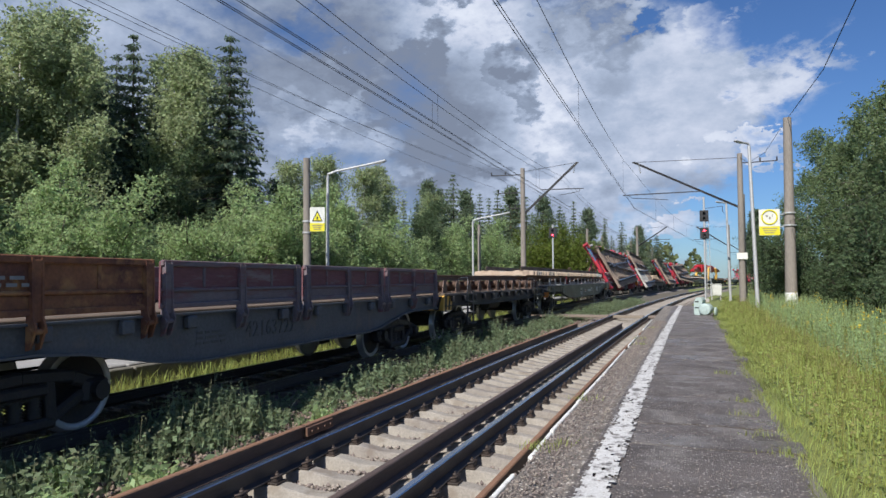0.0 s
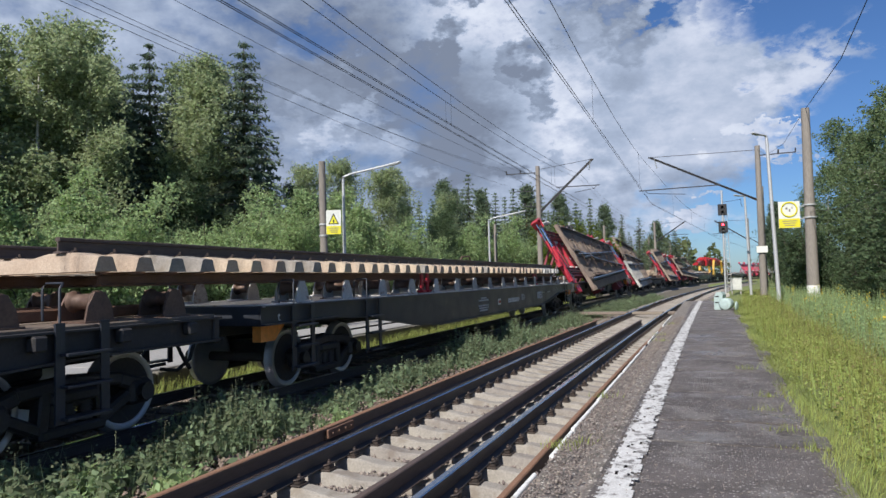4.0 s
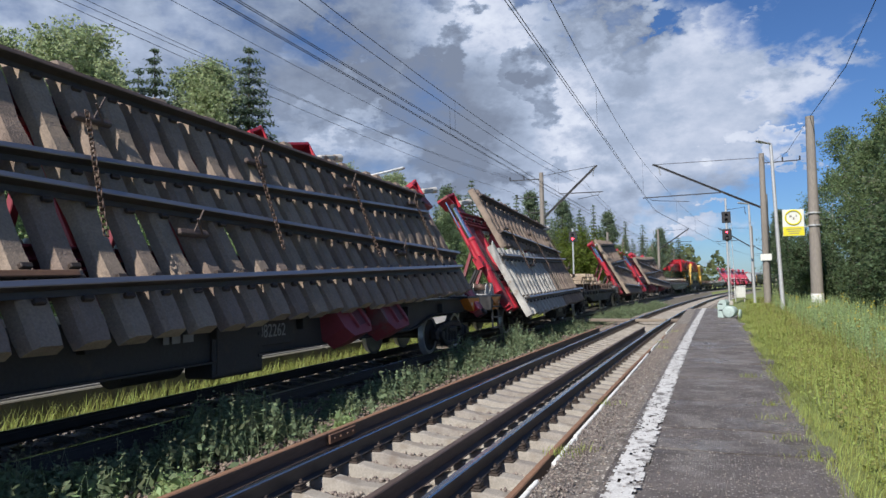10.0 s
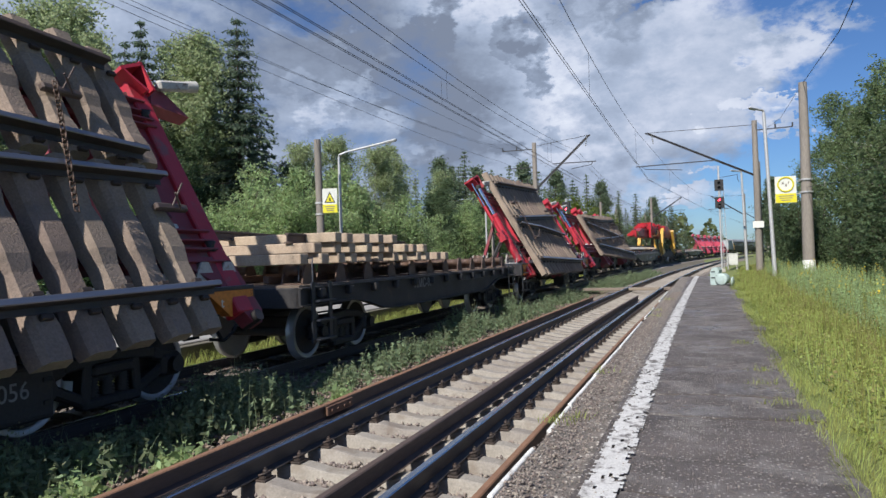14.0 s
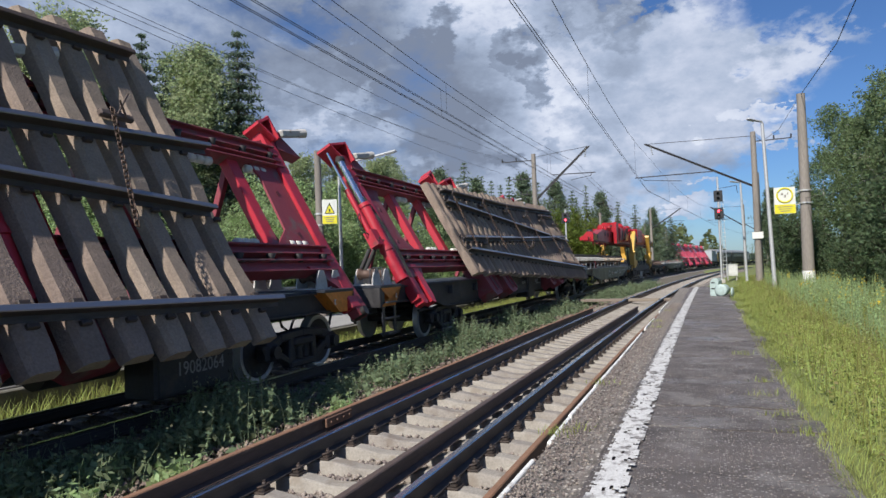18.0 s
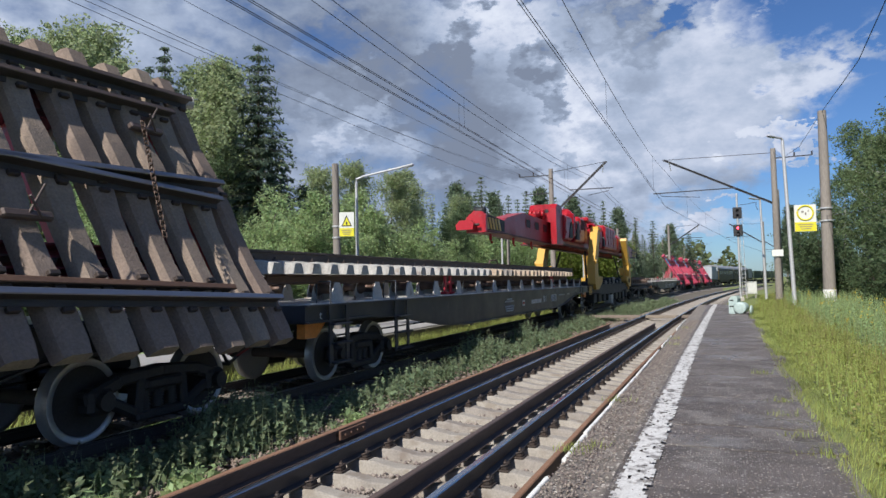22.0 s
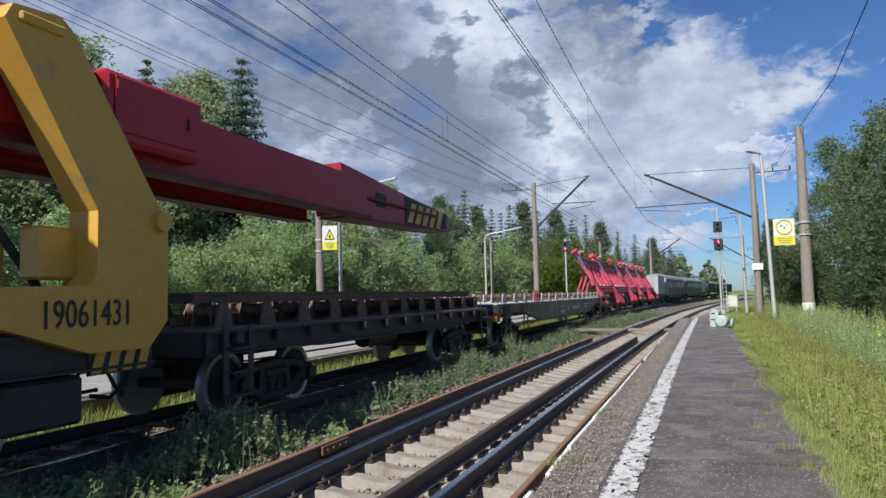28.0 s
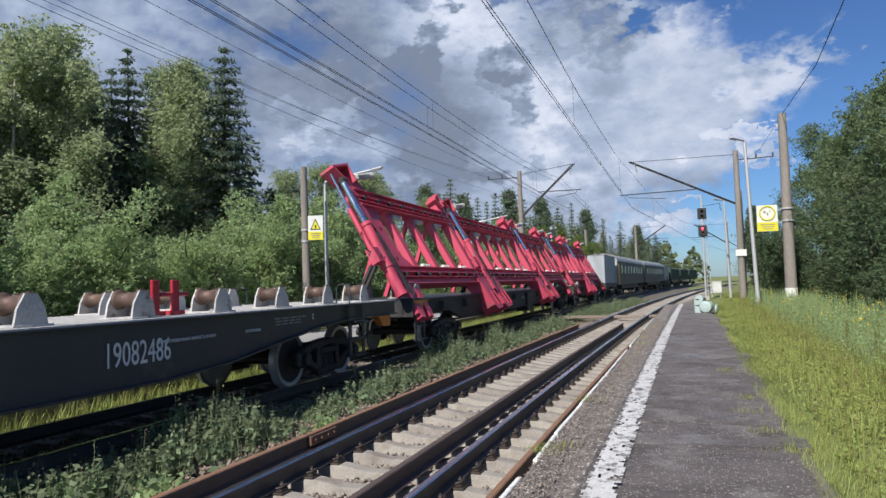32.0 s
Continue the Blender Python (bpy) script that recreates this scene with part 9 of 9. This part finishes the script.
# ---- pieces of the near track: sleepers, fastenings, stones ----
def build_near_track_pieces():
    rng = random.Random(3)
    s, n = -2.0, 0
    foot = Mesh()
    foot.box((0, 0, 0.008), (0.36, 0.17, 0.016), 0.003)
    for x in (-0.125, 0.125):
        foot.box((x, 0, 0.035), (0.07, 0.11, 0.05), 0.012)
        foot.tube([(x, 0, 0.03), (x, 0, 0.105)], 0.013, 6)
        foot.lathe([(0.024, 0.06), (0.024, 0.085), (0.012, 0.09)], (x, 0, 0), 2, 6)
        foot.tube([(x - 0.03, -0.055, 0.05), (x + 0.025, -0.06, 0.066), (x + 0.03, 0.06, 0.066), (x - 0.03, 0.055, 0.05)], 0.011, 5)
    fast = foot.data("fastening", M["clip"])
    while s < 96:
        p, a = near_at(s)
        ob = part("sleeper", SLEEPER["concrete"], None, TRACK_NEAR, m=Matrix.Translation((p.x + rng.uniform(-0.015, 0.015), p.y, -0.392 + rng.uniform(-0.004, 0.004))) @ Matrix.Rotation(-a + radians(rng.uniform(-0.7, 0.7)), 4, "Z"))
        if s < 62:
            for lat in (-0.7965, 0.7965):
                q, _ = near_at(s, lat)
                part("fastening", fast, None, TRACK_NEAR, m=Matrix.Translation((q.x, q.y, -0.198)) @ Matrix.Rotation(-a, 4, "Z"))
        s += 0.545
        n += 1
    s = -4.0
    while s < 46:
        p, a = far_at(s)
        part("sleeper", SLEEPER["concrete_shaded_dirty"], None, TRACK_FAR, m=Matrix.Translation((p.x, p.y, -0.425)) @ Matrix.Rotation(-a, 4, "Z"))
        s += 0.60


def stones(name, at, spans, count, s0, s1, z, size, mat, seed, label, power=1.7):
    """Loose ballast as one mesh: squashed four- to six-sided stones of many sizes."""
    rng = np.random.default_rng(seed)
    base = np.array([(1, 0, -0.2), (0.2, 0.9, -0.3), (-0.9, 0.3, -0.1), (-0.3, -0.9, -0.2), (0.25, 0.1, 0.75), (-0.3, 0.05, 0.65), (0, 0, -0.9)])
    tri = np.array([(0, 1, 4), (1, 2, 5), (1, 5, 4), (2, 3, 5), (3, 0, 4), (3, 4, 5), (1, 0, 6), (2, 1, 6), (3, 2, 6), (0, 3, 6)])
    ss = s0 + (s1 - s0) * rng.random(count) ** power
    pick = rng.integers(0, len(spans), count)
    sp = np.array(spans)
    lat = sp[pick, 0] + (sp[pick, 1] - sp[pick, 0]) * rng.random(count)
    c = np.empty((count, 3))
    for i in range(count):
        q = at(float(ss[i]), float(lat[i]))[0]
        c[i] = q.x, q.y, z + rng.normal() * 0.012
    r = size * rng.uniform(0.5, 1.4, count)
    a = rng.random(count) * 6.283
    v = base[None] * (1 + rng.normal(size=(count, 7, 3)) * 0.22) * r[:, None, None] * np.array((1, 0.8, 0.7))
    x = v[..., 0] * np.cos(a)[:, None] - v[..., 1] * np.sin(a)[:, None]
    y = v[..., 0] * np.sin(a)[:, None] + v[..., 1] * np.cos(a)[:, None]
    v = np.stack([x, y, v[..., 2]], 2) + c[:, None]
    f = (np.arange(count)[:, None, None] * 7 + tri[None]).reshape(-1, 3)
    me = raw_mesh(name, v.reshape(-1, 3), f, M[mat])
    tagged(new(name, me), label, "ballast", kind="stuff")


build_near_track_pieces()
stones("ballast_stones", near_at, [(-0.72, 0.28), (-0.72, 0.28), (0.42, 0.72), (0.9, 1.35), (-1.2, -0.9)], 20000, 2.0, 42, -0.318, 0.034, "stone", 1, "loose grey ballast stones between the sleepers")
stones("shoulder_stones", near_at, [(-2.2, -1.4), (-2.6, -1.4), (-3.1, -1.5)], 9000, 2.0, 36, -0.28, 0.034, "stone_brown", 2, "brown loose stones on the ballast shoulder")
stones("far_stones", far_at, [(-0.7, 0.7), (0.85, 1.8), (-1.3, -0.85)], 7000, 3.0, 40, -0.255, 0.032, "stone_brown", 3, "dirty stones between the far rails")
stones("platform_grit", near_at, [(1.74, 2.15), (1.74, 2.0)], 11000, 2.6, 26, 0.188, 0.0125, "stone", 4, "fine gravel on the broken platform edge")
stones("asphalt_grit", near_at, [(2.0, 3.85)], 9000, 2.6, 18, 0.204, 0.0065, "stone", 6, "fine pale grit strewn over the asphalt", 2.2)


# ---- the train runs ----
SPEEDS = [(0, 5.45), (3, 6.21), (6, 6.70), (9, 6.81), (12, 6.58), (15, 6.49), (18, 7.03), (21, 7.24), (24, 7.42), (27, 7.55), (29.5, 7.96), (32, 8.84)]


def run_at(t):
    """Metres that the train has run by t seconds."""
    run = 0.0
    for (t0, v0), (t1, v1) in zip(SPEEDS, SPEEDS[1:]):
        if t <= t0:
            break
        u = min(t, t1) - t0
        run += v0 * u + (v1 - v0) * u * u / (2 * (t1 - t0))
    return run


def motions():
    for t, mid, pivot in CARS:
        rows = []
        for i in range(65):
            s = mid - run_at(i * 0.5)
            p, q = far_at(s - pivot)[0], far_at(s + pivot)[0]
            c, d = (p + q) / 2, q - p
            rows.append((i * 0.5, Matrix.Translation(c) @ Matrix.Rotation(-math.atan2(d.x, d.y), 4, "Z")))
        walk(t, rows)
    # the wheels roll without slipping
    turns = [(i * 0.08, run_at(i * 0.08) / 0.475) for i in range(401)]
    for w, y in WHEELS:
        walk(w, [(t, Matrix.Translation((0, y, 0.475)) @ Matrix.Rotation(a, 4, "X")) for t, a in turns])


motions()
